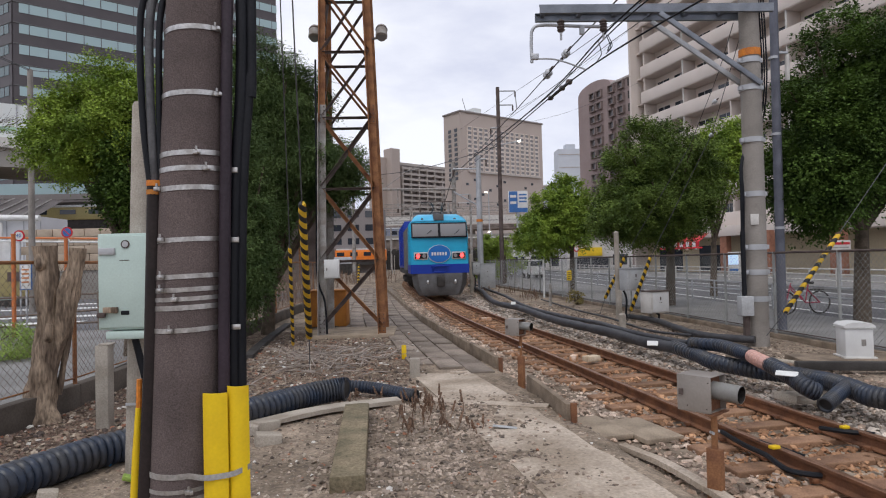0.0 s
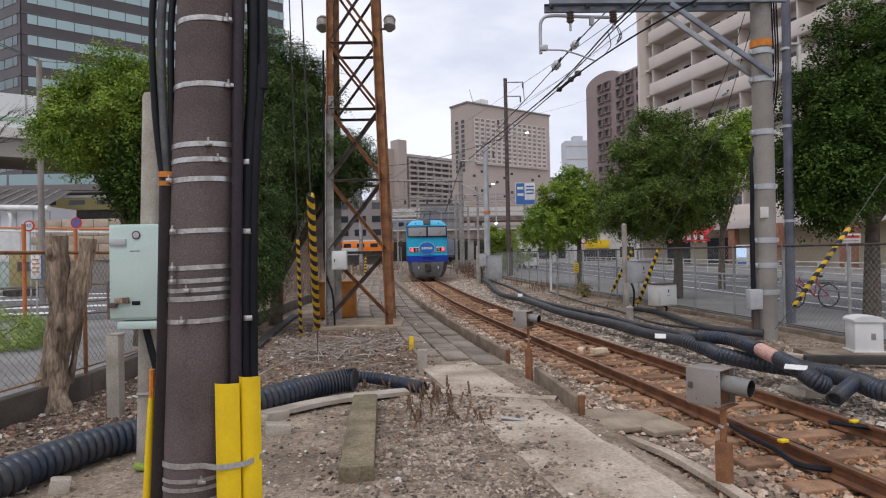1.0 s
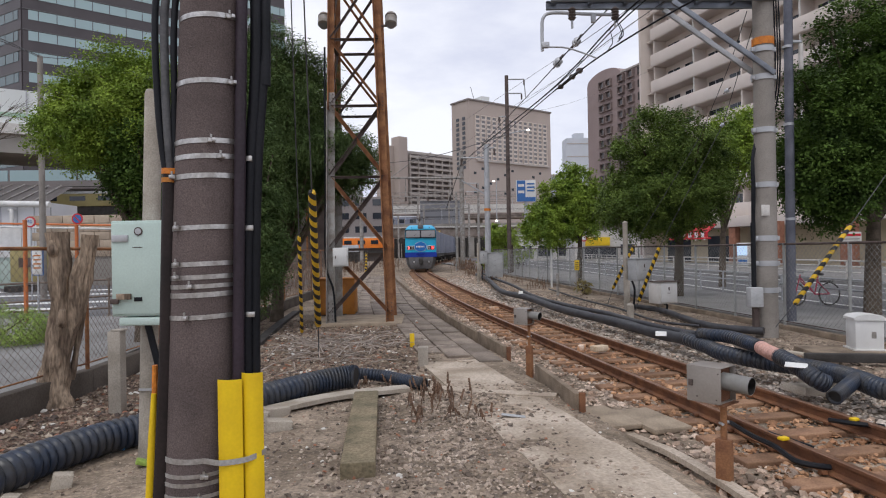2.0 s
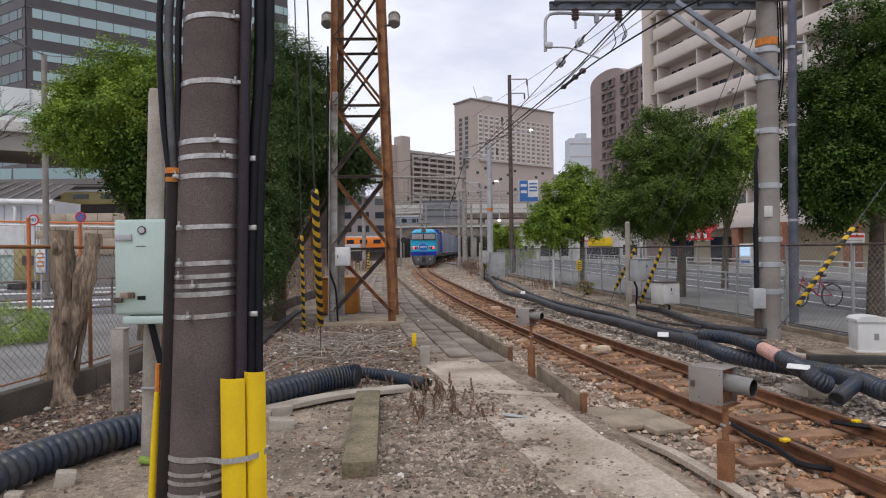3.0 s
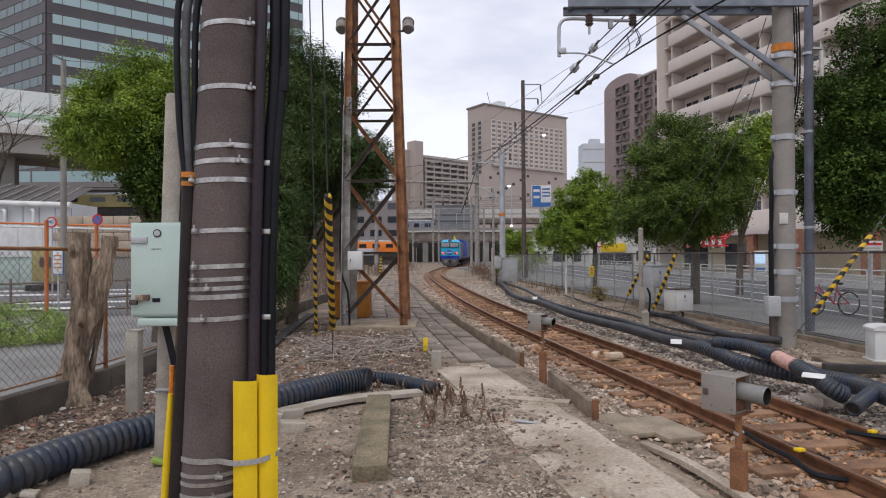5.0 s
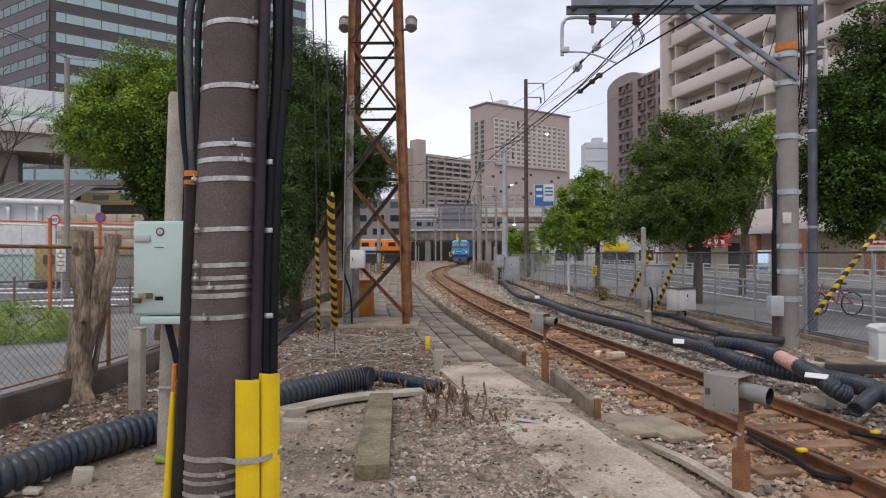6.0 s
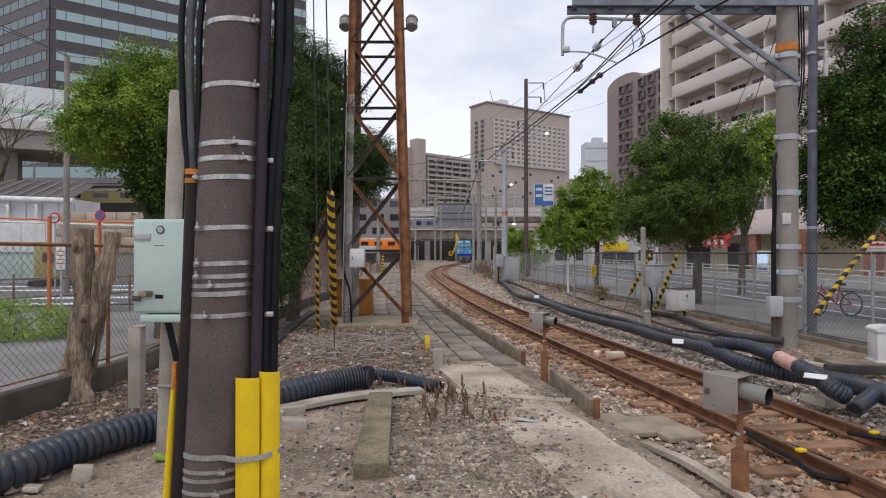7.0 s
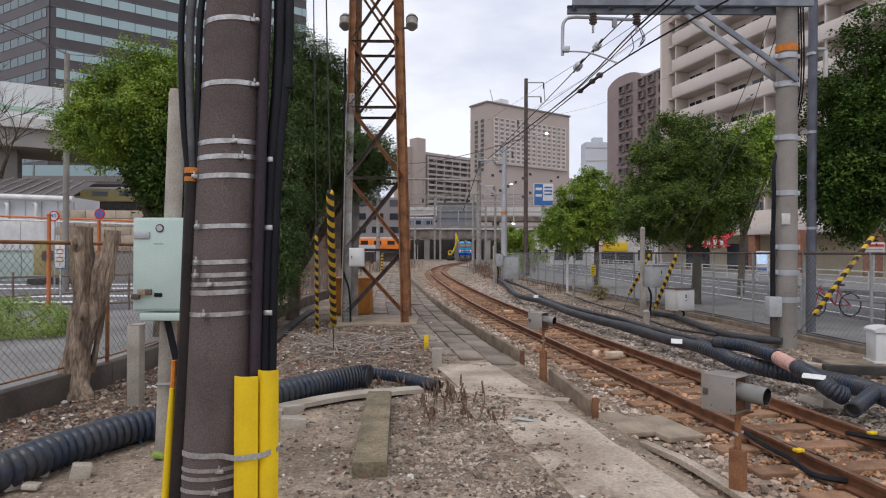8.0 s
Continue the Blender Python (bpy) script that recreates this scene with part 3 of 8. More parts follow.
def make_kerb():
    root = thing("track_kerb", 0, 0, 0, 0, "low weathered concrete plank edging along the track", "kerb", kind="structure")
    rnd = random.Random(3)
    y = 7.05
    while y < 58:
        long = 1.9
        if 8.9 < y < 10.2:
            y = 10.45
        a, b = kerb_point(y), kerb_point(y + long)
        d, c = b - a, (a + b) / 2
        bm = bmesh.new()
        box(bm, (0, 0, 0), (0.075, d.length - 0.025, 0.42), 0.01)
        for v in bm.verts:
            v.co.x += 0.012 * noise.noise(Vector((v.co.y * 2, v.co.z * 4, y)))
            v.co.z += 0.012 * noise.noise(Vector((v.co.y * 3, y, 1)))
        ob = part("kerb_block", bm, M_KERB, root)
        ob.matrix_local = pose(c.x, c.y, (0.0 if y > 9 else -0.02) + rnd.uniform(-0.015, 0.015), rnd.uniform(-0.5, 0.5), rnd.uniform(-1.5, 1.5), math.degrees(math.atan2(-d.x, d.y)))
        y += long
    for y in (7.0, 10.4):
        p = kerb_point(y)
        bx("rusty_stake", (p.x + 0.03, y - 0.02, 0.03), (0.07, 0.05, 0.36), M_RUST, root, 0.008)


make_kerb()


def make_path():
    """Trough lids laid side by side along the kerb."""
    root = thing("trough_path", 0, 0, 0, 0, "walkway of worn grey-brown trough lids along the track", "path", kind="structure")
    bm = bmesh.new()
    box(bm, (0, 0, 0), (0.40, 1.77, 0.06), 0.012)
    me = bpy.data.meshes.new("trough_lid")
    bm.to_mesh(me)
    bm.free()
    me.materials.append(M_BOARD)
    rnd = random.Random(8)
    for row in range(7):
        y = 11.3 + row * 0.5 if row < 3 else 17.7 + (row % 2) * 0.4
        while y < 46:
            p = beside(y, -2.2 - row * 0.43)
            a = math.degrees(math.atan(-track_slope(y)))
            shared("trough_lid", me, root, pose(p.x, p.y, 0.012 + rnd.uniform(-0.012, 0.012), rnd.uniform(-0.4, 0.4), rnd.uniform(-0.8, 0.8), a + rnd.uniform(-0.5, 0.5)))
            y += 1.8
    return root


make_path()


def slab(name, x, y, z, s, rz, material, label, category, tilt=0.0, rough=0.012):
    bm = bmesh.new()
    box(bm, (0, 0, 0), s, min(0.015, s[2] * 0.3))
    for v in bm.verts:
        v.co += Vector((noise.noise(v.co * 5 + Vector((x, y, 0))), noise.noise(v.co * 5 + Vector((y, x, 3))), 0)) * rough
    ob = link(name, bm, material)
    ob.matrix_world = pose(x, y, z, 0, tilt, rz)
    return tagged(ob, label, category)


def flat_strip(name, pts, width, z, material, label, category, thick=0.05):
    """A flat cast strip that follows pts on the ground."""
    pts = smooth_path([(p[0], p[1], 0) for p in pts], 24)
    bm = bmesh.new()
    rows = []
    for i, p in enumerate(pts):
        d = (pts[min(i + 1, 23)] - pts[max(i - 1, 0)]).normalized()
        n = Vector((d.y, -d.x, 0)) * width / 2
        j = 0.012 * noise.noise(p * 3)
        rows.append([bm.verts.new(p + n * (1 + j * 8) + Vector((0, 0, h))) for h in (z - thick, z + j)] + [bm.verts.new(p - n * (1 - j * 8) + Vector((0, 0, h))) for h in (z + j, z - thick)])
    for a, b in zip(rows, rows[1:]):
        for k in range(3):
            bm.faces.new((a[k], a[k + 1], b[k + 1], b[k]))
    for r in (rows[0], rows[-1]):
        bm.faces.new(r)
    ob = link(name, bm, material)
    return tagged(ob, label, category, kind="structure")


flat_strip("concrete_edging", [(-2.253, 6.424, 0.090), (-2.037, 6.883, 0.090), (-1.633, 7.328, 0.090), (-1.159, 7.740, 0.090), (-0.682, 7.943, 0.080), (-0.266, 8.099, 0.060)], 0.24, 0.085, M_CONC_LIGHT, "pale cast concrete edging set in the earth", "edging")
flat_strip("concrete_edging_flush", [(-0.260, 8.371, 0.000), (0.558, 8.039, 0.000), (1.584, 7.673, 0.000)], 0.2, 0.028, M_WALK, "flush concrete edging across the walkway", "edging")
flat_strip("concrete_walk", [(1.625, 3.738, 0.000), (1.475, 4.668, 0.000), (1.223, 5.923, 0.000), (1.006, 7.058, 0.000), (0.734, 8.371, 0.000), (0.338, 10.283, 0.000)], 0.95, 0.014, M_WALK, "worn pale concrete walkway dusted with grit", "walkway")
flat_strip("concrete_joint_strip", [(2.406, 3.957, 0.000), (2.394, 4.800, 0.000), (2.259, 5.674, 0.000), (2.045, 6.291, 0.000)], 0.10, -0.055, M_WALK, "thin concrete strip along the walkway", "edging")
flat_strip("dark_edging", [(-3.4, 12.4, 0), (-3.7, 15.3, 0), (-4.0, 19.0, 0)], 0.2, 0.09, M_UNDER_AND_SHADE, "dark weathered edging strip beside the tower", "edging", 0.12)
slab("concrete_beam", -0.678, 6.35, 0.06, (0.29, 2.6, 0.16), 4, M_MOSSY, "mossy old concrete sleeper lying on the earth", "concrete beam")
slab("paving_slab", 2.02, 7.1, -0.115, (0.47, 0.86, 0.06), 14, M_SLAB, "square tan concrete slab beside the rail", "slab", 0, 0.003)
slab("paving_slab", 2.5, 6.97, -0.12, (0.47, 0.86, 0.06), 14, M_SLAB, "square tan concrete slab beside the rail", "slab", 0, 0.003)


# ---- street on the right, road on the left ----
def quad_sheet(name, pts, z, material, label, category, thick=0.1):
    bm = bmesh.new()
    top = [bm.verts.new((p[0], p[1], z)) for p in pts]
    low = [bm.verts.new((p[0], p[1], z - thick)) for p in pts]
    bm.faces.new(top)
    k = len(pts)
    for i in range(k):
        bm.faces.new((top[i], low[i], low[(i + 1) % k], top[(i + 1) % k]))
    return tagged(link(name, bm, material), label, category, kind="structure")


def fence_x(y):
    return 9.0 - 0.08 * y


quad_sheet("pavement", [(fence_x(0) + 0.3, 0), (fence_x(90) + 0.3, 90), (7.6, 90), (11.3, 40), (11.3, 0)], 0.06, M_PAVE, "grey asphalt footpath behind the railway fence", "pavement")
quad_sheet("road", [(11.3, -30), (11.3, 40), (7.6, 90), (7.6, 140), (18.6, 140), (18.6, -30)], 0.02, M_ASPHALT, "grey asphalt street with white lines", "road")
quad_sheet("pavement_far", [(18.6, -30), (18.6, 140), (40, 140), (50, -30)], 0.16, M_PAVE, "raised pavement in front of the shops", "pavement", 0.16)
for x0, x1 in ((12.2, 12.0), (14.2, 15.4), (18.1, 18.1)):
    quad_sheet("road_line", [(x0, 5), (x1, 120), (x1 + 0.16, 120), (x0 + 0.16, 5)], 0.03, M_LINE, "white painted road line", "road marking", 0.008)

quad_sheet("road_left", [(-70, 19), (-8, 19), (-6.5, 42), (-70, 42)], 0.02, M_ASPHALT, "grey asphalt road with white lane lines", "road")
quad_sheet("pavement_left", [(-30, 6), (-5.1, 6), (-6.2, 18.9), (-30, 18.9)], 0.05, M_PAVE, "plain grey pavement beyond the mesh fence", "pavement")
for k, (y, x0, x1) in enumerate(((22.0, -40, -12), (25.5, -40, -9), (31.0, -45, -9), (35.0, -45, -8))):
    quad_sheet("road_line", [(x0, y - 4), (x1, y), (x1, y + 0.9), (x0, y - 3.1)], 0.03, M_LINE, "white painted road line", "road marking", 0.008)


# ---- the concrete pole beside the camera ----
def make_pole():
    x, y = -1.186, 3.42
    root = thing("utility_pole", x, y, 0.0, 0, "dark brown-grey concrete pole with steel bands", "utility pole")
    lean = 0.045
    rad = lambda z: 0.191 - z * 0.006
    axis = lambda z: Vector((lean * (z - 1.87), 0, z))
    bm = bmesh.new()
    zs = [i * 0.5 - 0.3 for i in range(23)]
    tube(bm, [axis(z) for z in zs], [rad(z) for z in zs], 40)
    part("shaft", bm, M_POLE, root)

    def hoop(z, h, extra, material, tilt=0.0):
        bm = bmesh.new()
        seg = 40
        rows = []
        for k in range(seg):
            a = 2 * math.pi * k / seg
            c = axis(z)
            row = []
            for r, dz in ((rad(z) - 0.004, -h / 2), (rad(z) + extra, -h / 2), (rad(z) + extra, h / 2), (rad(z) - 0.004, h / 2)):
                row.append(bm.verts.new((c.x + r * math.cos(a), c.y + r * math.sin(a), c.z + dz + tilt * math.cos(a))))
            rows.append(row)
        for k in range(seg):
            a, b = rows[k], rows[(k + 1) % seg]
            for j in range(4):
                bm.faces.new((a[j], a[(j + 1) % 4], b[(j + 1) % 4], b[j]))
        return part("band", bm, material, root)

    def buckle(parent, z, ang):
        c = axis(z)
        r = rad(z) + 0.012
        bm = bmesh.new()
        box(bm, (0, 0, 0), (0.036, 0.014, 0.024), 0.003)
        box(bm, (0.012, -0.014, 0.0), (0.018, 0.02, 0.02), 0.003)
        tube(bm, [(0.0, -0.006, 0.012), (0.0, -0.006, 0.03)], 0.006, 8)
        ob = part("buckle", bm, M_STEEL, parent)
        ob.matrix_local = pose(c.x + r * math.sin(ang), c.y - r * math.cos(ang), z, 0, 0, math.degrees(ang))

    for v, h, ang, m in ((32, 0.026, 0.75, M_STEEL), (147, 0.026, 0.85, M_STEEL), (252, 0.026, 0.35, M_STEEL), (279, 0.026, 0.6, M_STEEL), (313, 0.026, -0.9, M_STEEL), (403, 0.024, -0.6, M_STEEL),
                         (467, 0.024, -0.55, M_STEEL), (490, 0.024, -0.55, M_STEEL), (506, 0.022, -0.1, M_STEEL), (521, 0.026, 9, M_STEEL), (560, 0.024, -0.2, M_STEEL), (835, 0.02, 0.4, M_GREYSTEEL), (850, 0.02, 9, M_GREYSTEEL), (872, 0.02, 0.3, M_GREYSTEEL)):
        z = 1.85 + (448 - v) / 1095 * 3.25
        b = hoop(z, h, 0.004, m, 0.006)
        if ang < 8:
            buckle(b, z, ang)
    # conduit with cables at the side, its mouth taped orange
    mouth = 1.85 + (448 - 303) / 1095 * 3.3
    bm = bmesh.new()
    tube(bm, [(-0.265, -0.10, -0.3), (-0.235, -0.10, 0.4), (-0.19, -0.08, 1.3), (-0.165, -0.06, mouth)], 0.043, 18)
    cond = part("conduit", bm, M_PIPE, root, "dark brown plastic conduit")
    tb("tape_ring", [(-0.165, -0.06, mouth - 0.015), (-0.164, -0.06, mouth + 0.015)], 0.048, M_ORANGE, cond, 18)
    tb("tape_ring", [(-0.167, -0.062, mouth - 0.06), (-0.166, -0.062, mouth - 0.035)], 0.046, M_OCHRE, cond, 18)
    for dx, r, m in ((-0.038, 0.018, M_BLACK), (0.004, 0.022, M_CABLE), (0.048, 0.017, M_BLACK)):
        top = [(-0.165 + dx * 0.6, -0.06, mouth - 0.05), (-0.185 + dx, -0.07, mouth + 0.35), (-0.185 + dx * 1.2, -0.06, mouth + 0.9), (-0.10 + dx * 1.2, -0.05, 3.6), (-0.10 + dx, -0.05, 5), (-0.05 + dx, -0.05, 8)]
        tb("cable", smooth_path(top, 40), r, m, root, 12)
    # conduits and cables on the other side
    tb("conduit", [(0.165, -0.10, -0.3), (0.19, -0.10, 1.5), (0.255, -0.09, 4), (0.36, -0.08, 9)], 0.030, M_PURPLE, root, 18, "purplish dark conduit")
    for pts, r in (([(0.205, -0.05, -0.2), (0.22, -0.05, 1.5), (0.248, -0.04, 2.3), (0.29, -0.04, 2.9), (0.305, -0.04, 4), (0.4, -0.05, 9)], 0.032), ([(0.25, -0.03, -0.2), (0.258, -0.03, 1.4), (0.282, -0.03, 2.25), (0.328, -0.03, 2.85), (0.345, -0.03, 3.3), (0.4, 0, 9)], 0.027), ([(0.235, 0.0, -0.2), (0.245, 0.0, 1.5), (0.28, 0.0, 2.4), (0.305, 0.0, 3.0), (0.32, 0.0, 4), (0.4, 0, 9)], 0.02)):
        tb("cable", smooth_path(pts, 40), r, M_BLACK, root, 12)
    for z in (1.02, 1.52, 1.98, 2.35):
        bx("cable_clip", (0.245, -0.075, z), (0.05, 0.012, 0.028), M_STEEL, root, 0.003)
    # yellow guards at the foot
    def guard(x0, ya, w, z1, bow):
        bm = bmesh.new()
        rows = []
        for k in range(9):
            a = (k / 8 - 0.5) * 2
            px, py = x0 + a * w / 2, ya + bow * a * a
            rows.append([bm.verts.new((px, py, -0.2)), bm.verts.new((px, py, z1)), bm.verts.new((px, py + 0.008, z1)), bm.verts.new((px, py + 0.008, -0.2))])
        for a, b in zip(rows, rows[1:]):
            for k in range(4):
                bm.faces.new((a[k], a[(k + 1) % 4], b[(k + 1) % 4], b[k]))
        bm.faces.new(rows[0]), bm.faces.new(rows[-1])
        return part("cable_guard", bm, M_YELLOW, root, "bright yellow plastic cable guard")

    guard(0.165, -0.205, 0.124, 1.198, 0.022)
    guard(0.272, -0.185, 0.108, 1.226, 0.03)
    # yellow strip beside the conduit
    tb("warning_strip", [(-0.36, -0.02, -0.2), (-0.305, -0.02, 0.85), (-0.292, -0.02, 1.1)], [0.03, 0.022, 0.014], M_YELLOW, root, 10, "yellow cable strip")
    tb("orange_strip", [(-0.302, -0.01, 0.86), (-0.288, -0.01, 1.25)], 0.015, M_ORANGE, root, 8, "orange cable end")
    # strap that holds the guards
    z = 1.85 + (448 - 812) / 1095 * 3.22
    bm = bmesh.new()
    c = axis(z)
    pts = [Vector((c.x + (rad(z) + 0.006) * math.sin(a), c.y - (rad(z) + 0.006) * math.cos(a), z)) for a in (-1.5, -1.1, -0.7, -0.3, 0.1, 0.4)]
    pts += [Vector((0.11, -0.214, z)), Vector((0.165, -0.214, z + 0.002)), Vector((0.225, -0.20, z + 0.006)), Vector((0.272, -0.194, z + 0.016)), Vector((0.335, -0.15, z + 0.036))]
    pts = smooth_path(pts, 24)
    for a, b in zip(pts, pts[1:]):
        v = [bm.verts.new(p + Vector((0, 0, d))) for p, d in ((a, -0.014), (b, -0.014), (b, 0.014), (a, 0.014))]
        bm.faces.new(v)
    bmesh.ops.remove_doubles(bm, verts=bm.verts, dist=1e-5)
    bmesh.ops.solidify(bm, geom=bm.faces, thickness=0.004)
    part("strap", bm, M_GREYSTEEL, root, "grey plastic strap")


make_pole()


def make_junction_box():
    y = 5.6
    root = thing("junction_box", -2.484, y, 0, 0, "pale green metal junction box on a concrete post", "junction box")
    bm = bmesh.new()
    tube(bm, [(-0.075, 0.1, -0.1), (0.04, 0.1, 3.308), (0.042, 0.1, 3.339)], [0.075, 0.075, 0.062], 20)
    part("post", bm, M_CONC, root, "pale concrete post")
    x0, x1 = -0.225, 0.245
    z0, z1 = 1.323, 2.146
    cx, w = (x0 + x1) / 2, x1 - x0
    body = bx("body", (cx, -0.08, (z0 + z1) / 2), (w, 0.2, z1 - z0), M_MINT, root, 0.012)
    bx("door", (cx, -0.19, (z0 + z1) / 2), (w - 0.03, 0.02, z1 - z0 - 0.04), M_MINT, root, 0.006)
    bx("base_flange", (cx + 0.025, -0.09, z0 - 0.045), (w - 0.08, 0.22, 0.07), M_MINT, root, 0.015)
    tb("maker_badge", [(cx + 0.01, -0.199, 2.052), (cx + 0.01, -0.207, 2.052)], 0.036, M_DARKSTEEL, root, 24)
    tb("badge_ring", [(cx + 0.01, -0.199, 2.052), (cx + 0.01, -0.21, 2.052)], 0.026, M_GALV, root, 24)
    bx("hinge", (x0 + 0.09, -0.205, 1.993), (0.14, 0.02, 0.06), M_GALV, root, 0.006)
    bx("label_plate", (cx + 0.0, -0.202, 1.470), (0.07, 0.006, 0.035), M_BLACK, root, 0.002)
    bx("latch", (x0 + 0.12, -0.215, 1.495), (0.12, 0.03, 0.05), M_STUMP, root, 0.006, "worn copper-brown latch")
    bx("padlock", (x0 + 0.045, -0.22, 1.455), (0.07, 0.03, 0.045), M_DARKSTEEL, root, 0.008)
    bx("text_bar", (cx - 0.0, -0.201, 1.915), (0.085, 0.003, 0.006), M_DARKSTEEL, root)
    tb("cable", [(0.02, -0.06, z0 - 0.06), (0.1, -0.05, 0.9), (0.16, -0.03, 0.55)], 0.03, M_BLACK, root, 10)
    bx("post_clamp", (-0.02, 0.02, 0.648), (0.16, 0.012, 0.02), M_GALV, root)


make_junction_box()


def hose(name, pts, r, label, parent=None, material=None, pitch=0.076, seg=22, depth=0.2):
    """A corrugated hose through pts."""
    n0 = smooth_path(pts, 120)
    length = sum((b - a).length for a, b in zip(n0, n0[1:]))
    rings = max(int(length / pitch), 4)
    path = smooth_path(pts, rings * 5 + 1)
    rs = [r * (1 - (depth, 0.05, 0.0, 0.0, 0.05)[i % 5]) for i in range(len(path))]
    root = thing(name, path[0].x, path[0].y, 0, 0, label, "hose", "corrugated hoses")
    o = Vector((path[0].x, path[0].y, 0))
    bm = bmesh.new()
    tube(bm, [p - o for p in path], rs, seg, False)
    ob = link("hose_wall", bm, material or M_HOSE, root, sharp=50)
    for k in (1, len(path) - 3):
        bm = bmesh.new()
        tube(bm, [path[k - 1] - o, path[k + 1] - o], r * 1.03, seg, False)
        bmesh.ops.solidify(bm, geom=bm.faces, thickness=r * 0.16)
        part("end_rim", bm, material or M_HOSE, root)
    # dark discs plug the hose near both mouths, in place of shade inside
    for k in (9, len(path) - 10):
        k = min(max(k, 2), len(path) - 3)
        tb("inner_liner", [path[k - 1] - o, path[k] - o], r * (1 - depth) * 0.97, M_UNDER_AND_SHADE, root, seg)
    return root


hose("corrugated_hose", [(-5.2, 4.2, 0.16), (-4.3, 4.75, 0.17), (-3.465, 4.661, 0.160), (-3.254, 5.287, 0.160), (-2.982, 5.893, 0.160), (-2.587, 6.381, 0.160), (-2.202, 7.010, 0.160), (-1.763, 7.602, 0.170), (-1.421, 8.020, 0.180), (-1.080, 8.213, 0.200), (-0.968, 8.213, 0.200)], 0.152, "thick blue-black corrugated hose lying on the ground")
hose("thin_corrugated_hose", [(-1.019, 8.647, 0.160), (-0.660, 8.600, 0.130), (-0.336, 8.357, 0.110), (-0.059, 8.120, 0.100)], 0.085, "thinner blue-black corrugated hose leading on", None, None, 0.045, 14)


def make_stub_post():
    root = thing("stub_post", -3.649, 7.45, 0, 0, "short weathered concrete marker post", "post")
    bx("shaft", (-0.03, 0, 0.46), (0.15, 0.15, 1.0), M_CONC, root, 0.012)
    bx("cap", (0.0, 0, 0.97), (0.14, 0.14, 0.02), M_CONC, root, 0.006)


make_stub_post()


def rough_log(name, parent, pts, rs, seed, seg=30):
    """A gnarled stem: grooves run along it, with swellings where branches stood."""
    bm = bmesh.new()
    path = smooth_path(pts, 70)
    rad = [float(np.interp(i / 69 * (len(rs) - 1), range(len(rs)), rs)) for i in range(70)]
    tube(bm, path, rad, seg)
    for i, v in enumerate(bm.verts):
        c = path[min(i // seg, 69)]
        d = v.co - c
        q = Vector((d.x * 16, d.y * 16, v.co.z * 1.4 + seed))
        lump = Vector((d.x * 7, d.y * 7, v.co.z * 4 + seed * 3))
        v.co += d * (0.24 * noise.noise(q) + 0.2 * noise.noise(q * 2.3) + 0.26 * noise.noise(lump)) * (1.0 if d.length > 0.01 else 0)
    return part(name, bm, M_STUMP, parent)


def make_stumps():
    root = thing("tree_stump", -4.62, 7.85, 0, 0, "gnarled dead twin-stemmed trunk, bark peeling, cut off above the fence rail", "tree stump")
    rough_log("trunk", root, [(-0.14, -0.02, -0.1), (-0.06, 0, 0.18), (0.01, 0, 0.6), (0.05, 0, 1.2), (0.06, 0, 1.75), (0.05, 0, 2.15)], (0.26, 0.17, 0.13, 0.115, 0.125, 0.125), 2.0)
    rough_log("stem", root, [(0.06, 0.0, 0.35), (0.14, 0.02, 0.85), (0.24, 0.05, 1.25), (0.27, 0.05, 1.52), (0.36, 0.05, 1.85), (0.39, 0.05, 2.12)], (0.07, 0.075, 0.10, 0.125, 0.09, 0.09), 8.0)
    rough_log("root_flare", root, [(0.10, -0.03, -0.1), (0.05, -0.02, 0.15), (0.05, 0, 0.45)], (0.16, 0.11, 0.06), 5.0, 16)
    rough_log("knot", root, [(0.10, -0.07, 1.0), (0.13, -0.12, 1.06), (0.16, -0.13, 1.2)], (0.05, 0.055, 0.03), 3.0, 12)
    rough_log("knot", root, [(0.04, -0.08, 1.88), (0.06, -0.13, 1.94), (0.05, -0.12, 2.05)], (0.05, 0.06, 0.035), 6.0, 12)
    rough_log("split_slat", root, [(0.12, 0.10, 0.3), (0.2, 0.13, 0.8), (0.33, 0.13, 1.45)], (0.035, 0.04, 0.03), 4.0, 10)


make_stumps()


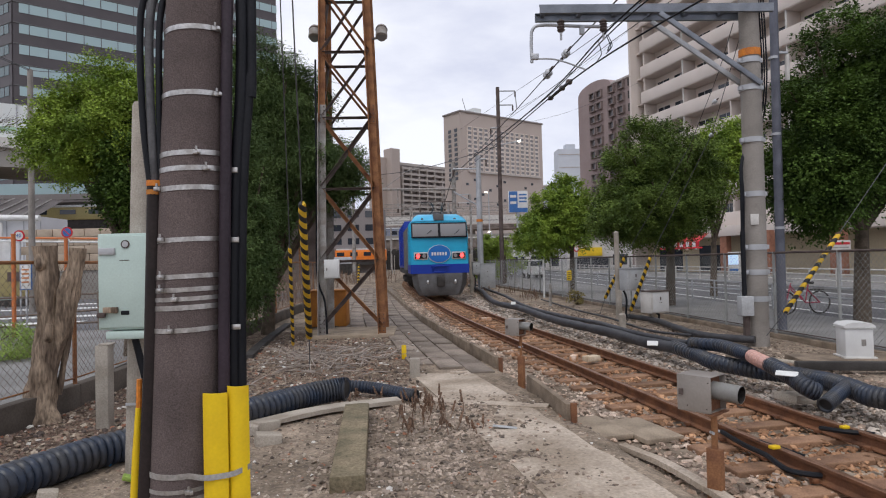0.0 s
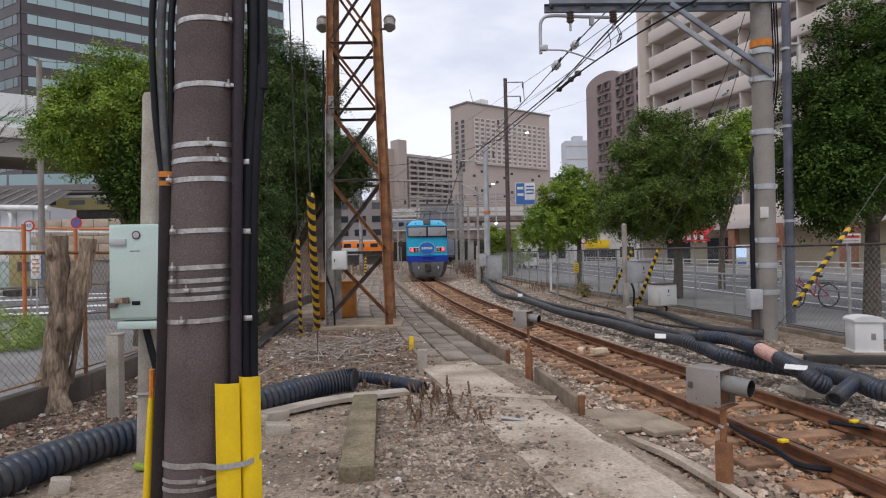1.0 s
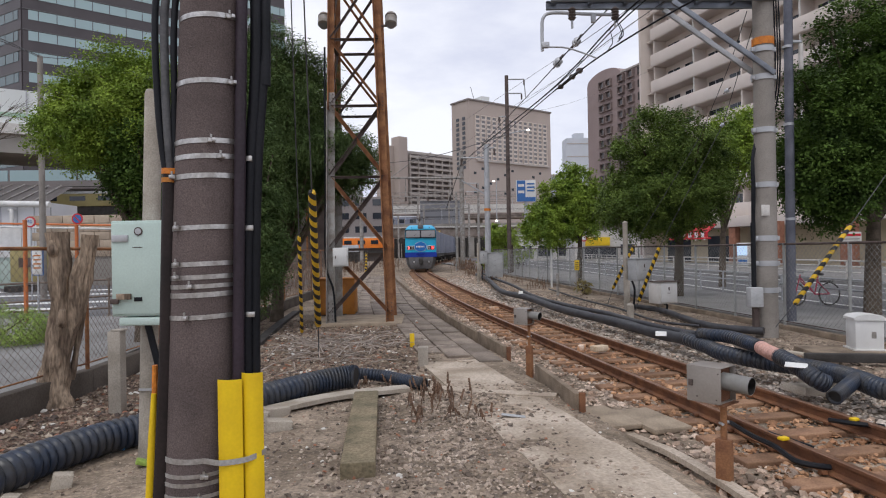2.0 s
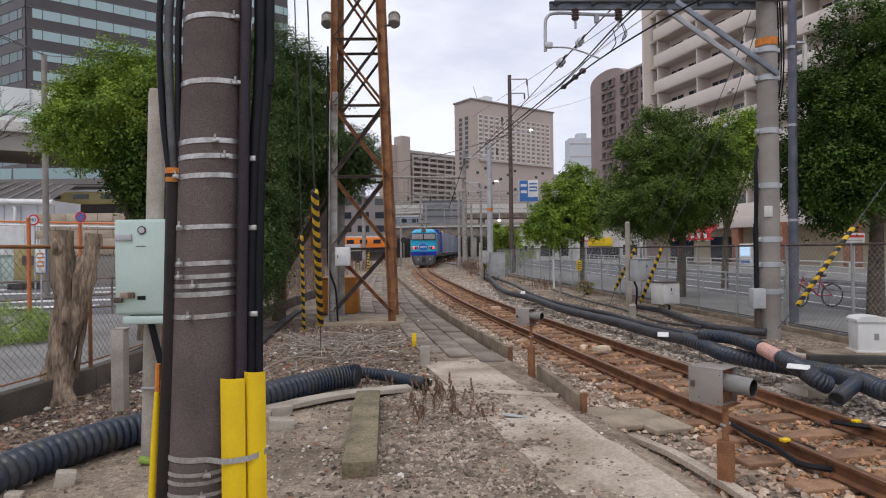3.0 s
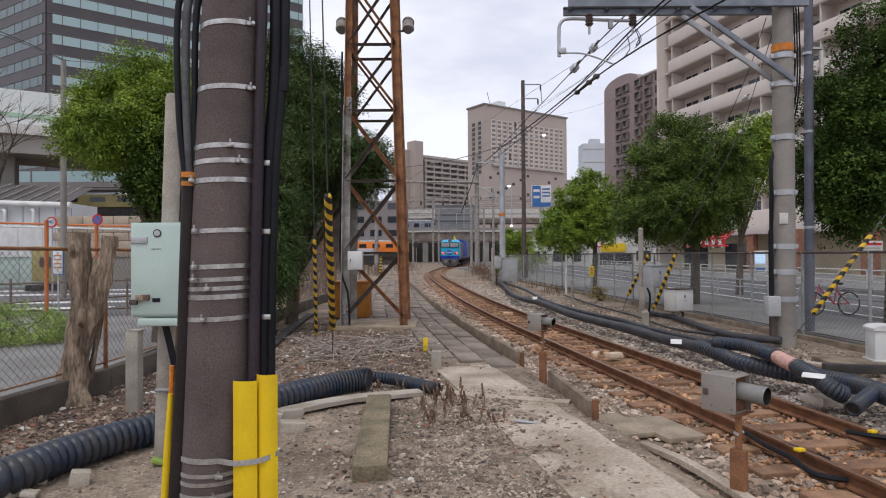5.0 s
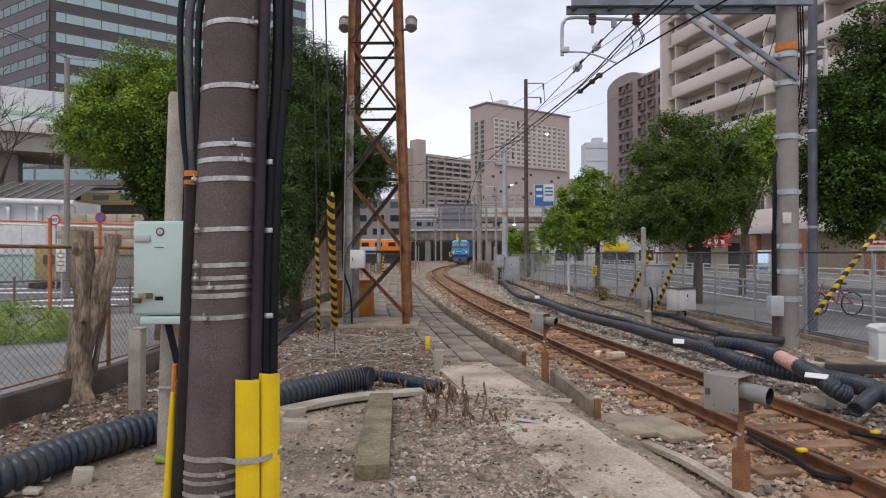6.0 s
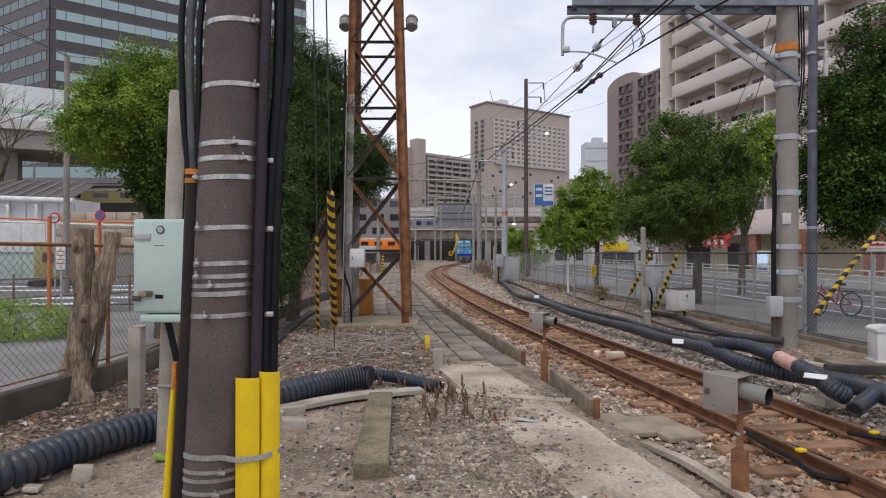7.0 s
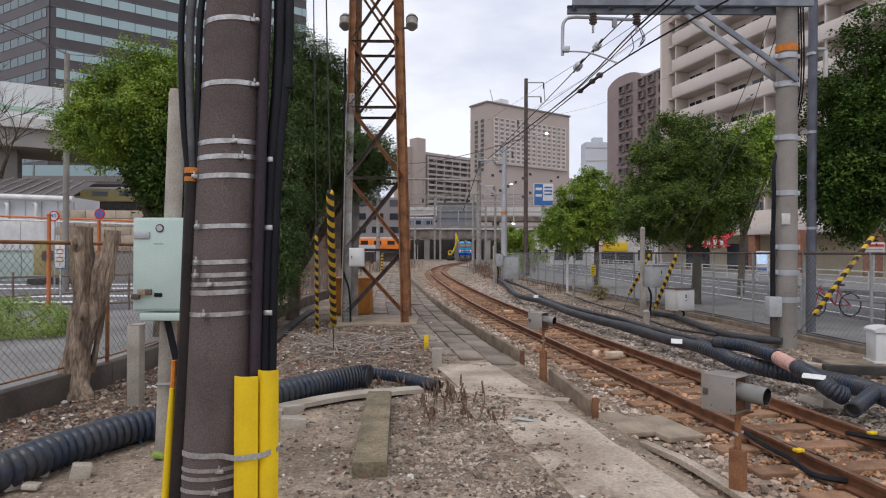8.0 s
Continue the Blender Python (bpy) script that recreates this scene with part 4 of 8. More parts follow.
def chain_link(name, p0, p1, z0, z1, pitch, wire, material, parent):
    """Diagonal wires both ways, as thin rods, between two ends of a fence line."""
    a, b = Vector((p0[0], p0[1], 0)), Vector((p1[0], p1[1], 0))
    d = b - a
    length = d.length
    d.normalize()
    n = Vector((d.y, -d.x, 0)) * wire
    h = z1 - z0
    verts, faces = [], []
    for s in (1, -1):
        u = -h
        while u < length + h:
            e0, e1 = (u, u + h) if s > 0 else (u + h, u)
            za, zb = z0, z1
            # clip to the fence's length
            lo, hi = 0.0, 1.0
            de = e1 - e0
            for lim, sign in ((0.0, 1), (length, -1)):
                t = (lim - e0) / de
                if (de > 0) == (sign > 0):
                    lo = max(lo, t)
                else:
                    hi = min(hi, t)
            if lo < hi:
                q0 = a + d * (e0 + de * lo) + Vector((0, 0, za + h * lo)) + n * s * 0.6
                q1 = a + d * (e0 + de * hi) + Vector((0, 0, za + h * hi)) + n * s * 0.6
                dirv = (q1 - q0).normalized()
                up = dirv.cross(n).normalized() * wire
                k = len(verts)
                for q in (q0, q1):
                    verts += [tuple(q + n), tuple(q + up), tuple(q - n), tuple(q - up)]
                faces += [(k, k + 1, k + 5, k + 4), (k + 1, k + 2, k + 6, k + 5), (k + 2, k + 3, k + 7, k + 6), (k + 3, k, k + 4, k + 7)]
            u += pitch * 1.414
    return raw(name, verts, faces, material, parent)


def make_fence(label, pts, height, spacing, post_r, wire, pitch, m_post, m_wire, m_rail, base_h=0.0):
    root = thing("mesh_fence", 0, 0, 0, 0, label, "fence", kind="structure")
    for p0, p1 in zip(pts, pts[1:]):
        a, b = Vector((*p0, 0)), Vector((*p1, 0))
        n = max(int(round((b - a).length / spacing)), 1)
        for i in range(n):
            p = a.lerp(b, i / n)
            tb("post", [(p.x, p.y, -0.2), (p.x, p.y, height + 0.02)], post_r, m_post, root, 10)
        tb("top_rail", [(a.x, a.y, height), (b.x, b.y, height)], post_r * 0.85, m_rail, root, 10)
        tb("bottom_rail", [(a.x, a.y, base_h + 0.08), (b.x, b.y, base_h + 0.08)], post_r * 0.4, m_rail, root, 8)
        chain_link("wire_mesh", p0, p1, base_h + 0.05, height, pitch, wire, m_wire, root)
        if base_h:
            bm = bmesh.new()
            d = b - a
            box(bm, (0, 0, 0), (0.16, d.length, base_h + 0.2), 0.01)
            ob = part("footing", bm, M_FOOTING if base_h > 0.1 else M_KERB, root)
            c = (a + b) / 2
            ob.matrix_local = pose(c.x, c.y, base_h / 2 - 0.1, 0, 0, math.degrees(math.atan2(-d.x, d.y)))
    return root


make_fence("rusty chain-link fence with a pipe top rail", [(-5.2, 2.5), (-4.62, 8.55), (-4.6, 13.0), (-4.7, 30.0)], 1.95, 2.6, 0.027, 0.0028, 0.075, M_RUSTSTEEL, M_WIREMESH, M_RUSTSTEEL, 0.32)
make_fence("grey chain-link fence along the street", [(fence_x(4), 4.0), (fence_x(25), 25.0), (fence_x(48), 48.0)], 1.85, 2.0, 0.03, 0.003, 0.085, M_WIREGREY, M_WIREGREY, M_DARKSTEEL, 0.06)


# ---- lattice lighting tower ----
def make_tower():
    yc = 16.0
    x0, x1 = -2.436, -0.940
    xc, w0 = (x0 + x1) / 2, x1 - x0
    root = thing("lattice_tower", xc, yc + 0.4, 0, 0, "tall rusty steel lattice tower with floodlights", "lattice tower")
    half = lambda z: (w0 / 2) * (1 - 0.0285 * z)
    cx = lambda z: -0.006 * z
    ztop = 15.0

    def corner(sx, sy, z):
        return Vector((cx(z) + sx * half(z), sy * half(z), z))

    def angle_bar(name, a, b, s, t, material, parent, flip=1):
        a, b = Vector(a), Vector(b)
        d = (b - a).normalized()
        bm = bmesh.new()
        side = d.cross(Vector((0, 1, 0)) if abs(d.y) < 0.9 else Vector((1, 0, 0))).normalized()
        up = d.cross(side)
        L = (b - a).length
        m = Matrix((side, up, d)).transposed().to_4x4()
        box(bm, (0, 0, 0), (s, t, L), 0)
        box(bm, (flip * (s / 2 - t / 2), s / 2, 0), (t, s, L), 0)
        ob = part(name, bm, material, parent)
        ob.matrix_local = Matrix.Translation((a + b) / 2) @ m
        return ob

    zsplit = 5.640
    for sx in (-1, 1):
        for sy in (-1, 1):
            if sx < 0:
                angle_bar("lower_leg", corner(sx, sy, 0.05), corner(sx, sy, zsplit), 0.19, 0.022, M_GREYSTEEL, root)
                angle_bar("upper_leg", corner(sx, sy, zsplit - 0.2), corner(sx, sy, ztop), 0.15, 0.022, M_RUSTSTEEL, root)
            else:
                angle_bar("leg", corner(sx, sy, 0.05), corner(sx, sy, ztop), 0.19, 0.022, M_RUSTSTEEL, root)
    levels = [0.25, 1.907, 3.731, 5.540, 7.235, 9.0, 10.6, 12.2, 13.7, 15.0]
    for k, z in enumerate(levels):
        if k:
            for (a, b) in (((-1, -1), (1, -1)), ((-1, 1), (1, 1)), ((-1, -1), (-1, 1)), ((1, -1), (1, 1))):
                angle_bar("strut", corner(*a, z), corner(*b, z), 0.06, 0.012, M_DARKSTEEL, root)
        if k + 1 < len(levels):
            z2 = levels[k + 1]
            for (a, b) in (((-1, -1), (1, -1)), ((-1, 1), (1, 1)), ((-1, -1), (-1, 1)), ((1, -1), (1, 1))):
                if k < 3 and a[1] + b[1] != -2:
                    continue
                angle_bar("brace", corner(*a, z + 0.05), corner(*b, z2 - 0.03), 0.10 if k < 3 else 0.06, 0.012, M_DARKSTEEL, root)
                angle_bar("brace", corner(*b, z + 0.05), corner(*a, z2 - 0.03), 0.10 if k < 3 else 0.06, 0.012, M_RUSTSTEEL, root, -1)
    # gusset plates with bolts
    for z in (0.35, zsplit):
        for sx in (-1, 1):
            p = corner(sx, -1, z)
            g = bx("gusset", (p.x, p.y - 0.015, z), (0.2, 0.02, 0.5), M_GREYSTEEL if sx < 0 else M_RUSTSTEEL, root, 0.004)
            for i in range(5):
                for j in (-0.05, 0.05):
                    tb("bolt", [(p.x + j, p.y - 0.025, z - 0.2 + i * 0.1), (p.x + j, p.y - 0.045, z - 0.2 + i * 0.1)], 0.015, M_DARKSTEEL, g, 8)
    # floodlights on both sides
    for sx, u, v in ((-1, 606, 27), (1, 725, 27)):
        z = 7.848
        lx = (-2.536 if sx < 0 else -0.812) - xc
        bm = bmesh.new()
        tube(bm, [(lx, -0.42, z - 0.17), (lx, -0.41, z - 0.15), (lx, -0.36, z - 0.02), (lx, -0.30, z + 0.10), (lx, -0.28, z + 0.15), (lx, -0.27, z + 0.18)], [0.13, 0.155, 0.15, 0.145, 0.12, 0.04], 24)
        lamp = part("floodlight", bm, M_GREYSTEEL, root, "grey round floodlight")
        tb("bracket", [(lx, -0.35, z - 0.16), (lx - sx * 0.3, -0.4, z - 0.2)], 0.03, M_DARKSTEEL, root)
        tb("lens", [(lx, -0.424, z - 0.172), (lx, -0.43, z - 0.18)], 0.12, M_GLASS_PALE, lamp, 20)
        tb("rib", [(lx, -0.325, z + 0.05), (lx, -0.315, z + 0.075)], 0.158, M_DARKSTEEL, lamp, 24)
    # cable ladder and white box on the front leg
    p = corner(-1, -1, 1.8)
    bxz = 1.723
    cab = bx("switch_box", (-2.138 - xc, p.y - 0.2, bxz), (0.366, 0.2, 0.464), M_WHITE, root, 0.012, "white metal switch box")
    bx("door", (-2.138 - xc, p.y - 0.31, bxz), (0.309, 0.015, 0.408), M_WHITE, cab, 0.004)
    bx("handle", (-2.250 - xc, p.y - 0.325, bxz), (0.02, 0.02, 0.07), M_DARKSTEEL, cab, 0.004)
    tb("cable", smooth_path([(p.x + 0.1, p.y - 0.08, 0.1), (p.x + 0.06, p.y - 0.1, 0.9), (p.x - 0.12, p.y - 0.08, 1.6), (p.x - 0.1, p.y - 0.06, 3.4), (p.x - 0.06, p.y - 0.05, 7)], 30), 0.025, M_BLACK, root)
    # concrete footing
    bx("footing", (-0.05, 0, 0.0), (w0 + 0.7, w0 + 0.5, 0.16), M_SLAB, root, 0.02)


make_tower()


# ---- buildings and distance ----
def office_block():
    root = thing("office_tower", -88.986, 140, 0, 0, "dark brown office tower with pale strip windows", "office building")
    # right face runs away to the right, left face away to the left
    fl = 4.67
    n = 20
    for face, (dx, dy, width) in enumerate(((0.80, 0.60, 62.0), (-0.855, 0.52, 60.0))):
        ang = math.degrees(math.atan2(dy, dx))
        m = pose(0, 0, 0, 0, 0, ang)
        bm = bmesh.new()
        box(bm, (width / 2, 0, n * fl / 2), (width, 0.6, n * fl))
        w = part("facade", bm, M_OFFICE, root)
        w.matrix_local = m
        sgn = -1 if face == 0 else 1
        bm = bmesh.new()
        box(bm, (width / 2 + 0.6, sgn * 0.34, 0), (width - 1.0, 0.1, 2.1))
        me = bpy.data.meshes.new("strip_window")
        bm.to_mesh(me)
        bm.free()
        # left face takes the darkened glass: its shade is in the colour
        me.materials.append(M_STRIP if face == 0 else M_STRIP_SHADED)
        bm = bmesh.new()
        box(bm, (0, sgn * 0.41, 0), (0.14, 0.06, 2.1))
        me2 = bpy.data.meshes.new("mullion")
        bm.to_mesh(me2)
        bm.free()
        me2.materials.append(M_OFFICE)
        bm = bmesh.new()
        box(bm, (width / 2, sgn * 0.36, 0), (width, 0.16, 0.22))
        me3 = bpy.data.meshes.new("ledge")
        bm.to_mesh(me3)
        bm.free()
        me3.materials.append(M_TRAINGREY)
        for i in range(4, n + 1):
            z = pose(0, 0, i * fl + 0.1)
            shared("strip_window", me, root, m @ z)
            k = 3.0
            while k < width - 1:
                shared("mullion", me2, root, m @ z @ pose(k, 0, 0))
                k += 3.6
            shared("ledge", me3, root, m @ z @ pose(0, 0, 1.25))


office_block()


def slab_block(name, x0, x1, y, depth, z1, material, label, turn=0.0):
    root = thing(name, (x0 + x1) / 2, y, 0, turn, label, "building")
    bm = bmesh.new()
    box(bm, (0, depth / 2, z1 / 2), (x1 - x0, depth, z1), 0)
    part("wall", bm, material, root)
    return root


def window_grid(root, x0, x1, z0, z1, cols, rows, size, face_y, material, frame_m=None, every=None, turn=0.0, side_x=None, ys=None):
    bm = bmesh.new()
    box(bm, (0, 0, 0), (size[0], 0.3, size[1]))
    me = bpy.data.meshes.new("window")
    bm.to_mesh(me)
    bm.free()
    me.materials.append(material)
    fm = None
    if frame_m:
        bm = bmesh.new()
        for s in (-1, 1):
            box(bm, (s * (size[0] / 2 + 0.15), -0.2, 0), (0.3, 0.6, size[1] + 0.6))
            box(bm, (0, -0.2, s * (size[1] / 2 + 0.15)), (size[0], 0.6, 0.3))
        fm = bpy.data.meshes.new("window_frame")
        bm.to_mesh(fm)
        bm.free()
        fm.materials.append(frame_m)
    for r in range(rows):
        for c in range(cols):
            if every and not every(r, c):
                continue
            u = c / max(cols - 1, 1)
            z = z0 + (z1 - z0) * r / max(rows - 1, 1)
            if side_x is None:
                m = pose(x0 + (x1 - x0) * u, face_y, z)
            else:
                m = pose(side_x, ys[0] + (ys[1] - ys[0]) * u, z, 0, 0, -90 if side_x < 0 else 90)
            w = shared("window", me, root, m)
            if fm:
                shared("frame", fm, w, pose(0, 0, 0))


def beige_tower():
    """Local x runs along the front from its near corner, y into the building."""
    c = (17.808, 250.000, 62.809)
    root = thing("beige_tower", c[0], c[1], 0, 35, "broad pinkish-beige tower with a grid of small windows", "building")
    w, d, z1 = 47.4, 11.0, c[2]
    bx("wall", (w / 2, d / 2, z1 / 2), (w, d, z1), M_TOWERBEIGE, root)
    bx("parapet", (w / 2, d / 2, z1 + 0.1), (w + 0.9, d + 0.9, 0.7), M_SHADE_AND_PANEL, root, 0.1)
    bx("plant_room", (12, d / 2, z1 + 2.0), (4, 5, 2.6), M_BARRIER, root)
    tb("antenna", [(8, 5, z1), (5.5, 5, z1 + 7)], 0.15, M_GALV, root, 6)
    zt, zb = 56.188, 39.750
    window_grid(root, 4.6, w - 4.0, zb, zt, 14, 10, (2.0, 1.15), -0.02, M_GLASS_PALE, M_APT)
    bx("ledge", (w / 2 + 1, -0.4, 38.380), (w - 6, 1.0, 0.7), M_FLATS, root)
    window_grid(root, 3.0, w - 3.0, 25.366, 35.183, 11, 6, (1.3, 1.0), -0.02, M_GLASS, None, lambda r, c: (r * 5 + c * 3) % 4 == 0)
    window_grid(root, 0, 0, 35.640, 55.503, 2, 11, (1.8, 1.3), 0, M_GLASS, None, None, 0, -0.02, (3, 7))
    lower = thing("beige_annex", c[0] + 8, c[1] - 14, 0, 35, "lower pinkish-beige annex of the tower", "building")
    bx("wall", (12, 4, 22.540 / 2), (38, 8, 22.540), M_TOWERBEIGE, lower)
    for k in range(9):
        bx("window", (-4 + k * 4.0, -0.03, 22.540 - 4), (1.2, 0.2, 1.4), M_GLASS, lower)


beige_tower()


def far_flats():
    c = (-9.863, 300.000, 49.795)
    w, z1 = 36.0, c[2]
    root = thing("apartment_block", c[0], c[1], 0, 40, "grey-beige apartment block with long balconies", "building")
    bx("wall", (w / 2, 8, z1 / 2), (w, 14, z1), M_FLATS, root)
    bx("stair_tower", (-1.5, 2, 56.918 / 2), (5.2, 6, 56.918), M_TOWERBEIGE, root)
    bx("side_wing", (-5.5, 8, 52.809 / 2), (4, 10, 52.809), M_TOWERBEIGE, root)
    storeys = 19
    for i in range(3, storeys):
        z = z1 * (i + 0.3) / storeys
        bx("balcony", (w / 2 + 1, 0.0, z), (w - 3, 1.6, 1.05), M_FLATS, root)
        # darker panel above each balcony holds the recess's shade in its colour
        bx("recess", (w / 2 + 1, 0.93, z + 1.3), (w - 4, 0.12, 1.4), M_SHADE_AND_PANEL, root)
    for k in range(7):
        bx("divider", (3 + k * (w - 5) / 6, 0.0, z1 * 0.58), (0.45, 1.9, z1 * 0.8), M_FLATS, root)
    bx("roof_edge", (w / 2, 8, z1 + 0.4), (w + 1, 15, 1.2), M_FLATS, root)


far_flats()


def rounded_block():
    """Brown tower whose roof is a shallow arch; local x runs along its front towards the street."""
    root = thing("brown_tower", 41.65, 156.7, 0, math.degrees(math.atan2(-0.944, 0.331)), "brown tiled apartment tower with an arched roof end", "building")
    z1, arch, long = 42.7, 13.6, 30.0
    bm = bmesh.new()
    prof = [(0, 0), (arch, 0)] + [(arch / 2 + arch / 2 * math.cos(a), z1 + 2.5 * math.sin(a)) for a in (math.pi * k / 18 for k in range(19))]
    a = [bm.verts.new((p[0], 0, p[1])) for p in prof]
    b = [bm.verts.new((p[0], 14, p[1])) for p in prof]
    k = len(prof)
    for i in range(k):
        bm.faces.new((a[i], a[(i + 1) % k], b[(i + 1) % k], b[i]))
    bm.faces.new(a[::-1]), bm.faces.new(b)
    part("wall", bm, M_BROWNTILE, root)
    bx("side_wing", ((arch + long) / 2, 7.15, z1 / 2), (long - arch, 13.9, z1), M_BROWNTILE, root)
    bx("roof_edge", ((arch + long) / 2, 7.1, z1 + 0.2), (long - arch, 14.4, 0.4), M_FLATS, root)
    bm = bmesh.new()
    box(bm, (0, 0, 0), (1.75, 0.2, 1.45))
    me = bpy.data.meshes.new("window")
    bm.to_mesh(me)
    bm.free()
    me.materials.append(M_GLASS_BROWN)
    bm = bmesh.new()
    for q in (-1, 1):
        box(bm, (q * 0.98, -0.2, 0), (0.2, 0.7, 1.85))
        box(bm, (0, -0.2, q * 0.83), (1.76, 0.7, 0.2))
    fm = bpy.data.meshes.new("window_frame")
    bm.to_mesh(fm)
    bm.free()
    fm.materials.append(M_TILEFRAME)
    # narrow dark panel set on the wall, one to a storey
    bm = bmesh.new()
    box(bm, (0, 0, 0), (0.9, 0.16, 1.7))
    slot = bpy.data.meshes.new("stair_opening")
    bm.to_mesh(slot)
    bm.free()
    slot.materials.append(M_UNDER_AND_SHADE)
    for r in range(13):
        z = 41.5 - r * 2.86
        for x in (6.5, 9.2, 13.9, 17.4, 23.5, 27.0):
            q = shared("window", me, root, pose(x, -0.04, z))
            shared("frame", fm, q, pose(0, 0, 0))
        shared("stair_opening", slot, root, pose(20.2, -0.02, z))


rounded_block()


def pale_tower():
    root = slab_block("pale_tower", 87.452, 102.027, 380, 12, 69.868, M_PALEBLUE, "distant pale blue-grey tower block")
    bx("roof_box", (1, 5, 71.603), (6, 6, 3), M_PALEBLUE, root)
    for i in range(6):
        bx("floor_line", (0, -0.1, 66.398 - i * 8), (14, 0.2, 0.5), M_FLATS, root)
    r2 = slab_block("grey_block", 60.548, 70.137, 300, 12, 37.466, M_PALEBLUE, "distant grey low block")
    bx("roof_edge", (0, 6, 37.466), (10.5, 13, 0.8), M_FLATS, r2)


pale_tower()


def street_apartments():
    """Long apartment house along the street; local x runs along its front, away from the corner."""
    cx, cy = 24.654, 68.0
    ang = math.degrees(math.atan2(-1.0, 0.27))
    root = thing("street_apartment_house", cx, cy, 0, ang, "tall beige apartment house with long balconies over shops", "apartment building")
    L = 62.0
    fl = 2.85
    n = 13
    # local +y points away from the street side
    bx("wall", (L / 2, 6.2, n * fl / 2 + 2), (L, 9.0, n * fl + 4), M_APT, root)
    bx("end_wall", (-0.1, 5.0, n * fl / 2 + 2), (0.3, 11.4, n * fl + 4), M_APT, root)
    z0 = 4.6
    for i in range(n):
        z = z0 + i * fl
        bx("balcony", (L / 2 + 0.4, 0.1, z + 0.45), (L - 0.8, 0.16, 1.25), M_APT, root, 0.01)
        bx("balcony_floor", (L / 2, 0.92, z - 0.16), (L, 1.6, 0.16), M_APT, root)
        for k in range(10):
            x = 1.2 + k * 6.3
            bx("divider", (x, 0.95, z + 1.25), (0.14, 1.5, fl - 0.2), M_APT, root)
            for dx in (1.4, 4.2):
                w = bx("window", (x + dx, 1.69, z + 1.05), (1.9, 0.06, 1.95), M_GLASS, root)
                bx("frame", (x + dx, 1.65, z + 1.05), (0.08, 0.06, 1.95), M_GALV, w)
        for k in range(5):
            x = 7.5 + k * 12.6
            tb("column", [(x, 0.25, z), (x, 0.25, z + fl)], 0.09, M_OFFWHITE, root, 8)
    # stair bay at the corner
    for i in range(n):
        z = z0 + i * fl
        bx("corner_balcony", (-0.9, 2.5, z + 0.4), (1.6, 3.2, 1.2), M_APT, root, 0.01)
    # ground floor: cream plinth with shop openings
    bx("plinth", (L / 2, 1.4, 1.8), (L, 1.0, 3.6), M_BASEWALL, root)
    bx("canopy", (L / 2 - 1, -0.6, 3.9), (L + 2, 2.6, 0.9), M_APT, root, 0.02)
    for k in range(2):
        x = 4 + k * 6.2
        w = bx("shop_window", (x, 0.86, 1.5), (3.6, 0.12, 2.5), M_GLASS, root)
        bx("frame", (x, 0.78, 1.5), (0.1, 0.1, 2.5), M_DARKSTEEL, w)


street_apartments()


def noise_walled_viaduct():
    root = thing("elevated_highway", -39.379, 55, 0, math.degrees(math.atan2(2.5, 4.3)), "elevated highway with white noise barriers on concrete piers", "viaduct", kind="structure")
    zt, zm, zb = 16.8, 13.4, 11.2
    bx("deck", (-32, 4, (zm + zb) / 2), (96, 9, zm - zb), M_VIADUCT, root)
    bx("barrier", (-32, -0.6, (zt + zm) / 2), (96, 0.25, zt - zm), M_BARRIER, root)
    bx("green_band", (-32, -0.75, zm + 1.15), (96, 0.1, 0.35), M_GREENBAND, root)
    bx("edge_beam", (-32, -0.7, zm - 0.1), (96, 0.5, 0.9), M_OFFWHITE, root)
    for k in range(-4, 1):
        bx("pier", (k * 16.0, 4, zb / 2), (2.4, 5, zb), M_VIADUCT, root, 0.1)
    for k in range(-40, 8, 2):
        bx("barrier_post", (k * 2.0, -0.76, (zt + zm) / 2), (0.12, 0.12, zt - zm), M_GALV, root)


noise_walled_viaduct()


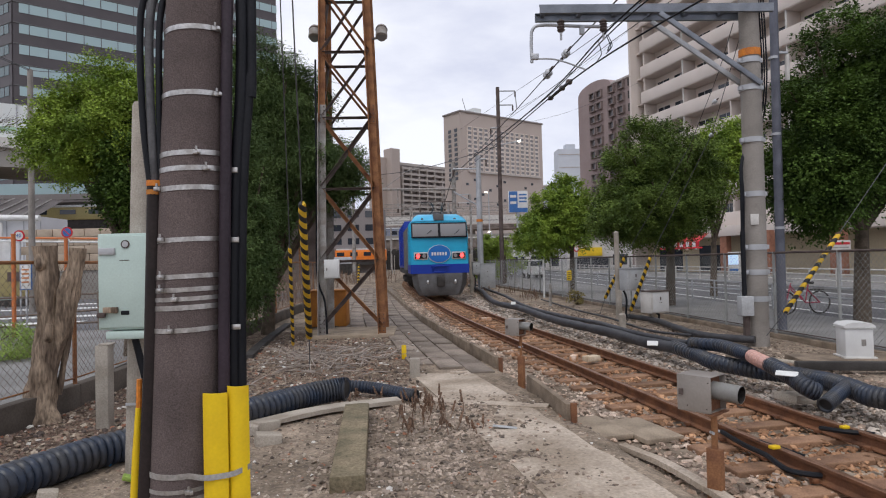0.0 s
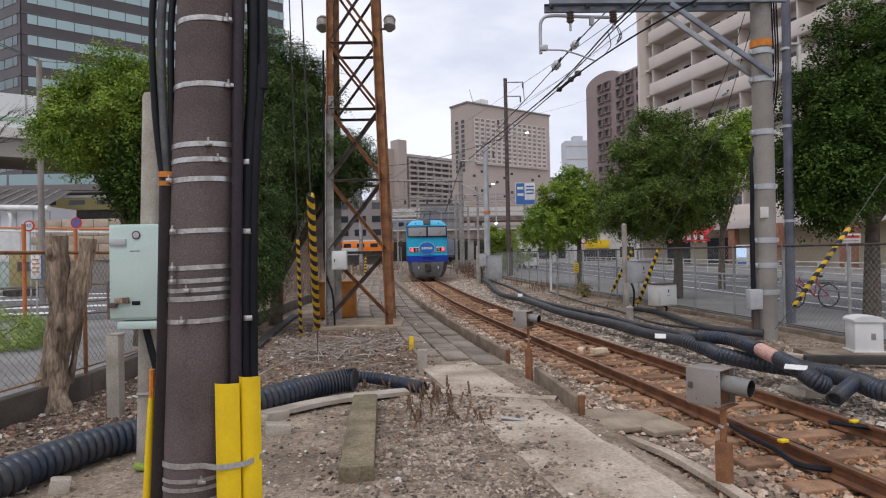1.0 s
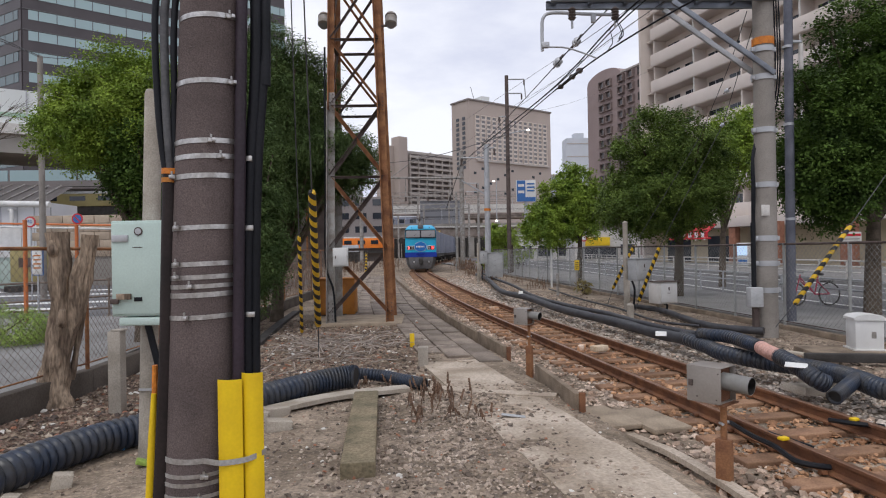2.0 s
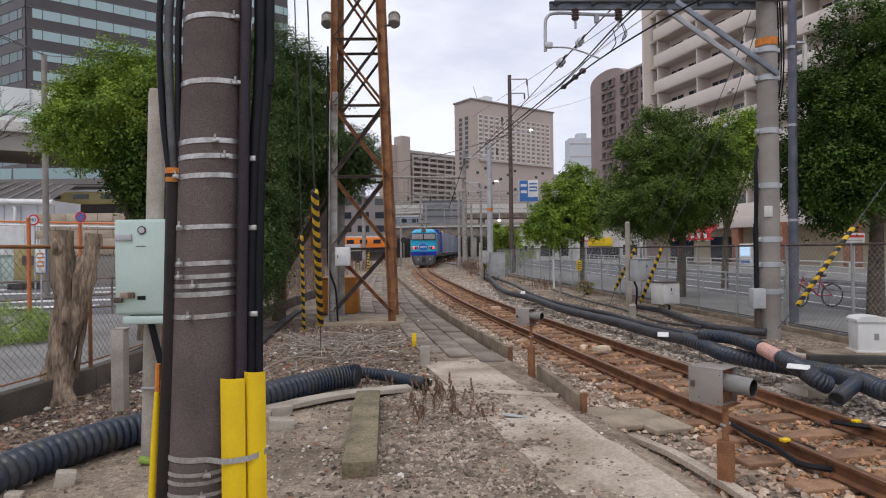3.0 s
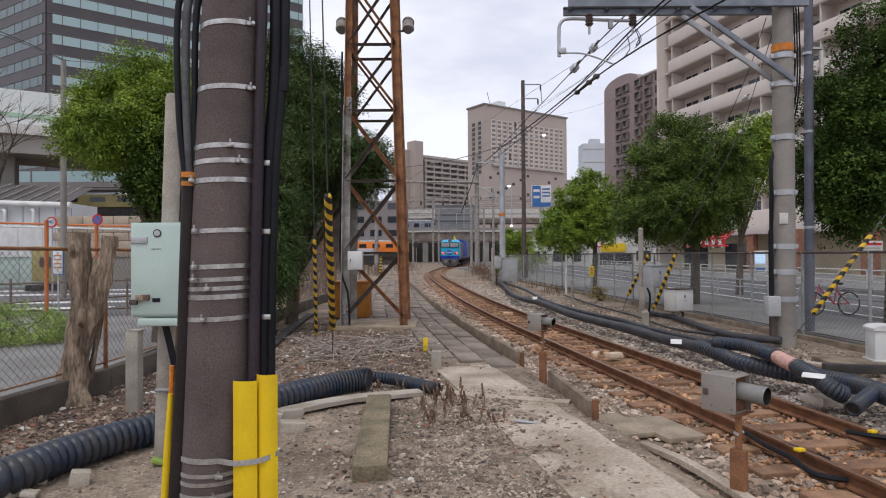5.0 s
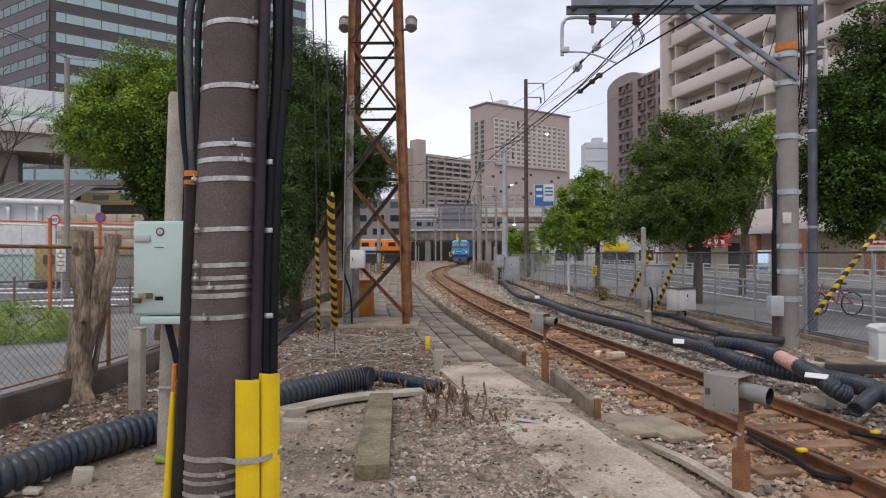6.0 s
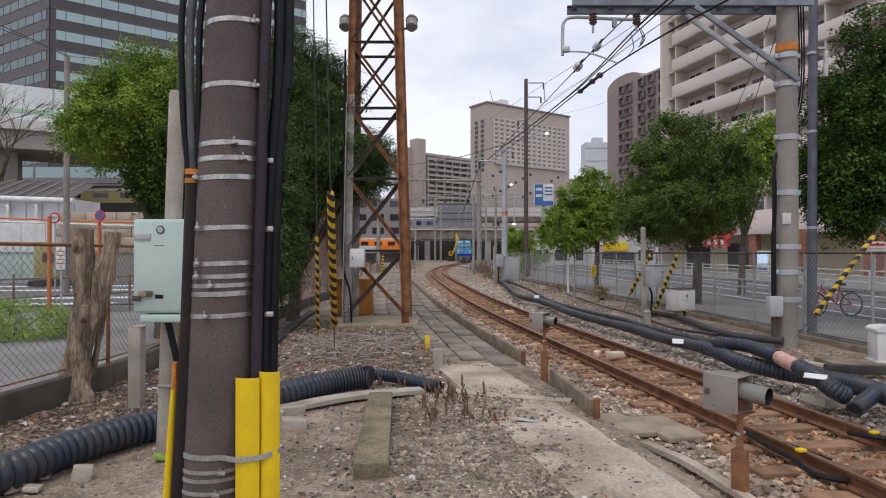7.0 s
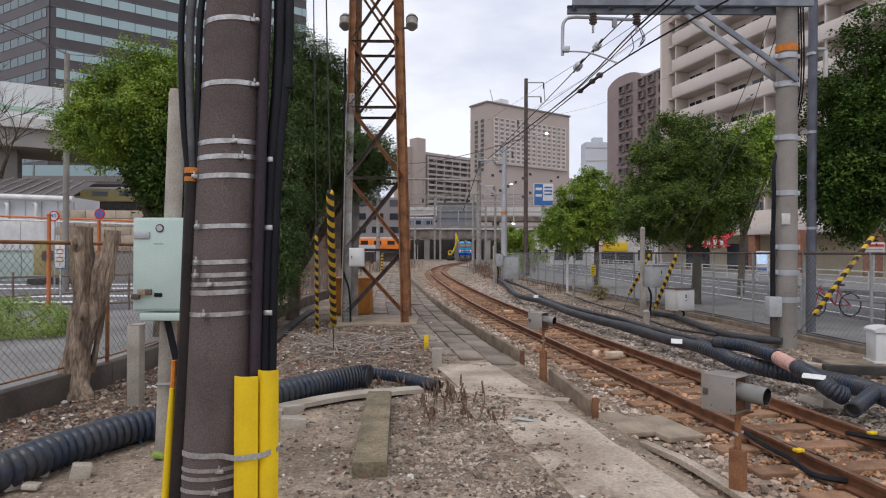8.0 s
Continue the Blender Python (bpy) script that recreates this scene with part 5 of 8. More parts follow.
def distant_viaducts():
    root = thing("railway_viaduct", 0, 152, 0, 0, "low concrete railway viaduct on columns", "viaduct", kind="structure")
    za, zb = 7.403, 5.182
    x0, x1 = -33.870, 24.431
    bx("deck", ((x0 + x1) / 2, 4, (za + zb) / 2), (x1 - x0, 8, za - zb), M_DECK, root)
    bx("parapet", ((x0 + x1) / 2, 0.1, za + 0.5), (x1 - x0, 0.4, 1.0), M_VIADUCT, root)
    k = x0
    while k < x1:
        bx("column", (k, 1.0, zb / 2), (1.3, 1.3, zb), M_VIADUCT, root)
        bx("column", (k, 7.0, zb / 2), (1.3, 1.3, zb), M_VIADUCT, root)
        k += 7.5
    bx("track_edge", ((x0 + x1) / 2, -0.2, za + 0.2), (x1 - x0, 0.2, 0.35), M_OFFWHITE, root)
    for k in range(24):
        bx("railing_post", (x0 + 1 + k * 2.3, 0.1, za + 1.5), (0.12, 0.12, 1.6), M_GREYSTEEL, root)
    # dark sheet added behind the columns for the shade under the deck
    bx("back_wall", ((x0 + x1) / 2, 14, zb / 2), (x1 - x0, 0.4, zb), M_UNDER_AND_SHADE, root)
    up = thing("upper_viaduct", 0, 190, 0, 0, "high road viaduct with pale parapets", "viaduct", kind="structure")
    zc, zd, ze = 16.078, 12.955, 11.567
    x0, x1 = -49.279, 44.420
    bx("parapet", ((x0 + x1) / 2, 0, (zc + zd) / 2), (x1 - x0, 0.5, (zc - zd) * 0.8), M_OFFWHITE, up)
    bx("deck", ((x0 + x1) / 2, 5, (zd + ze) / 2), (x1 - x0, 10, zd - ze), M_DECK, up)
    k = x0
    while k < x1:
        bx("column", (k, 5, ze / 2), (2, 3, ze), M_VIADUCT, up)
        k += 22
    mid = thing("grey_station_wall", 4.500, 176, 0, 0, "grey windowless station building", "building")
    bx("wall", (0, 3, 16.2 / 2), (12.216, 5, 16.2), M_SLATE, mid)
    for i in range(7):
        bx("seam", (0, 0.4, 15.994 - i * 2.2), (12.216, 0.15, 0.25), M_SLATEDARK, mid)


distant_viaducts()


# ---- trees ----
def leaf_mesh(name, parent, base, along, normal, size, material, narrow):
    """One folded leaf at each base point, lying along one direction and facing another."""
    n = len(base)
    d = along - normal * np.sum(along * normal, axis=1, keepdims=True)
    d /= np.maximum(np.linalg.norm(d, axis=1, keepdims=True), 1e-3)
    e = np.cross(d, normal)
    v = np.stack([base, base + d * size * 0.5 + e * size * narrow - normal * size * 0.1, base + d * size, base + d * size * 0.5 - e * size * narrow - normal * size * 0.1], axis=1).reshape(-1, 3)
    me = bpy.data.meshes.new(name)
    me.vertices.add(n * 4)
    me.vertices.foreach_set("co", v.ravel())
    me.loops.add(n * 4)
    me.loops.foreach_set("vertex_index", np.arange(n * 4, dtype=np.int32))
    me.polygons.add(n)
    me.polygons.foreach_set("loop_start", np.arange(0, n * 4, 4, dtype=np.int32))
    me.update(calc_edges=True)
    me.validate()
    me.materials.append(material)
    ob = new(name, me)
    ob.parent = parent
    return ob


def unit(v):
    return v / np.maximum(np.linalg.norm(v, axis=1, keepdims=True), 1e-3)


def boughs(lobes, count, seed):
    """Tips of boughs spread over the skins of several rounded lobes, each (centre, radii up and down, weight)."""
    rnd = np.random.RandomState(seed)
    total = sum(q[2] for q in lobes)
    pts, out = [], []
    for c, r, w in lobes:
        c = np.array(c)
        for k in range(int(count * w / total)):
            d = rnd.normal(0, 1, 3)
            d /= np.linalg.norm(d)
            up = r[2] if d[2] > 0 else r[3]
            swell = 0.86 + 0.26 * noise.noise(Vector(d) * 2.6 + Vector((seed, k * 0.001, 0)))
            deep = rnd.uniform(0.35, 1.0) ** 0.45
            pts.append(c + d * (r[0], r[1], up) * swell * deep)
            out.append(d)
    return np.array(pts), np.array(out)


def foliage(name, parent, lobes, count, per, reach, leaf, material, seed, droop=0.25, narrow=0.32, core=0):
    """Leaves on twigs that fan outwards from each bough and hang over at their tips."""
    rnd = np.random.RandomState(seed + 7)
    pts, out = boughs(lobes, count, seed)
    n = len(pts) * per
    c, o = np.repeat(pts, per, axis=0), np.repeat(out, per, axis=0)
    # a few twigs per bough carry its leaves
    twigs = 9
    td = unit(np.repeat(out, twigs, axis=0) * 0.75 + rnd.normal(0, 0.75, (len(pts) * twigs, 3)) + (0, 0, 0.15))
    tl = reach * rnd.uniform(0.55, 1.25, (len(pts) * twigs, 1))
    pick = np.repeat(np.arange(len(pts)) * twigs, per) + rnd.randint(0, twigs, n)
    u = rnd.uniform(0.05, 1.0, (n, 1)) ** 0.7
    base = c + td[pick] * tl[pick] * u + rnd.normal(0, 1, (n, 3)) * reach * 0.13
    base[:, 2] -= (droop * tl[pick] * u * u)[:, 0]
    along = td[pick] + rnd.normal(0, 0.55, (n, 3)) - (0, 0, droop * 1.4)
    normal = unit(o * 0.35 + (0, 0, 0.75) + rnd.normal(0, 0.5, (n, 3)))
    size = leaf * rnd.uniform(0.6, 1.25, (n, 1))
    # oversized leaves added unseen inside the crown, to block light passing through
    if core:
        pts, out = boughs([(c, tuple(q * 0.62 for q in r), w) for c, r, w in lobes], core, seed + 3)
        k = len(pts)
        base, along = np.concatenate([base, pts]), np.concatenate([along, rnd.normal(0, 1, (k, 3))])
        normal = np.concatenate([normal, unit(out + rnd.normal(0, 0.6, (k, 3)))])
        size = np.concatenate([size, rnd.uniform(2.2, 3.6, (k, 1)) * leaf])
    return leaf_mesh(name, parent, base, along, normal, size, material, narrow)


def tree(name, x, y, label, trunk_r, fork, lobes, count, per, reach, leaf, material, seed, group="", droop=0.25, narrow=0.32):
    root = thing(name, x, y, 0, 0, label, "tree", group)
    rnd = random.Random(seed)
    o = Vector((x, y, 0))
    lobes = [(tuple(Vector(c) - o), r, w) for c, r, w in lobes]
    f = Vector((0.08, 0, fork))
    tb("trunk", smooth_path([(0, 0, -0.15), (0.05, 0.02, fork * 0.5), f], 10), [trunk_r * (1.25 - 0.045 * i) for i in range(10)], M_BARK, root, 12)
    for c, r, w in lobes:
        c = Vector(c)
        for k in range(7):
            a = 2 * math.pi * k / 7 + rnd.uniform(-0.3, 0.3)
            e = c + Vector((math.cos(a) * r[0] * 0.75, math.sin(a) * r[1] * 0.75, rnd.uniform(-0.2, 0.75) * r[2]))
            mid = f.lerp(e, 0.5) + Vector((0, 0, 0.1 * r[2]))
            tb("limb", smooth_path([f - Vector((0, 0, 0.1)), mid, e], 8), [trunk_r * (0.5 - 0.055 * i) for i in range(8)], M_BARK, root, 7)
    foliage("crown", root, lobes, count, per, reach, leaf, material, seed, droop, narrow, count * 9)
    return root


tree("street_tree", 9.0, 22.0, "bushy green street tree with a rounded crown", 0.15, 2.2, [((8.5, 21.5, 4.0), (2.25, 2.1, 3.05, 1.7), 5), ((7.2, 21.0, 3.2), (1.3, 1.4, 1.3, 0.9), 1.3), ((9.75, 21.6, 4.4), (1.0, 1.2, 1.2, 0.6), 1.0)], 600, 210, 0.48, 0.078, M_LEAF_DARK, 11, "street trees")
tree("street_tree", 7.9, 32.0, "smaller bright green street tree", 0.13, 2.2, [((7.5, 31.0, 4.1), (1.65, 1.7, 2.1, 1.8), 3), ((6.0, 30.6, 3.0), (1.2, 1.3, 1.4, 0.9), 1.4)], 260, 190, 0.5, 0.11, M_LEAF, 23, "street trees")
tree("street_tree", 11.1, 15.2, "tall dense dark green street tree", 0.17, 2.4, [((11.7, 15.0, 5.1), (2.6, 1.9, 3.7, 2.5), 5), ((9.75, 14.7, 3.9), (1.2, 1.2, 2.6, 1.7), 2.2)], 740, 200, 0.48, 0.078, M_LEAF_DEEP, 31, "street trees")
tree("street_tree", 13.0, 27.0, "green street tree half hidden behind the mast", 0.13, 2.4, [((13.3, 26.0, 6.2), (1.4, 1.3, 1.7, 2.0), 1)], 110, 110, 0.55, 0.11, M_LEAF, 44, "street trees")
tree("street_tree", 6.6, 48.0, "low round bright green tree", 0.12, 1.4, [((5.742, 48.0, 2.858), (1.3, 1.4, 1.0, 0.9), 1)], 70, 80, 0.4, 0.15, M_LEAF_BRIGHT, 41, "street trees")
tree("yard_tree", -6.0, 13.2, "broad light green tree beyond the rusty fence", 0.14, 2.0, [((-5.95, 13.0, 4.75), (1.35, 1.4, 1.5, 1.1), 4), ((-6.85, 12.7, 4.45), (0.8, 1.0, 1.1, 0.65), 2)], 370, 260, 0.4, 0.053, M_LEAF, 51, "yard trees", 0.35)
# deep leaf colour stands in for the shade on this tree
tree("yard_tree", -5.5, 12.9, "tree beyond the rusty fence, its shade put into dark green leaves", 0.14, 1.6, [((-5.4, 12.6, 3.6), (0.8, 0.9, 1.2, 0.85), 1)], 170, 190, 0.42, 0.07, M_LEAF_DEEP, 57, "yard trees")
tree("feathery_tree", -4.1, 16.9, "dark feathery-leaved tree, branches drooping round the tower", 0.16, 1.2, [((-4.2, 16.8, 5.0), (1.5, 1.5, 3.5, 3.0), 5), ((-2.5, 16.9, 4.5), (1.15, 1.1, 1.15, 0.95), 1.7), ((-3.3, 16.8, 6.0), (0.9, 1.0, 1.7, 1.5), 1.3)], 760, 250, 0.5, 0.085, M_LEAF_FEATHER, 61, "yard trees", 0.55, 0.15)
tree("feathery_tree", -4.2, 14.6, "dark feathery-leaved tree with low branches", 0.13, 0.8, [((-4.2, 14.6, 2.6), (0.95, 1.0, 2.9, 2.1), 1)], 330, 230, 0.45, 0.085, M_LEAF_FEATHER, 67, "yard trees", 0.6, 0.15)


def bare_tree():
    root = thing("bare_tree", -16.354, 22, 0, 0, "leafless tree with thin grey-brown twigs", "tree")
    rnd = random.Random(4)

    def grow(p, d, length, r, depth):
        q = p + d * length
        tb("branch" if depth < 5 else "trunk", smooth_path([p, p.lerp(q, 0.5) + Vector((rnd.uniform(-0.1, 0.1), 0, rnd.uniform(-0.05, 0.1))) * length, q], 5), [r * (1 - 0.09 * i) for i in range(5)], M_BARK, root, 5)
        if depth:
            for k in range(3):
                e = (d + Vector((rnd.uniform(-0.8, 0.8), rnd.uniform(-0.6, 0.6), rnd.uniform(-0.35, 0.5)))).normalized()
                grow(p.lerp(q, rnd.uniform(0.55, 1)), e, length * rnd.uniform(0.55, 0.75), r * 0.55, depth - 1)

    grow(Vector((0, 0, 0)), Vector((0.12, 0, 0.99)), 3.9, 0.10, 5)


bare_tree()


def shrub(name, x, y, radii, z, n, material, label, seed, leaf=0.09, spread=0.25):
    root = thing(name, x, y, 0, 0, label, "shrub")
    rnd = random.Random(seed)
    for k in range(7):
        tb("stem", [(rnd.uniform(-0.2, 0.2), rnd.uniform(-0.2, 0.2), -0.05), (rnd.uniform(-0.7, 0.7) * radii[0], rnd.uniform(-0.7, 0.7) * radii[1], z + rnd.uniform(0, 0.6) * radii[2])], 0.015, M_BARK, root, 5)
    foliage("foliage", root, [((0, 0, z), (radii[0], radii[1], radii[2], radii[2] * 0.6), 1)], n, 60, spread, leaf, material, seed)


shrub("low_shrub", -9.2, 13.2, (1.7, 1.0, 0.6), 0.3, 420, M_GRASS, "low bright green shrub by the pavement", 71, 0.04, 0.22)
shrub("low_shrub", 5.746, 52, (1.5, 1.2, 1.1), 1.0, 50, M_LEAF_BRIGHT, "round light green bush behind the fence", 72, 0.16, 0.4)
shrub("low_shrub", 8.234, 56, (1.6, 1.2, 1.5), 1.6, 50, M_LEAF_BRIGHT, "round light green bush behind the fence", 73, 0.16, 0.4)
shrub("low_shrub", 6.301, 25, (0.3, 0.25, 0.3), 0.22, 14, M_DRYGRASS, "yellowish dry weed clump at the fence", 74, 0.07, 0.2)


def dry_weeds():
    rnd = random.Random(12)
    spots = [(0.05, 7.4, 0.45, 26, 0.34), (0.4, 6.7, 0.3, 8, 0.24), (-0.12, 6.8, 0.12, 7, 0.36), (-0.6, 8.4, 0.6, 14, 0.2)]
    for k in range(26):
        spots.append((rnd.uniform(-11, -3.2), rnd.uniform(24, 75), 1.3, 30, 1.3))
    for k in range(12):
        p = beside(rnd.uniform(44, 85), rnd.uniform(3.2, 5.2))
        spots.append((p.x, p.y, 1.1, 26, 1.2))
    for y, off in ((40, 3.6), (36, 3.4), (33, 4.2), (30, 4.6), (28, 3.9), (44, 3.0)):
        p = beside(y, off)
        spots.append((p.x, p.y, 0.7, 14, 0.55))
    for x, y, spread, n, h in spots:
        bm = bmesh.new()
        for k in range(n):
            a = Vector((rnd.gauss(0, spread * 0.5), rnd.gauss(0, spread * 0.6), -0.02))
            hh = h * rnd.uniform(0.4, 1.0)
            b = a + Vector((rnd.uniform(-0.12, 0.12), rnd.uniform(-0.1, 0.1), hh))
            tube(bm, [a, a.lerp(b, 0.5) + Vector((0.015, 0, 0)), b], [0.005 + h * 0.003, 0.004 + h * 0.002, 0.003], 4)
            for j in range(5):
                q = a.lerp(b, 0.55 + 0.09 * j)
                box(bm, q, (0.02 + h * 0.015, 0.012, 0.03 + h * 0.02), 0, Matrix.Rotation(rnd.uniform(0, 3), 4, "Z") @ Matrix.Rotation(rnd.uniform(-0.5, 0.5), 4, "X"))
        ob = link("dry_weed", bm, M_DRY)
        ob.location = (x, y, land(x, y))
        tagged(ob, "reddish-brown dead weed stalks in the earth", "weeds", "dead weeds", kind="stuff")


dry_weeds()


def twig_heap():
    rnd = random.Random(21)
    bm = bmesh.new()
    for k in range(150):
        a = Vector((rnd.gauss(-1.75, 0.75), rnd.gauss(11.6, 0.9), 0.03 + rnd.uniform(0, 0.12)))
        d = rnd.uniform(0, 6.28)
        b = a + Vector((math.cos(d), math.sin(d), rnd.uniform(-0.05, 0.3))) * rnd.uniform(0.25, 0.8)
        b.z = max(b.z, 0.03)
        tube(bm, [a, a.lerp(b, 0.5) + Vector((0, 0, 0.03)), b], [0.011, 0.009, 0.004], 5)
    tagged(link("twig_heap", bm, M_TWIG), "heap of cut grey twigs by the tower", "twigs", kind="stuff")


twig_heap()


# ---- overhead line mast and beam ----
def make_mast():
    Y = 12.6
    x = 6.985
    root = thing("overhead_line_mast", x, Y, 0, 0, "grey concrete mast with steel bands and a cross beam", "mast")
    tb("shaft", [(0, 0, -0.2), (0.02, 0, 3.5), (0.03, 0, 7.4)], [0.212, 0.205, 0.19], M_MAST, root, 32)
    for v in (98, 148, 243, 341, 437, 482, 530):
        z = 1.85 + (448 - v) * 12.5 / 1095
        b = tb("band", [(0.01, 0, z - 0.055), (0.01, 0, z + 0.055)], 0.218, M_GALV, root, 32)
        bx("clamp", (-0.23, -0.05, z), (0.07, 0.08, 0.09), M_GALV, b, 0.008)
        bx("clamp", (0.23, -0.05, z), (0.05, 0.07, 0.09), M_GALV, b, 0.008)
    tb("orange_band", [(0.02, 0, 5.937), (0.02, 0, 6.085)], 0.212, M_ORANGE, root, 32, "orange marker tape")
    bx("number_plate", (-0.1, -0.2, 2.541), (0.17, 0.02, 0.22), M_OFFWHITE, root, 0.004, "blank white plate")
    # cable pipe at its side
    n = 60
    z0, z1 = 0.75, 2.3
    tb("cable_pipe", [(-0.30, -0.08, z0 + (z1 - z0) * i / n) for i in range(n + 1)], [0.052 if i % 2 else 0.043 for i in range(n + 1)], M_BLACK, root, 14)
    for k in range(3):
        tb("cable", smooth_path([(-0.32 + k * 0.025, -0.08, z1 - 0.05), (-0.31 + k * 0.03, -0.09, z1 + 0.7), (-0.24 + k * 0.02, -0.02, z1 + 1.5), (0.2 + k * 0.05, 0.22, z1 + 2.1), (0.27 + k * 0.05, 0.0, 5.4), (0.25 + k * 0.05, 0, 7.3)], 24), 0.016, M_BLACK, root, 8)
    sb = bx("switch_box", (-0.33, -0.16, 0.78), (0.26, 0.2, 0.4), M_GREYBOX, root, 0.015, "grey box at the mast's foot")
    bx("foot", (-0.3, -0.12, 0.36), (0.1, 0.1, 0.46), M_DARKSTEEL, sb)
    # cross beam: two channels with cross pieces
    zb = 6.890
    xa, xb = 2.578 - x, 7.410 - x
    for dy in (-0.26, 0.26):
        bm = bmesh.new()
        f = 0.08 if dy < 0 else -0.08
        t = 0.012 if dy < 0 else -0.012
        prof = [(0, -0.085), (f, -0.085), (f, -0.073), (t, -0.073), (t, 0.073), (f, 0.073), (f, 0.085), (0, 0.085)]
        rows = [[bm.verts.new((xe, dy + q[0], zb + q[1])) for q in prof] for xe in (xa, xb)]
        for i in range(8):
            bm.faces.new((rows[0][i], rows[0][(i + 1) % 8], rows[1][(i + 1) % 8], rows[1][i]))
        bm.faces.new(rows[0]), bm.faces.new(rows[1])
        part("beam", bm, M_BEAM, root, "galvanised steel channel")
    for k in range(7):
        xx = xa + 0.15 + k * (xb - xa - 0.3) / 6
        bx("cross_piece", (xx, 0, zb + 0.04), (0.08, 0.5, 0.06), M_BEAM, root)
    for dy in (-0.24, 0.22):
        a, b = Vector((5.040 - x, dy, zb - 0.1)), Vector((0.12, dy, 5.314))
        d = b - a
        bm = bmesh.new()
        box(bm, (0, 0, 0), (d.length, 0.06, 0.10), 0.005)
        ob = part("knee_brace", bm, M_BEAM if dy < 0 else M_GALV, root)
        ob.matrix_local = Matrix.Translation((a + b) / 2) @ Matrix.Rotation(math.atan2(-d.z, d.x), 4, "Y")
    # insulators that carry the drop tube
    for u in (1050, 1127):
        ix = (u - 784) * 12.6 / 1095 - x
        pts = [(ix, 0, zb - 0.12 - i * 0.028) for i in range(11)]
        ins = tb("insulator", pts, [0.03] + [0.085 if i % 2 else 0.06 for i in range(9)] + [0.03], M_DARKSTEEL, root, 16, "dark ribbed insulator")
        tb("bolt", [(ix, 0, zb - 0.38), (ix, 0, zb - 0.55)], 0.025, M_GALV, ins, 8)
    zt = 6.625
    tb("drop_tube", smooth_path([(4.004 - x, 0, zt - 0.02), (3.406 - x, 0, zt), (2.670 - x, 0, zt + 0.03), (2.474 - x, 0, zt - 0.06), (2.439 - x, 0, zt - 0.3), (2.439 - x, 0, 5.877)], 30), 0.034, M_GALV, root, 12)
    bx("tube_clamp", (2.497 - x, -0.02, 5.992), (0.16, 0.1, 0.12), M_GALV, root, 0.02)
    tb("register_arm", smooth_path([(2.543 - x, 0, 5.958), (2.888 - x, 0, 5.946), (3.176 - x, 0, 5.866), (3.567 - x, 0, 5.716)], 14), 0.018, M_GALV, root, 8)
    bx("wire_clamp", (3.498 - x, 0, 6.545), (0.1, 0.08, 0.2), M_GALV, root, 0.02)
    return root


make_mast()


def make_side_pole():
    root = thing("steel_pole", 8.429, 14.2, 0, 0, "slim blue-grey painted steel pole beside the mast", "pole")
    tb("shaft", [(0.02, 0, -0.2), (0.06, 0, 5), (0.10, 0, 10)], [0.105, 0.098, 0.09], M_BLUESTEEL, root, 20)
    for z in (2.4, 4.6, 6.4):
        tb("band", [(0.04, 0, z), (0.04, 0, z + 0.06)], 0.108, M_GALV, root, 20)
    bx("bracket", (0.22, -0.02, 6.55), (0.3, 0.06, 0.05), M_GALV, root)
    tb("small_insulator", [(0.35, -0.02, 5.9), (0.35, -0.02, 6.5)], 0.05, M_OFFWHITE, root, 10)


make_side_pole()


def wire(name, pts, r, label, n=40, material=None):
    bm = bmesh.new()
    tube(bm, smooth_path(pts, n), r, 6)
    return tagged(link(name, bm, material or M_BLACK), label, "wire")


OVER = "black overhead line wire above the track"
wire("overhead_wire", [(4.782, 8.500, 5.793), (3.556, 12.600, 5.716), (3.858, 24.000, 6.979), (3.562, 39.000, 8.012), (3.452, 70.000, 10.992)], 0.016, OVER)
wire("overhead_wire", [(4.277, 10.500, 6.529), (3.958, 12.600, 6.453), (4.142, 21.000, 7.086), (3.419, 39.000, 8.261), (3.708, 70.000, 11.311)], 0.018, OVER)
wire("overhead_wire", [(4.430, 10.500, 6.529), (4.129, 12.700, 6.524), (4.334, 21.000, 7.220), (3.562, 39.000, 8.332), (3.963, 70.000, 11.439)], 0.014, OVER)
wire("overhead_wire", [(4.230, 12.000, 7.088), (4.184, 16.600, 7.459), (3.987, 18.500, 7.358), (4.298, 26.000, 8.213), (3.597, 39.000, 8.475)], 0.016, OVER)
for pts in ([(5.984, 12.000, 7.417), (4.552, 14.000, 6.785), (4.515, 24.000, 7.943), (3.014, 50.000, 10.343)], [(5.545, 12.000, 7.636), (4.617, 16.000, 7.519), (4.298, 26.000, 8.973), (2.521, 60.000, 13.521)]):
    wire("feeder_wire", pts, 0.008, "thin grey feeder wire above the track", 40, M_CABLE)
wire("jumper_wire", [(4.013, 12.700, 6.524), (4.117, 12.700, 6.234), (4.048, 12.700, 6.141), (4.141, 12.700, 6.327)], 0.01, "looped jumper wire on the overhead line", 16)
wire("jumper_wire", [(3.893, 12.800, 6.386), (3.951, 12.800, 6.128), (3.893, 12.800, 6.011), (3.822, 12.800, 5.918)], 0.009, "looped jumper wire on the overhead line", 16)
wire("jumper_wire", [(4.103, 12.800, 6.502), (4.185, 12.800, 6.292), (4.091, 12.800, 6.152), (4.045, 12.800, 6.117)], 0.009, "looped jumper wire on the overhead line", 16)
wire("service_wire", [(6.000, 45.000, 10.192), (-1.315, 60.000, 10.617), (-14.320, 70.000, 11.311)], 0.03, "thin dark wire across the line", 30, M_CABLE)
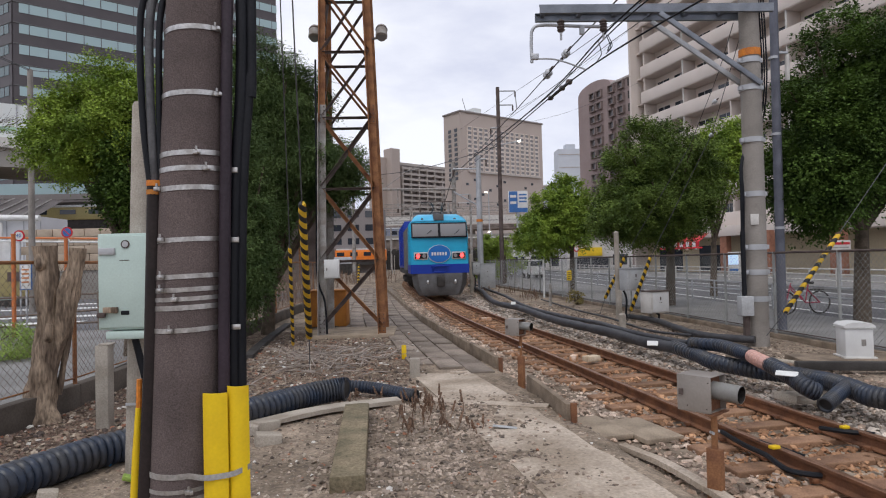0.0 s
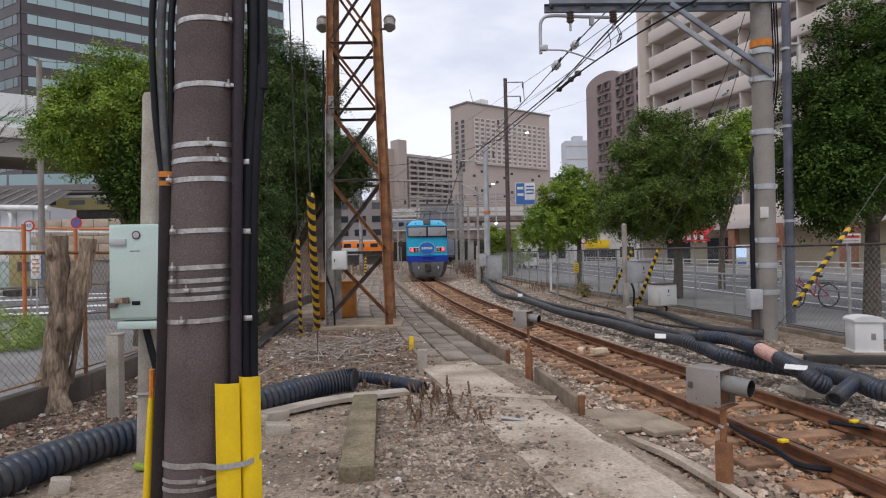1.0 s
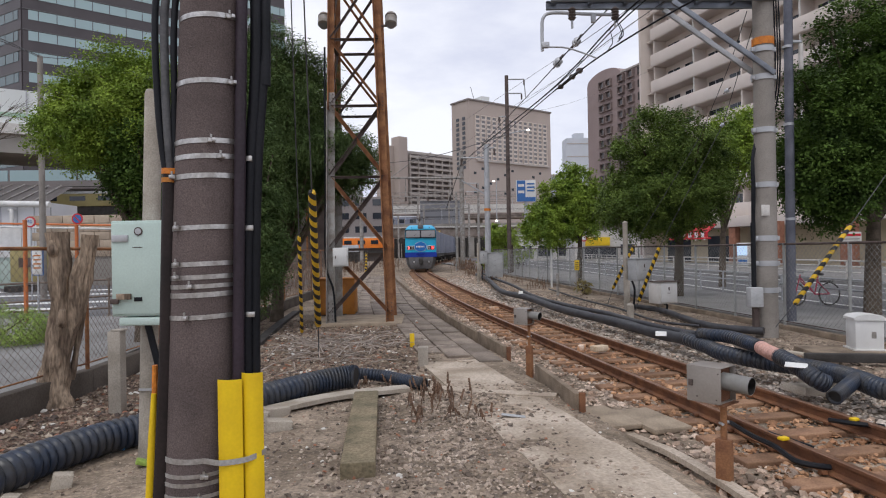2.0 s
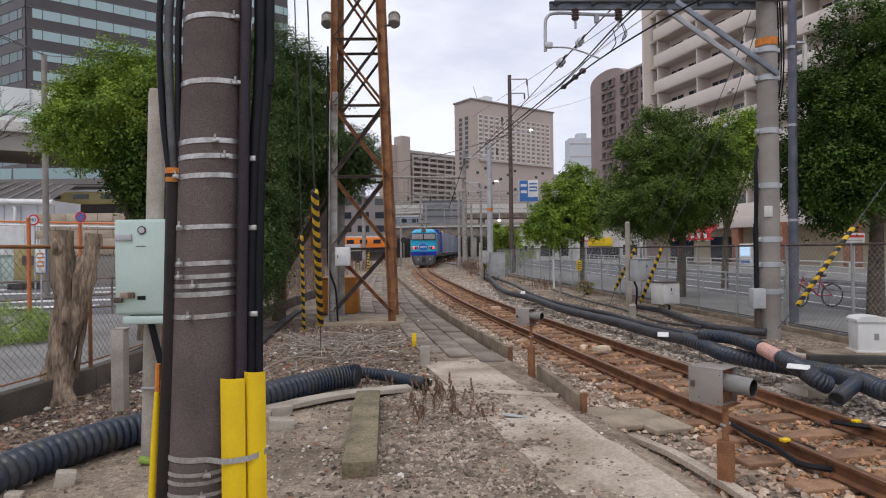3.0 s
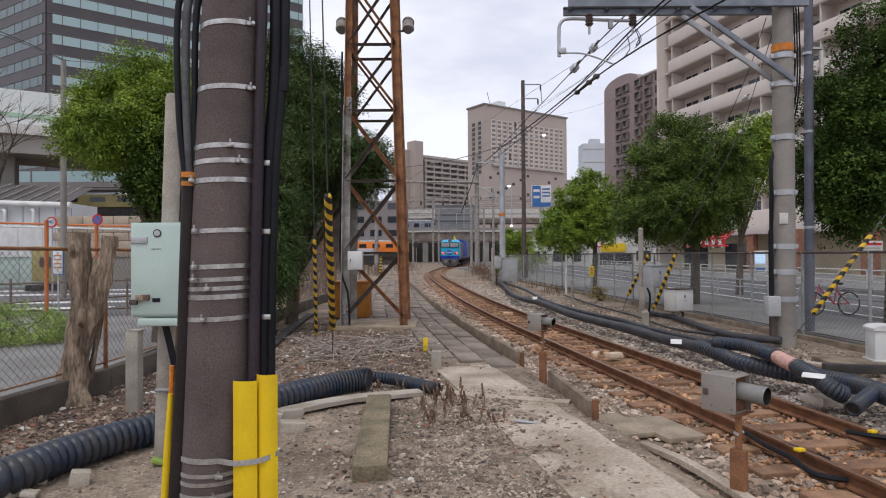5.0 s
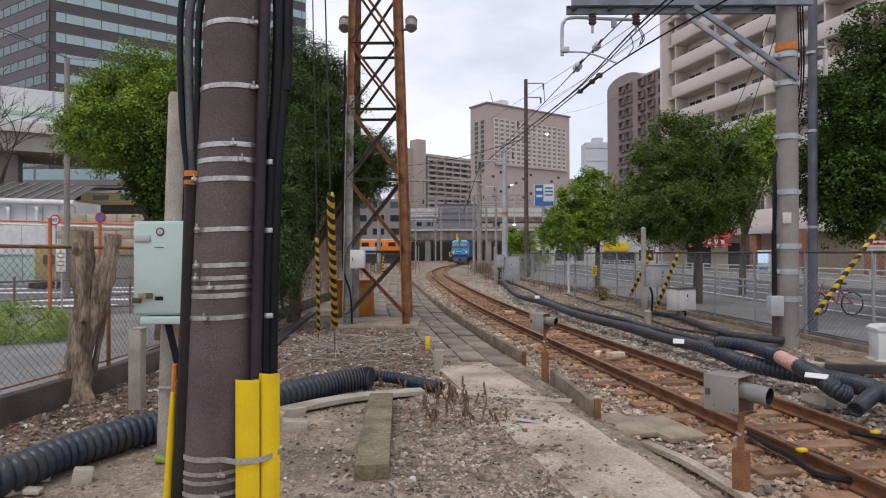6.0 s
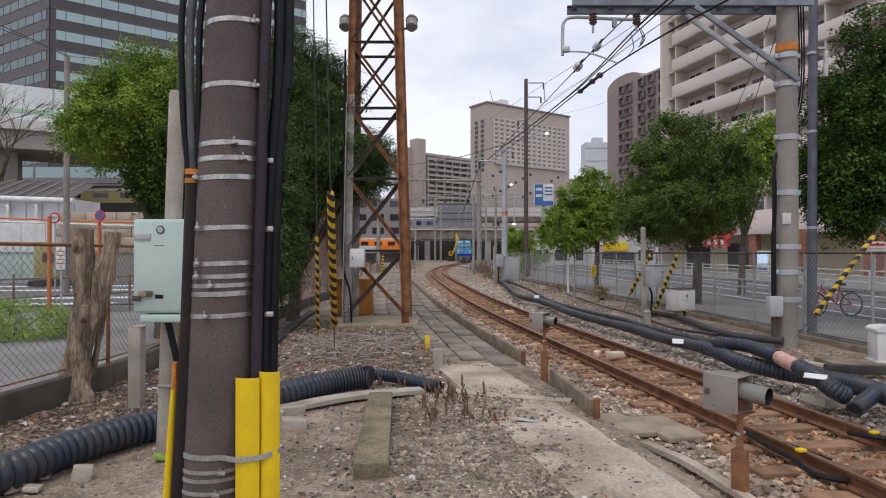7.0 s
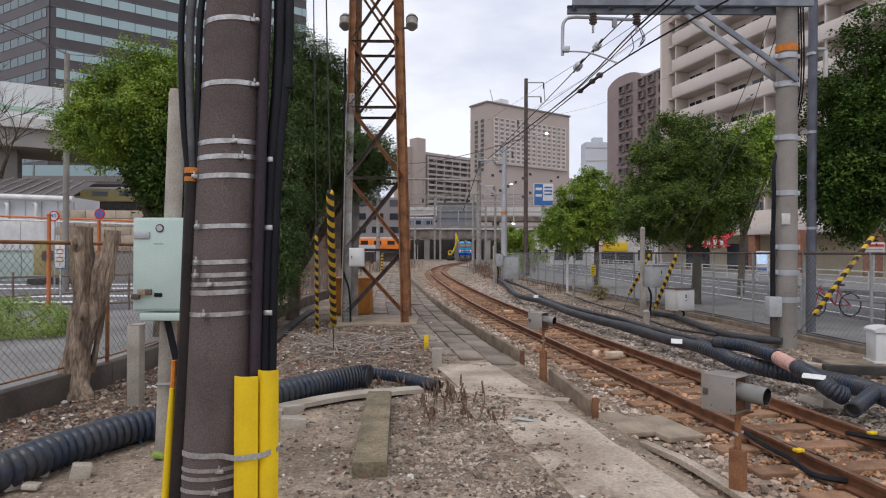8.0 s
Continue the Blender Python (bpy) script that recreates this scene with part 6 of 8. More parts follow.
wire("service_wire", [(25.122, 68.600, 28.037), (14.367, 57.000, 18.820), (6.259, 46.000, 12.268)], 0.012, "thin dark wire across the line", 30, M_CABLE)
wire("service_wire", [(24.964, 68.000, 21.287), (14.115, 56.000, 15.300), (6.217, 46.000, 11.722)], 0.010, "thin dark wire across the line", 30, M_CABLE)
wire("service_wire", [(-15.416, 20.000, 9.667), (-16.307, 24.000, 10.310), (-17.030, 28.000, 10.800)], 0.018, "thin grey wire to the street pole", 20, M_CABLE)
wire("service_wire", [(-15.416, 20.000, 9.485), (-16.307, 24.000, 10.223), (-17.030, 28.000, 10.749)], 0.014, "thin grey wire to the street pole", 20, M_CABLE)
wire("service_wire", [(-17.030, 28.000, 10.825), (-17.370, 30.000, 11.329), (-17.680, 40.000, 14.197)], 0.016, "thin grey wire to the street pole", 20, M_CABLE)


def line_insulator(p, r, label):
    root = thing("line_insulator", p[0], p[1], p[2], 0, label, "insulator", "insulators on the wires")
    bm = bmesh.new()
    d = Vector((0.35, -0.85, 0.45)).normalized()
    tube(bm, [d * t for t in (-r * 1.2, -r * 0.8, -r * 0.4, 0, r * 0.4, r * 0.8, r * 1.2)], [r * 0.3, r * 0.85, r, r * 0.72, r, r * 0.85, r * 0.3], 16)
    part("body", bm, M_GALV, root)
    tb("fitting", [d * r * 1.2, d * r * 2.4], r * 0.3, M_DARKSTEEL, root, 8)
    tb("fitting", [-d * r * 1.2, -d * r * 2.0], r * 0.22, M_DARKSTEEL, root, 8)


line_insulator((4.188, 16.800, 7.465), 0.11, "grey bell-shaped insulator on a wire")
line_insulator((4.060, 18.600, 7.455), 0.13, "grey bell-shaped insulator on a wire")


def section_splice():
    root = thing("wire_splice", 3.60, 14.2, 5.93, 0, "dark twin-bar splice fitting on the overhead wire", "splice")
    d = Vector((0.07, 2.3, 0.24))
    for q in (-0.06, 0.06):
        tb("bar", smooth_path([Vector((0, 0, 0)), d * 0.2 + Vector((q, 0, q * 0.6)), d * 0.8 + Vector((q, 0, q * 0.6)), d], 10), 0.028, M_UNDER_AND_SHADE, root, 8)
    for t in (0.0, 0.35, 1.0):
        p = d * t
        bx("clamp", p, (0.13, 0.16, 0.1), M_DARKSTEEL, root, 0.02)


section_splice()


def guy(label, foot, low, top, far, r, sleeve=True):
    root = thing("guy_wire", foot[0], foot[1], foot[2], 0, label, "guy wire", "guy wires")
    o = Vector(foot)
    pts = [Vector(q) - o for q in (foot, low, top, far)]
    tb("wire", [pts[0] - Vector((0, 0, 0.1)), pts[1], pts[2], pts[3]], 0.009, M_CABLE, root, 6)
    if sleeve:
        d = pts[2] - pts[1]
        bm = bmesh.new()
        L = d.length
        tube(bm, [(0, 0, 0), (0, 0, 0.03), (0, 0, L * 0.5), (0, 0, L - 0.03), (0, 0, L)], [r * 0.6, r, r, r, r * 0.8], 14)
        ob = part("sleeve", bm, M_HAZARD, root, "black and yellow striped guard sleeve")
        ob.matrix_local = Matrix.Translation(pts[1]) @ d.to_track_quat("Z", "Y").to_matrix().to_4x4()


guy("guy wire with a striped sleeve by the tower", (-1.910, 10.891, 0.000), (-1.841, 10.500, 0.613), (-1.572, 8.650, 2.695), (-1.284, 6.600, 6.057), 0.055)
guy("guy wire with a narrow striped sleeve by the tower", (-2.621, 12.986, 0.000), (-2.583, 12.800, 0.213), (-2.362, 11.600, 2.147), (-1.801, 8.500, 6.492), 0.034)
guy("guy wire with a striped sleeve at the mast's foot", (6.987, 12.300, 0.277), (7.320, 12.200, 0.636), (8.501, 12.200, 2.207), (10.874, 12.200, 5.393), 0.048)
guy("guy wire with a striped sleeve by the cabinets", (6.117, 18.200, -0.012), (6.181, 18.000, 0.255), (6.595, 17.400, 1.818), (7.900, 16.200, 5.046), 0.05)
guy("guy wire with a striped sleeve by the cabinets", (5.991, 20.500, 0.034), (6.088, 20.200, 0.485), (6.605, 19.600, 1.868), (8.071, 18.000, 5.023), 0.05)
wire("guy_upper", [(7.900, 16.200, 5.046), (7.787, 15.200, 5.987), (7.135, 13.000, 6.813)], 0.009, "upper guy wire to the mast", 10, M_CABLE)
wire("guy_upper", [(8.071, 18.000, 5.023), (7.729, 15.500, 6.351), (6.898, 13.000, 6.813)], 0.009, "upper guy wire to the mast", 10, M_CABLE)
for p in ((7.885, 16.200, 5.031), (7.722, 15.600, 5.782)):
    line_insulator(p, 0.055, "small white guy insulator")


# ---- hoses beside the track ----
def duct(name, pts, r, label, material=None, flat=0.0):
    bm = bmesh.new()
    path = smooth_path(pts, 160)
    tube(bm, path, [r * (1 + 0.12 * noise.noise(p * 1.5) + 0.06 * noise.noise(p * 5) + (0.03 if i % 7 == 0 else 0)) for i, p in enumerate(path)], 18)
    return tagged(link(name, bm, material or M_DUCT), label, "hose", "ducts beside the track")


M_DUCT = mat("charcoal_duct_sleeve", (0.060, 0.060, 0.066), (0.035, 0.035, 0.04), 3, 0.55, bump=0.35, fine=25)
duct("wrapped_duct", [(3.400, 42.307, 0.150), (3.431, 34.472, 0.150), (2.992, 25.007, 0.160), (3.479, 21.645, 0.150), (3.659, 17.729, 0.150), (3.943, 15.643, 0.150), (4.263, 13.892, 0.150), (4.429, 12.247, 0.150), (4.642, 11.148, 0.160), (4.697, 10.759, 0.160)], 0.105, "long charcoal wrapped duct lying beside the track")
duct("wrapped_duct", [(3.995, 46.538, 0.150), (3.839, 34.745, 0.200), (3.846, 27.888, 0.220), (3.775, 21.642, 0.170), (4.135, 17.688, 0.170), (4.456, 15.442, 0.200), (4.596, 13.383, 0.200), (4.841, 11.887, 0.200), (5.154, 11.153, 0.200)], 0.06, "second charcoal duct resting against the first")
hose("corrugated_duct", [(4.678, 11.284, 0.16), (4.66, 10.28, 0.16), (4.63, 9.7, 0.15), (4.85, 8.9, 0.15), (5.14, 8.4, 0.15), (5.27, 7.9, 0.16), (5.24, 7.4, 0.17), (5.2, 6.9, 0.17), (5.6, 6.3, 0.17), (6.5, 5.4, 0.17)], 0.125, "thick black corrugated duct beside the track")
hose("corrugated_duct", [(4.675, 10.534, 0.330), (4.804, 9.815, 0.380), (4.733, 9.125, 0.400), (4.746, 8.748, 0.380)], 0.105, "black corrugated duct curving over another")
hose("pink_duct", [(4.755, 8.796, 0.380), (4.687, 8.441, 0.370), (4.678, 8.105, 0.340)], 0.098, "short pink corrugated coupling in a black duct", None, M_PINK)
hose("corrugated_duct", [(4.671, 8.131, 0.350), (4.627, 7.665, 0.310), (4.597, 7.285, 0.240), (4.712, 7.257, 0.180)], 0.11, "black corrugated duct with a white label", None, None, 0.045)
hose("corrugated_duct", [(5.22, 7.42, 0.2), (4.98, 7.2, 0.19), (4.75, 7.02, 0.15), (4.56, 6.88, 0.11)], 0.088, "short black corrugated branch with an open end", None, None, 0.045)
duct("thin_duct", [(6.127, 18.847, 0.060), (6.532, 17.193, 0.060), (6.249, 14.683, 0.080), (6.149, 13.307, 0.100), (6.516, 12.607, 0.100), (6.785, 12.363, 0.100)], 0.075, "thin black duct along the bank")
duct("thin_cable", [(5.400, 27.375, 0.050), (5.430, 21.543, 0.040), (5.631, 18.351, 0.040), (5.567, 15.015, 0.040), (6.075, 13.688, 0.050)], 0.03, "thin black cable lying on the bank")


def label_on(x, y, z, w, h, rz, tilt):
    ob = slab("duct_label", x, y, z, (w, h, 0.012), rz, M_LABEL, "small white paper label stuck on a duct", "label", 0)
    ob.matrix_world = pose(x, y, z, tilt, 0, rz)


p = (4.147, 11.022, 0.310)
label_on(p[0], p[1] - 0.07, p[2] - 0.02, 0.19, 0.10, -22, 48)
p = (4.478, 7.475, 0.430)
label_on(p[0], p[1] - 0.02, p[2] - 0.065, 0.25, 0.09, -42, 30)
p = (3.321, 22.042, 0.300)
label_on(p[0], p[1] - 0.1, p[2], 0.16, 0.12, -10, 50)


# ---- obstacle detectors beside the rail ----
def detector(x, y, zbox, s, label, rz):
    root = thing("obstacle_detector", x, y, land(x, y) - 0.02, rz, label, "detector", "detectors beside the rail")
    bm = bmesh.new()
    box(bm, (0, 0, zbox * 0.31), (0.16 * s, 0.1 * s, zbox * 0.62), 0.006)
    part("lower_post", bm, M_RUSTSTEEL, root, "rusty steel post")
    tb("upper_post", [(0, 0, zbox * 0.5), (0, 0, zbox)], 0.035 * s, M_RUSTSTEEL, root, 12)
    bx("collar", (0, 0, zbox + 0.005), (0.13 * s, 0.12 * s, 0.02), M_RUST, root)
    h, w, front, back = 0.39 * s, 0.34 * s, 0.06 * s, -0.33 * s
    z0, t = zbox + 0.02, 0.006
    bm = bmesh.new()
    box(bm, ((front + back) / 2, 0, z0 + h), (front - back, w, t), 0.002)
    box(bm, ((front + back) / 2 - 0.01, 0, z0), (front - back - 0.02, w - 0.01, t))
    for q in (-1, 1):
        box(bm, ((front + back) / 2, q * (w - t) / 2, z0 + h / 2), (front - back, t, h - t), 0.002)
    box(bm, (back + t / 2, 0, z0 + h / 2), (t, w - 2 * t, h - t))
    body = part("housing", bm, M_SIGNALBOX, root, "grey-brown metal housing, open at the front")
    bx("rusty_well", (front - 0.07 * s, 0, z0 + h / 2), (0.01, w - 2 * t - 0.002, h - t - 0.004), M_RUST, body)
    bx("sill", (front - 0.02 * s, 0, z0 - 0.008), (0.1 * s, w + 0.01, 0.01), M_RUST, body)
    bx("catch", (back + 0.05 * s, -w / 2 - 0.006, z0 + h * 0.52), (0.05 * s, 0.012, 0.07 * s), M_DARKSTEEL, body, 0.003)
    for dx, dz in ((0.12, 0.15), (0.36, 0.85), (0.34, 0.12)):
        tb("screw", [(back + dx * s, -w / 2, z0 + h * dz), (back + dx * s, -w / 2 - 0.005, z0 + h * dz)], 0.006, M_DARKSTEEL, body, 8)
    r, zc = 0.096 * s, z0 + h * 0.6
    # a second, dark tube is added within the hood to paint its shade
    for name, rr, m, lab in (("hood", r, M_HOODGREY, "pale grey tubular hood"), ("hood_lining", r - 0.005, M_UNDER_AND_SHADE, "inside of the hood, its shade painted dark")):
        bm = bmesh.new()
        tube(bm, [(front - 0.065 * s, 0, zc), (front + 0.25 * s, 0, zc - 0.012)], rr, 28, False)
        bmesh.ops.solidify(bm, geom=bm.faces, thickness=0.003)
        part(name, bm, m, body, lab)
    tb("lens", [(front - 0.02 * s, 0, zc), (front - 0.01 * s, 0, zc)], r * 0.9, M_BLACK, body, 20)
    for q in (-1, 1):
        tb("clamp_bolt", [(-0.02, q * 0.035 * s, zbox * 0.8), (0.02, q * 0.07 * s, zbox * 0.8)], 0.012, M_GALV, root, 8)
    return root


detector(2.393, 5.0, 0.745, 0.74, "grey metal detector box with a tube hood on a rusty post", -52)
detector(1.537, 9.4, 0.79, 0.62, "grey metal detector box with a tube hood on a rusty post", -40)


# ---- cabinets on the bank ----
def cabinet(x, y, z0, w, h, d, material, label, post=None, rz=0.0, panel=None):
    root = thing("equipment_cabinet", x, y, 0, rz, label, "cabinet", "cabinets on the bank")
    body = bx("body", (0, 0, z0 + h / 2), (w, d, h), material, root, 0.012)
    bx("door", (w * 0.02, -d / 2 - 0.008, z0 + h / 2), (w * 0.86, 0.02, h * 0.88), panel or material, body, 0.004)
    bx("handle", (0.0, -d / 2 - 0.025, z0 + h * 0.68), (0.03, 0.02, 0.09), M_DARKSTEEL, body, 0.004)
    bx("text_bar", (0.0, -d / 2 - 0.02, z0 + h * 0.48), (0.09, 0.004, 0.012), M_DARKSTEEL, body)
    bx("rain_edge", (0, -0.01, z0 + h + 0.01), (w + 0.04, d + 0.06, 0.025), M_DARKSTEEL if panel else material, body, 0.004)
    if post:
        bx("post", (post[0], 0.05, z0 / 2 - 0.05), (0.12, 0.12, z0 + 0.1), M_CONC, root, 0.01)
        tb("cable", smooth_path([(post[0] + 0.06, -0.1, z0), (post[0] + 0.14, -0.12, z0 * 0.7), (post[0] + 0.1, -0.1, 0.0)], 10), 0.03, M_BLACK, root, 8)
    return root


cabinet(6.299, 18.2, 0.853, 0.559, 0.641, 0.4, M_GREYBOX, "grey metal equipment cabinet on a concrete post", (-0.42, 0), 18)
cabinet(6.674, 17.4, 0.245, 0.636, 0.604, 0.45, M_OFFWHITE, "off-white equipment cabinet with a dark-edged door", (-0.1, 0), 20, M_WHITE)
cabinet(4.130, 38, 0.15, 0.972, 1.492, 0.6, M_GREYBOX, "grey steel relay cabinet on a plinth", (0, 0), 4)
cabinet(3.434, 37.6, 1.0, 0.416, 0.763, 0.4, M_GREYBOX, "small grey box fixed beside the relay cabinet", (-0.2, 0), 4)


def bank_posts():
    for x0, y0, r, h, m, lab in ((6.013, 18.6, 0.075, 2.580, M_CONC, "pale concrete post behind a cabinet"), (6.055, 30.0, 0.05, 2.042, M_WHITE, "slim white marker post"), (2.992, 36, 0.07, 2.2, M_CONC, "grey post by the relay cabinet"), (6.316, 26, 0.05, 1.35, M_GREYSTEEL, "thin grey post with a yellow plate"), (5.297, 25, 0.06, 0.8, M_GREYSTEEL, "short grey steel post by the bank"), (5.209, 15.8, 0.09, 0.35, M_CONC, "low weathered concrete stub post")):
        root = thing("marker_post", x0, y0, 0, 0, lab, "post")
        tb("shaft", [(0, 0, -0.1), (0, 0, h)], r, m, root, 14)
        tb("cap", [(0, 0, h), (0, 0, h + 0.05)], [r * 1.1, r * 0.5], m, root, 14)
        if "yellow" in lab:
            bx("plate", (0, -0.06, 1.12), (0.2, 0.02, 0.42), M_SHOPYELLOW, root, 0.004, "yellow warning plate")
            for i in range(4):
                bx("text_bar", (0, -0.072, 1.0 + i * 0.08), (0.13, 0.004, 0.03), M_DARKSTEEL, root)


bank_posts()


def white_case():
    Y = 10.25
    root = thing("white_case", 7.339, Y, 0.06, -14, "white plastic equipment case with a rounded lid", "case")
    bx("body", (0, 0, 0.26), (0.43, 0.40, 0.50), M_WHITE, root, 0.025)
    bm = bmesh.new()
    prof = [(-0.235, 0.50), (-0.235, 0.54), (-0.18, 0.58), (0, 0.60), (0.18, 0.58), (0.235, 0.54), (0.235, 0.50)]
    a = [bm.verts.new((px, -0.225, pz)) for px, pz in prof]
    b = [bm.verts.new((px, 0.225, pz)) for px, pz in prof]
    for i in range(len(prof)):
        j = (i + 1) % len(prof)
        bm.faces.new((a[i], a[j], b[j], b[i]))
    bm.faces.new(a[::-1]), bm.faces.new(b)
    part("lid", bm, M_WHITE, root)
    bx("foot_plate", (0, 0, 0.0), (0.5, 0.46, 0.05), M_OFFWHITE, root, 0.008)
    bx("smudge", (0.06, -0.202, 0.26), (0.07, 0.006, 0.11), M_GREYSTEEL, root, 0.002, "dark worn patch")


white_case()
slab("concrete_plinth", 7.296, 10.1, 0.0, (1.9, 1.1, 0.12), -10, M_KERB, "low concrete plinth under the white case", "plinth")
bm = bmesh.new()
box(bm, (0, 0, 0), (1.5, 0.14, 0.13), 0.01)
ob = link("iron_channel", bm, M_UNDER_AND_SHADE)
ob.matrix_world = pose(6.591, 9.35, 0.08, 0, 0, -12)
tagged(ob, "dark rusted iron channel lying by the plinth", "channel")

for u, v, s, rz, lab in ((1466, 712, (0.5, 0.34, 0.1), 15, "flat pale broken concrete piece"), (1490, 698, (0.34, 0.28, 0.16), 40, "pale broken concrete lump"), (1465, 690, (0.16, 0.2, 0.2), 20, "pale broken concrete lump"), (1400, 640, (1.2, 0.18, 0.06), -32, "concrete edge strip beside the rail")):
    y = 1095 * 1.85 / (v - 448)
    slab("broken_concrete", (u - 784) * y / 1095, y, 0.02, s, rz, M_CONC_LIGHT, lab, "rubble", 5)
for u, v, s, rz in ((512, 735, (0.34, 0.2, 0.14), 60), (520, 757, (0.26, 0.18, 0.13), 20), (488, 742, (0.2, 0.15, 0.16), 0), (75, 848, (0.13, 0.08, 0.07), 30), (148, 846, (0.15, 0.12, 0.13), 25), (25, 868, (0.22, 0.15, 0.08), 70), (60, 872, (0.12, 0.1, 0.04), 10)):
    y = 1095 * 1.85 / (v - 448)
    slab("broken_stone", (u - 784) * y / 1095, y, 0.04, s, rz, M_CONC_LIGHT, "pale broken concrete lump on the earth", "rubble", 8)


def trackside_bits():
    p = beside(11.3, 0.0)
    slab("brick", p.x + 0.05, p.y, 0.0, (0.3, 0.17, 0.1), 25, M_CREAMBRICK, "pale chipped brick lying between the rails", "brick")
    slab("brick", p.x - 0.24, p.y + 0.12, 0.0, (0.2, 0.12, 0.1), 60, M_BRICK, "orange chipped brick lying between the rails", "brick")
    slab("brick", beside(19.5, 0.1).x, 19.5, 0.0, (0.3, 0.2, 0.08), 10, M_BRICK, "orange chipped brick lying between the rails", "brick")
    slab("flat_scrap", -0.627, 5.18, 0.03, (0.16, 0.12, 0.012), 30, M_GREYBOX, "small grey metal scrap on the earth", "scrap", 6)
    slab("flat_scrap", 0.920, 6.75, 0.03, (0.26, 0.07, 0.012), -8, M_GREYBOX, "small grey metal scrap on the earth", "scrap", 6)
    slab("flat_scrap", -2.371, 11.0, 0.06, (0.1, 0.16, 0.02), 20, M_LABEL, "small pale scrap on the earth", "scrap", 30)
    root = thing("yellow_marker", -0.304, 11.9, 0, 0, "small yellow plastic marker in the ground", "marker")
    bx("blade", (0, 0, 0.13), (0.09, 0.03, 0.27), M_YELLOW, root, 0.008)
    root = thing("concrete_marker", -0.082, 10.0, 0, 0, "short concrete marker stone", "marker")
    bx("block", (0, 0, 0.14), (0.16, 0.15, 0.32), M_CONC, root, 0.015)
    slab("yellow_tag", -1.168, 8.55, 0.05, (0.07, 0.08, 0.02), 20, M_YELLOW, "small yellow tag at the hose", "tag", 20)
    slab("blue_scrap", -3.047, 5.95, 0.06, (0.34, 0.14, 0.02), 20, M_TARP, "strip of blue plastic sheet under the hose", "sheet", 15)
    slab("green_scrap", -2.506, 5.5, 0.04, (0.1, 0.1, 0.04), 20, M_GRASS, "light green plastic scrap", "scrap", 20)
    # black cables across the near rail
    wire("rail_cable", [(3.128, 6.390, 0.000), (3.082, 5.859, 0.020), (3.097, 5.505, 0.030), (3.112, 5.194, 0.000), (3.348, 5.121, -0.030)], 0.024, "black cable lying beside the rail", 20)
    wire("rail_cable", [(3.302, 6.563, -0.020), (3.248, 5.967, 0.030), (3.340, 5.662, 0.030), (3.458, 5.520, 0.000)], 0.02, "black cable lying beside the rail", 20)
    wire("rail_cable", [(4.179, 6.390, 0.000), (4.247, 6.151, 0.030), (4.498, 6.036, 0.020)], 0.026, "black cable lying beside the rail", 20)
    for u, v in ((1416, 802), (1545, 770)):
        y = 1095 * 1.82 / (v - 448)
        slab("yellow_tag", (u - 784) * y / 1095, y, 0.06, (0.09, 0.06, 0.03), 20, M_YELLOW, "yellow tape on a black cable", "tag")


trackside_bits()


def skip_box():
    root = thing("ochre_bin", -2.774, 18.3, 0, 0, "ochre painted steel bin behind the tower", "bin")
    bx("body", (0.14, 0, 0.55), (1.08, 0.8, 1.0), M_OCHRE, root, 0.03)
    bx("lid", (0.14, 0, 1.07), (1.12, 0.86, 0.06), M_OCHRE, root, 0.02)
    for x in (-0.4, 0.4):
        bx("skid", (x, 0, 0.02), (0.1, 0.8, 0.1), M_DARKSTEEL, root)


skip_box()


def post_beyond_tower():
    guy("striped guard post beyond the tower", (-3.918, 39.721, 0.000), (-3.945, 40.000, 0.316), (-3.872, 40.000, 1.777), (-3.799, 40.000, 1.923), 0.07)


post_beyond_tower()


# ---- masts and poles along the line ----
def line_mast(x, y, h, r, material, label, arms):
    root = thing("line_pole", x, y, 0, 0, label, "pole", "poles along the line")
    tb("shaft", [(0, 0, -0.2), (0, 0, h)], [r, r * 0.8], material, root, 16)
    for z, l, dx in arms:
        tb("arm", [(0, -0.05, z), (dx * l, -0.05, z)], 0.05, M_GALV, root, 6)
        tb("insulator", [(dx * l, -0.05, z - 0.05), (dx * l, -0.05, z - 0.45)], 0.06, M_DARKSTEEL, root, 8)
    return root


m1 = line_mast(3.882, 39.0, 8.475, 0.2, M_GALV, "silver overhead line mast with an orange band", ((7.655, 1.6, -1), (8.261, 0.5, 1)))
tb("orange_band", [(0, 0, 4.343 - 0.05), (0, 0, 4.343 + 0.1)], 0.21, M_ORANGE, m1, 16, "orange marker tape")
tb("knee_brace", [(-1.6, 0, 6.231), (-0.1, 0, 5.340)], 0.05, M_GALV, m1, 6)
m2 = line_mast(6.175, 46.0, 14.789, 0.17, M_DARKSTEEL, "tall dark wooden utility pole", ((14.495, 1.3, 1), (13.445, 1.1, 1), (11.722, 0.6, -1)))
tb("drop_bracket", [(1.3, -0.05, 14.495), (1.4, -0.05, 13.108)], 0.04, M_GALV, m2, 6)
tb("street_lamp_arm", [(0.1, 0, 10.462), (1.4, -0.2, 10.672)], 0.04, M_GALV, m2, 6)
bx("street_lamp_head", (1.5, -0.2, 10.672), (0.22, 0.2, 0.1), M_WHITE_LAMP, m2, 0.03, "lit street lamp head")
m3 = line_mast(3.624, 62.0, 11.8, 0.26, M_GREYSTEEL, "grey overhead line mast", ((8.531, 1.5, 1),))
tb("cross_beam", [(-7.1, -0.3, 9.15), (0.2, -0.3, 9.05)], 0.13, M_GREYSTEEL, m3, 6)
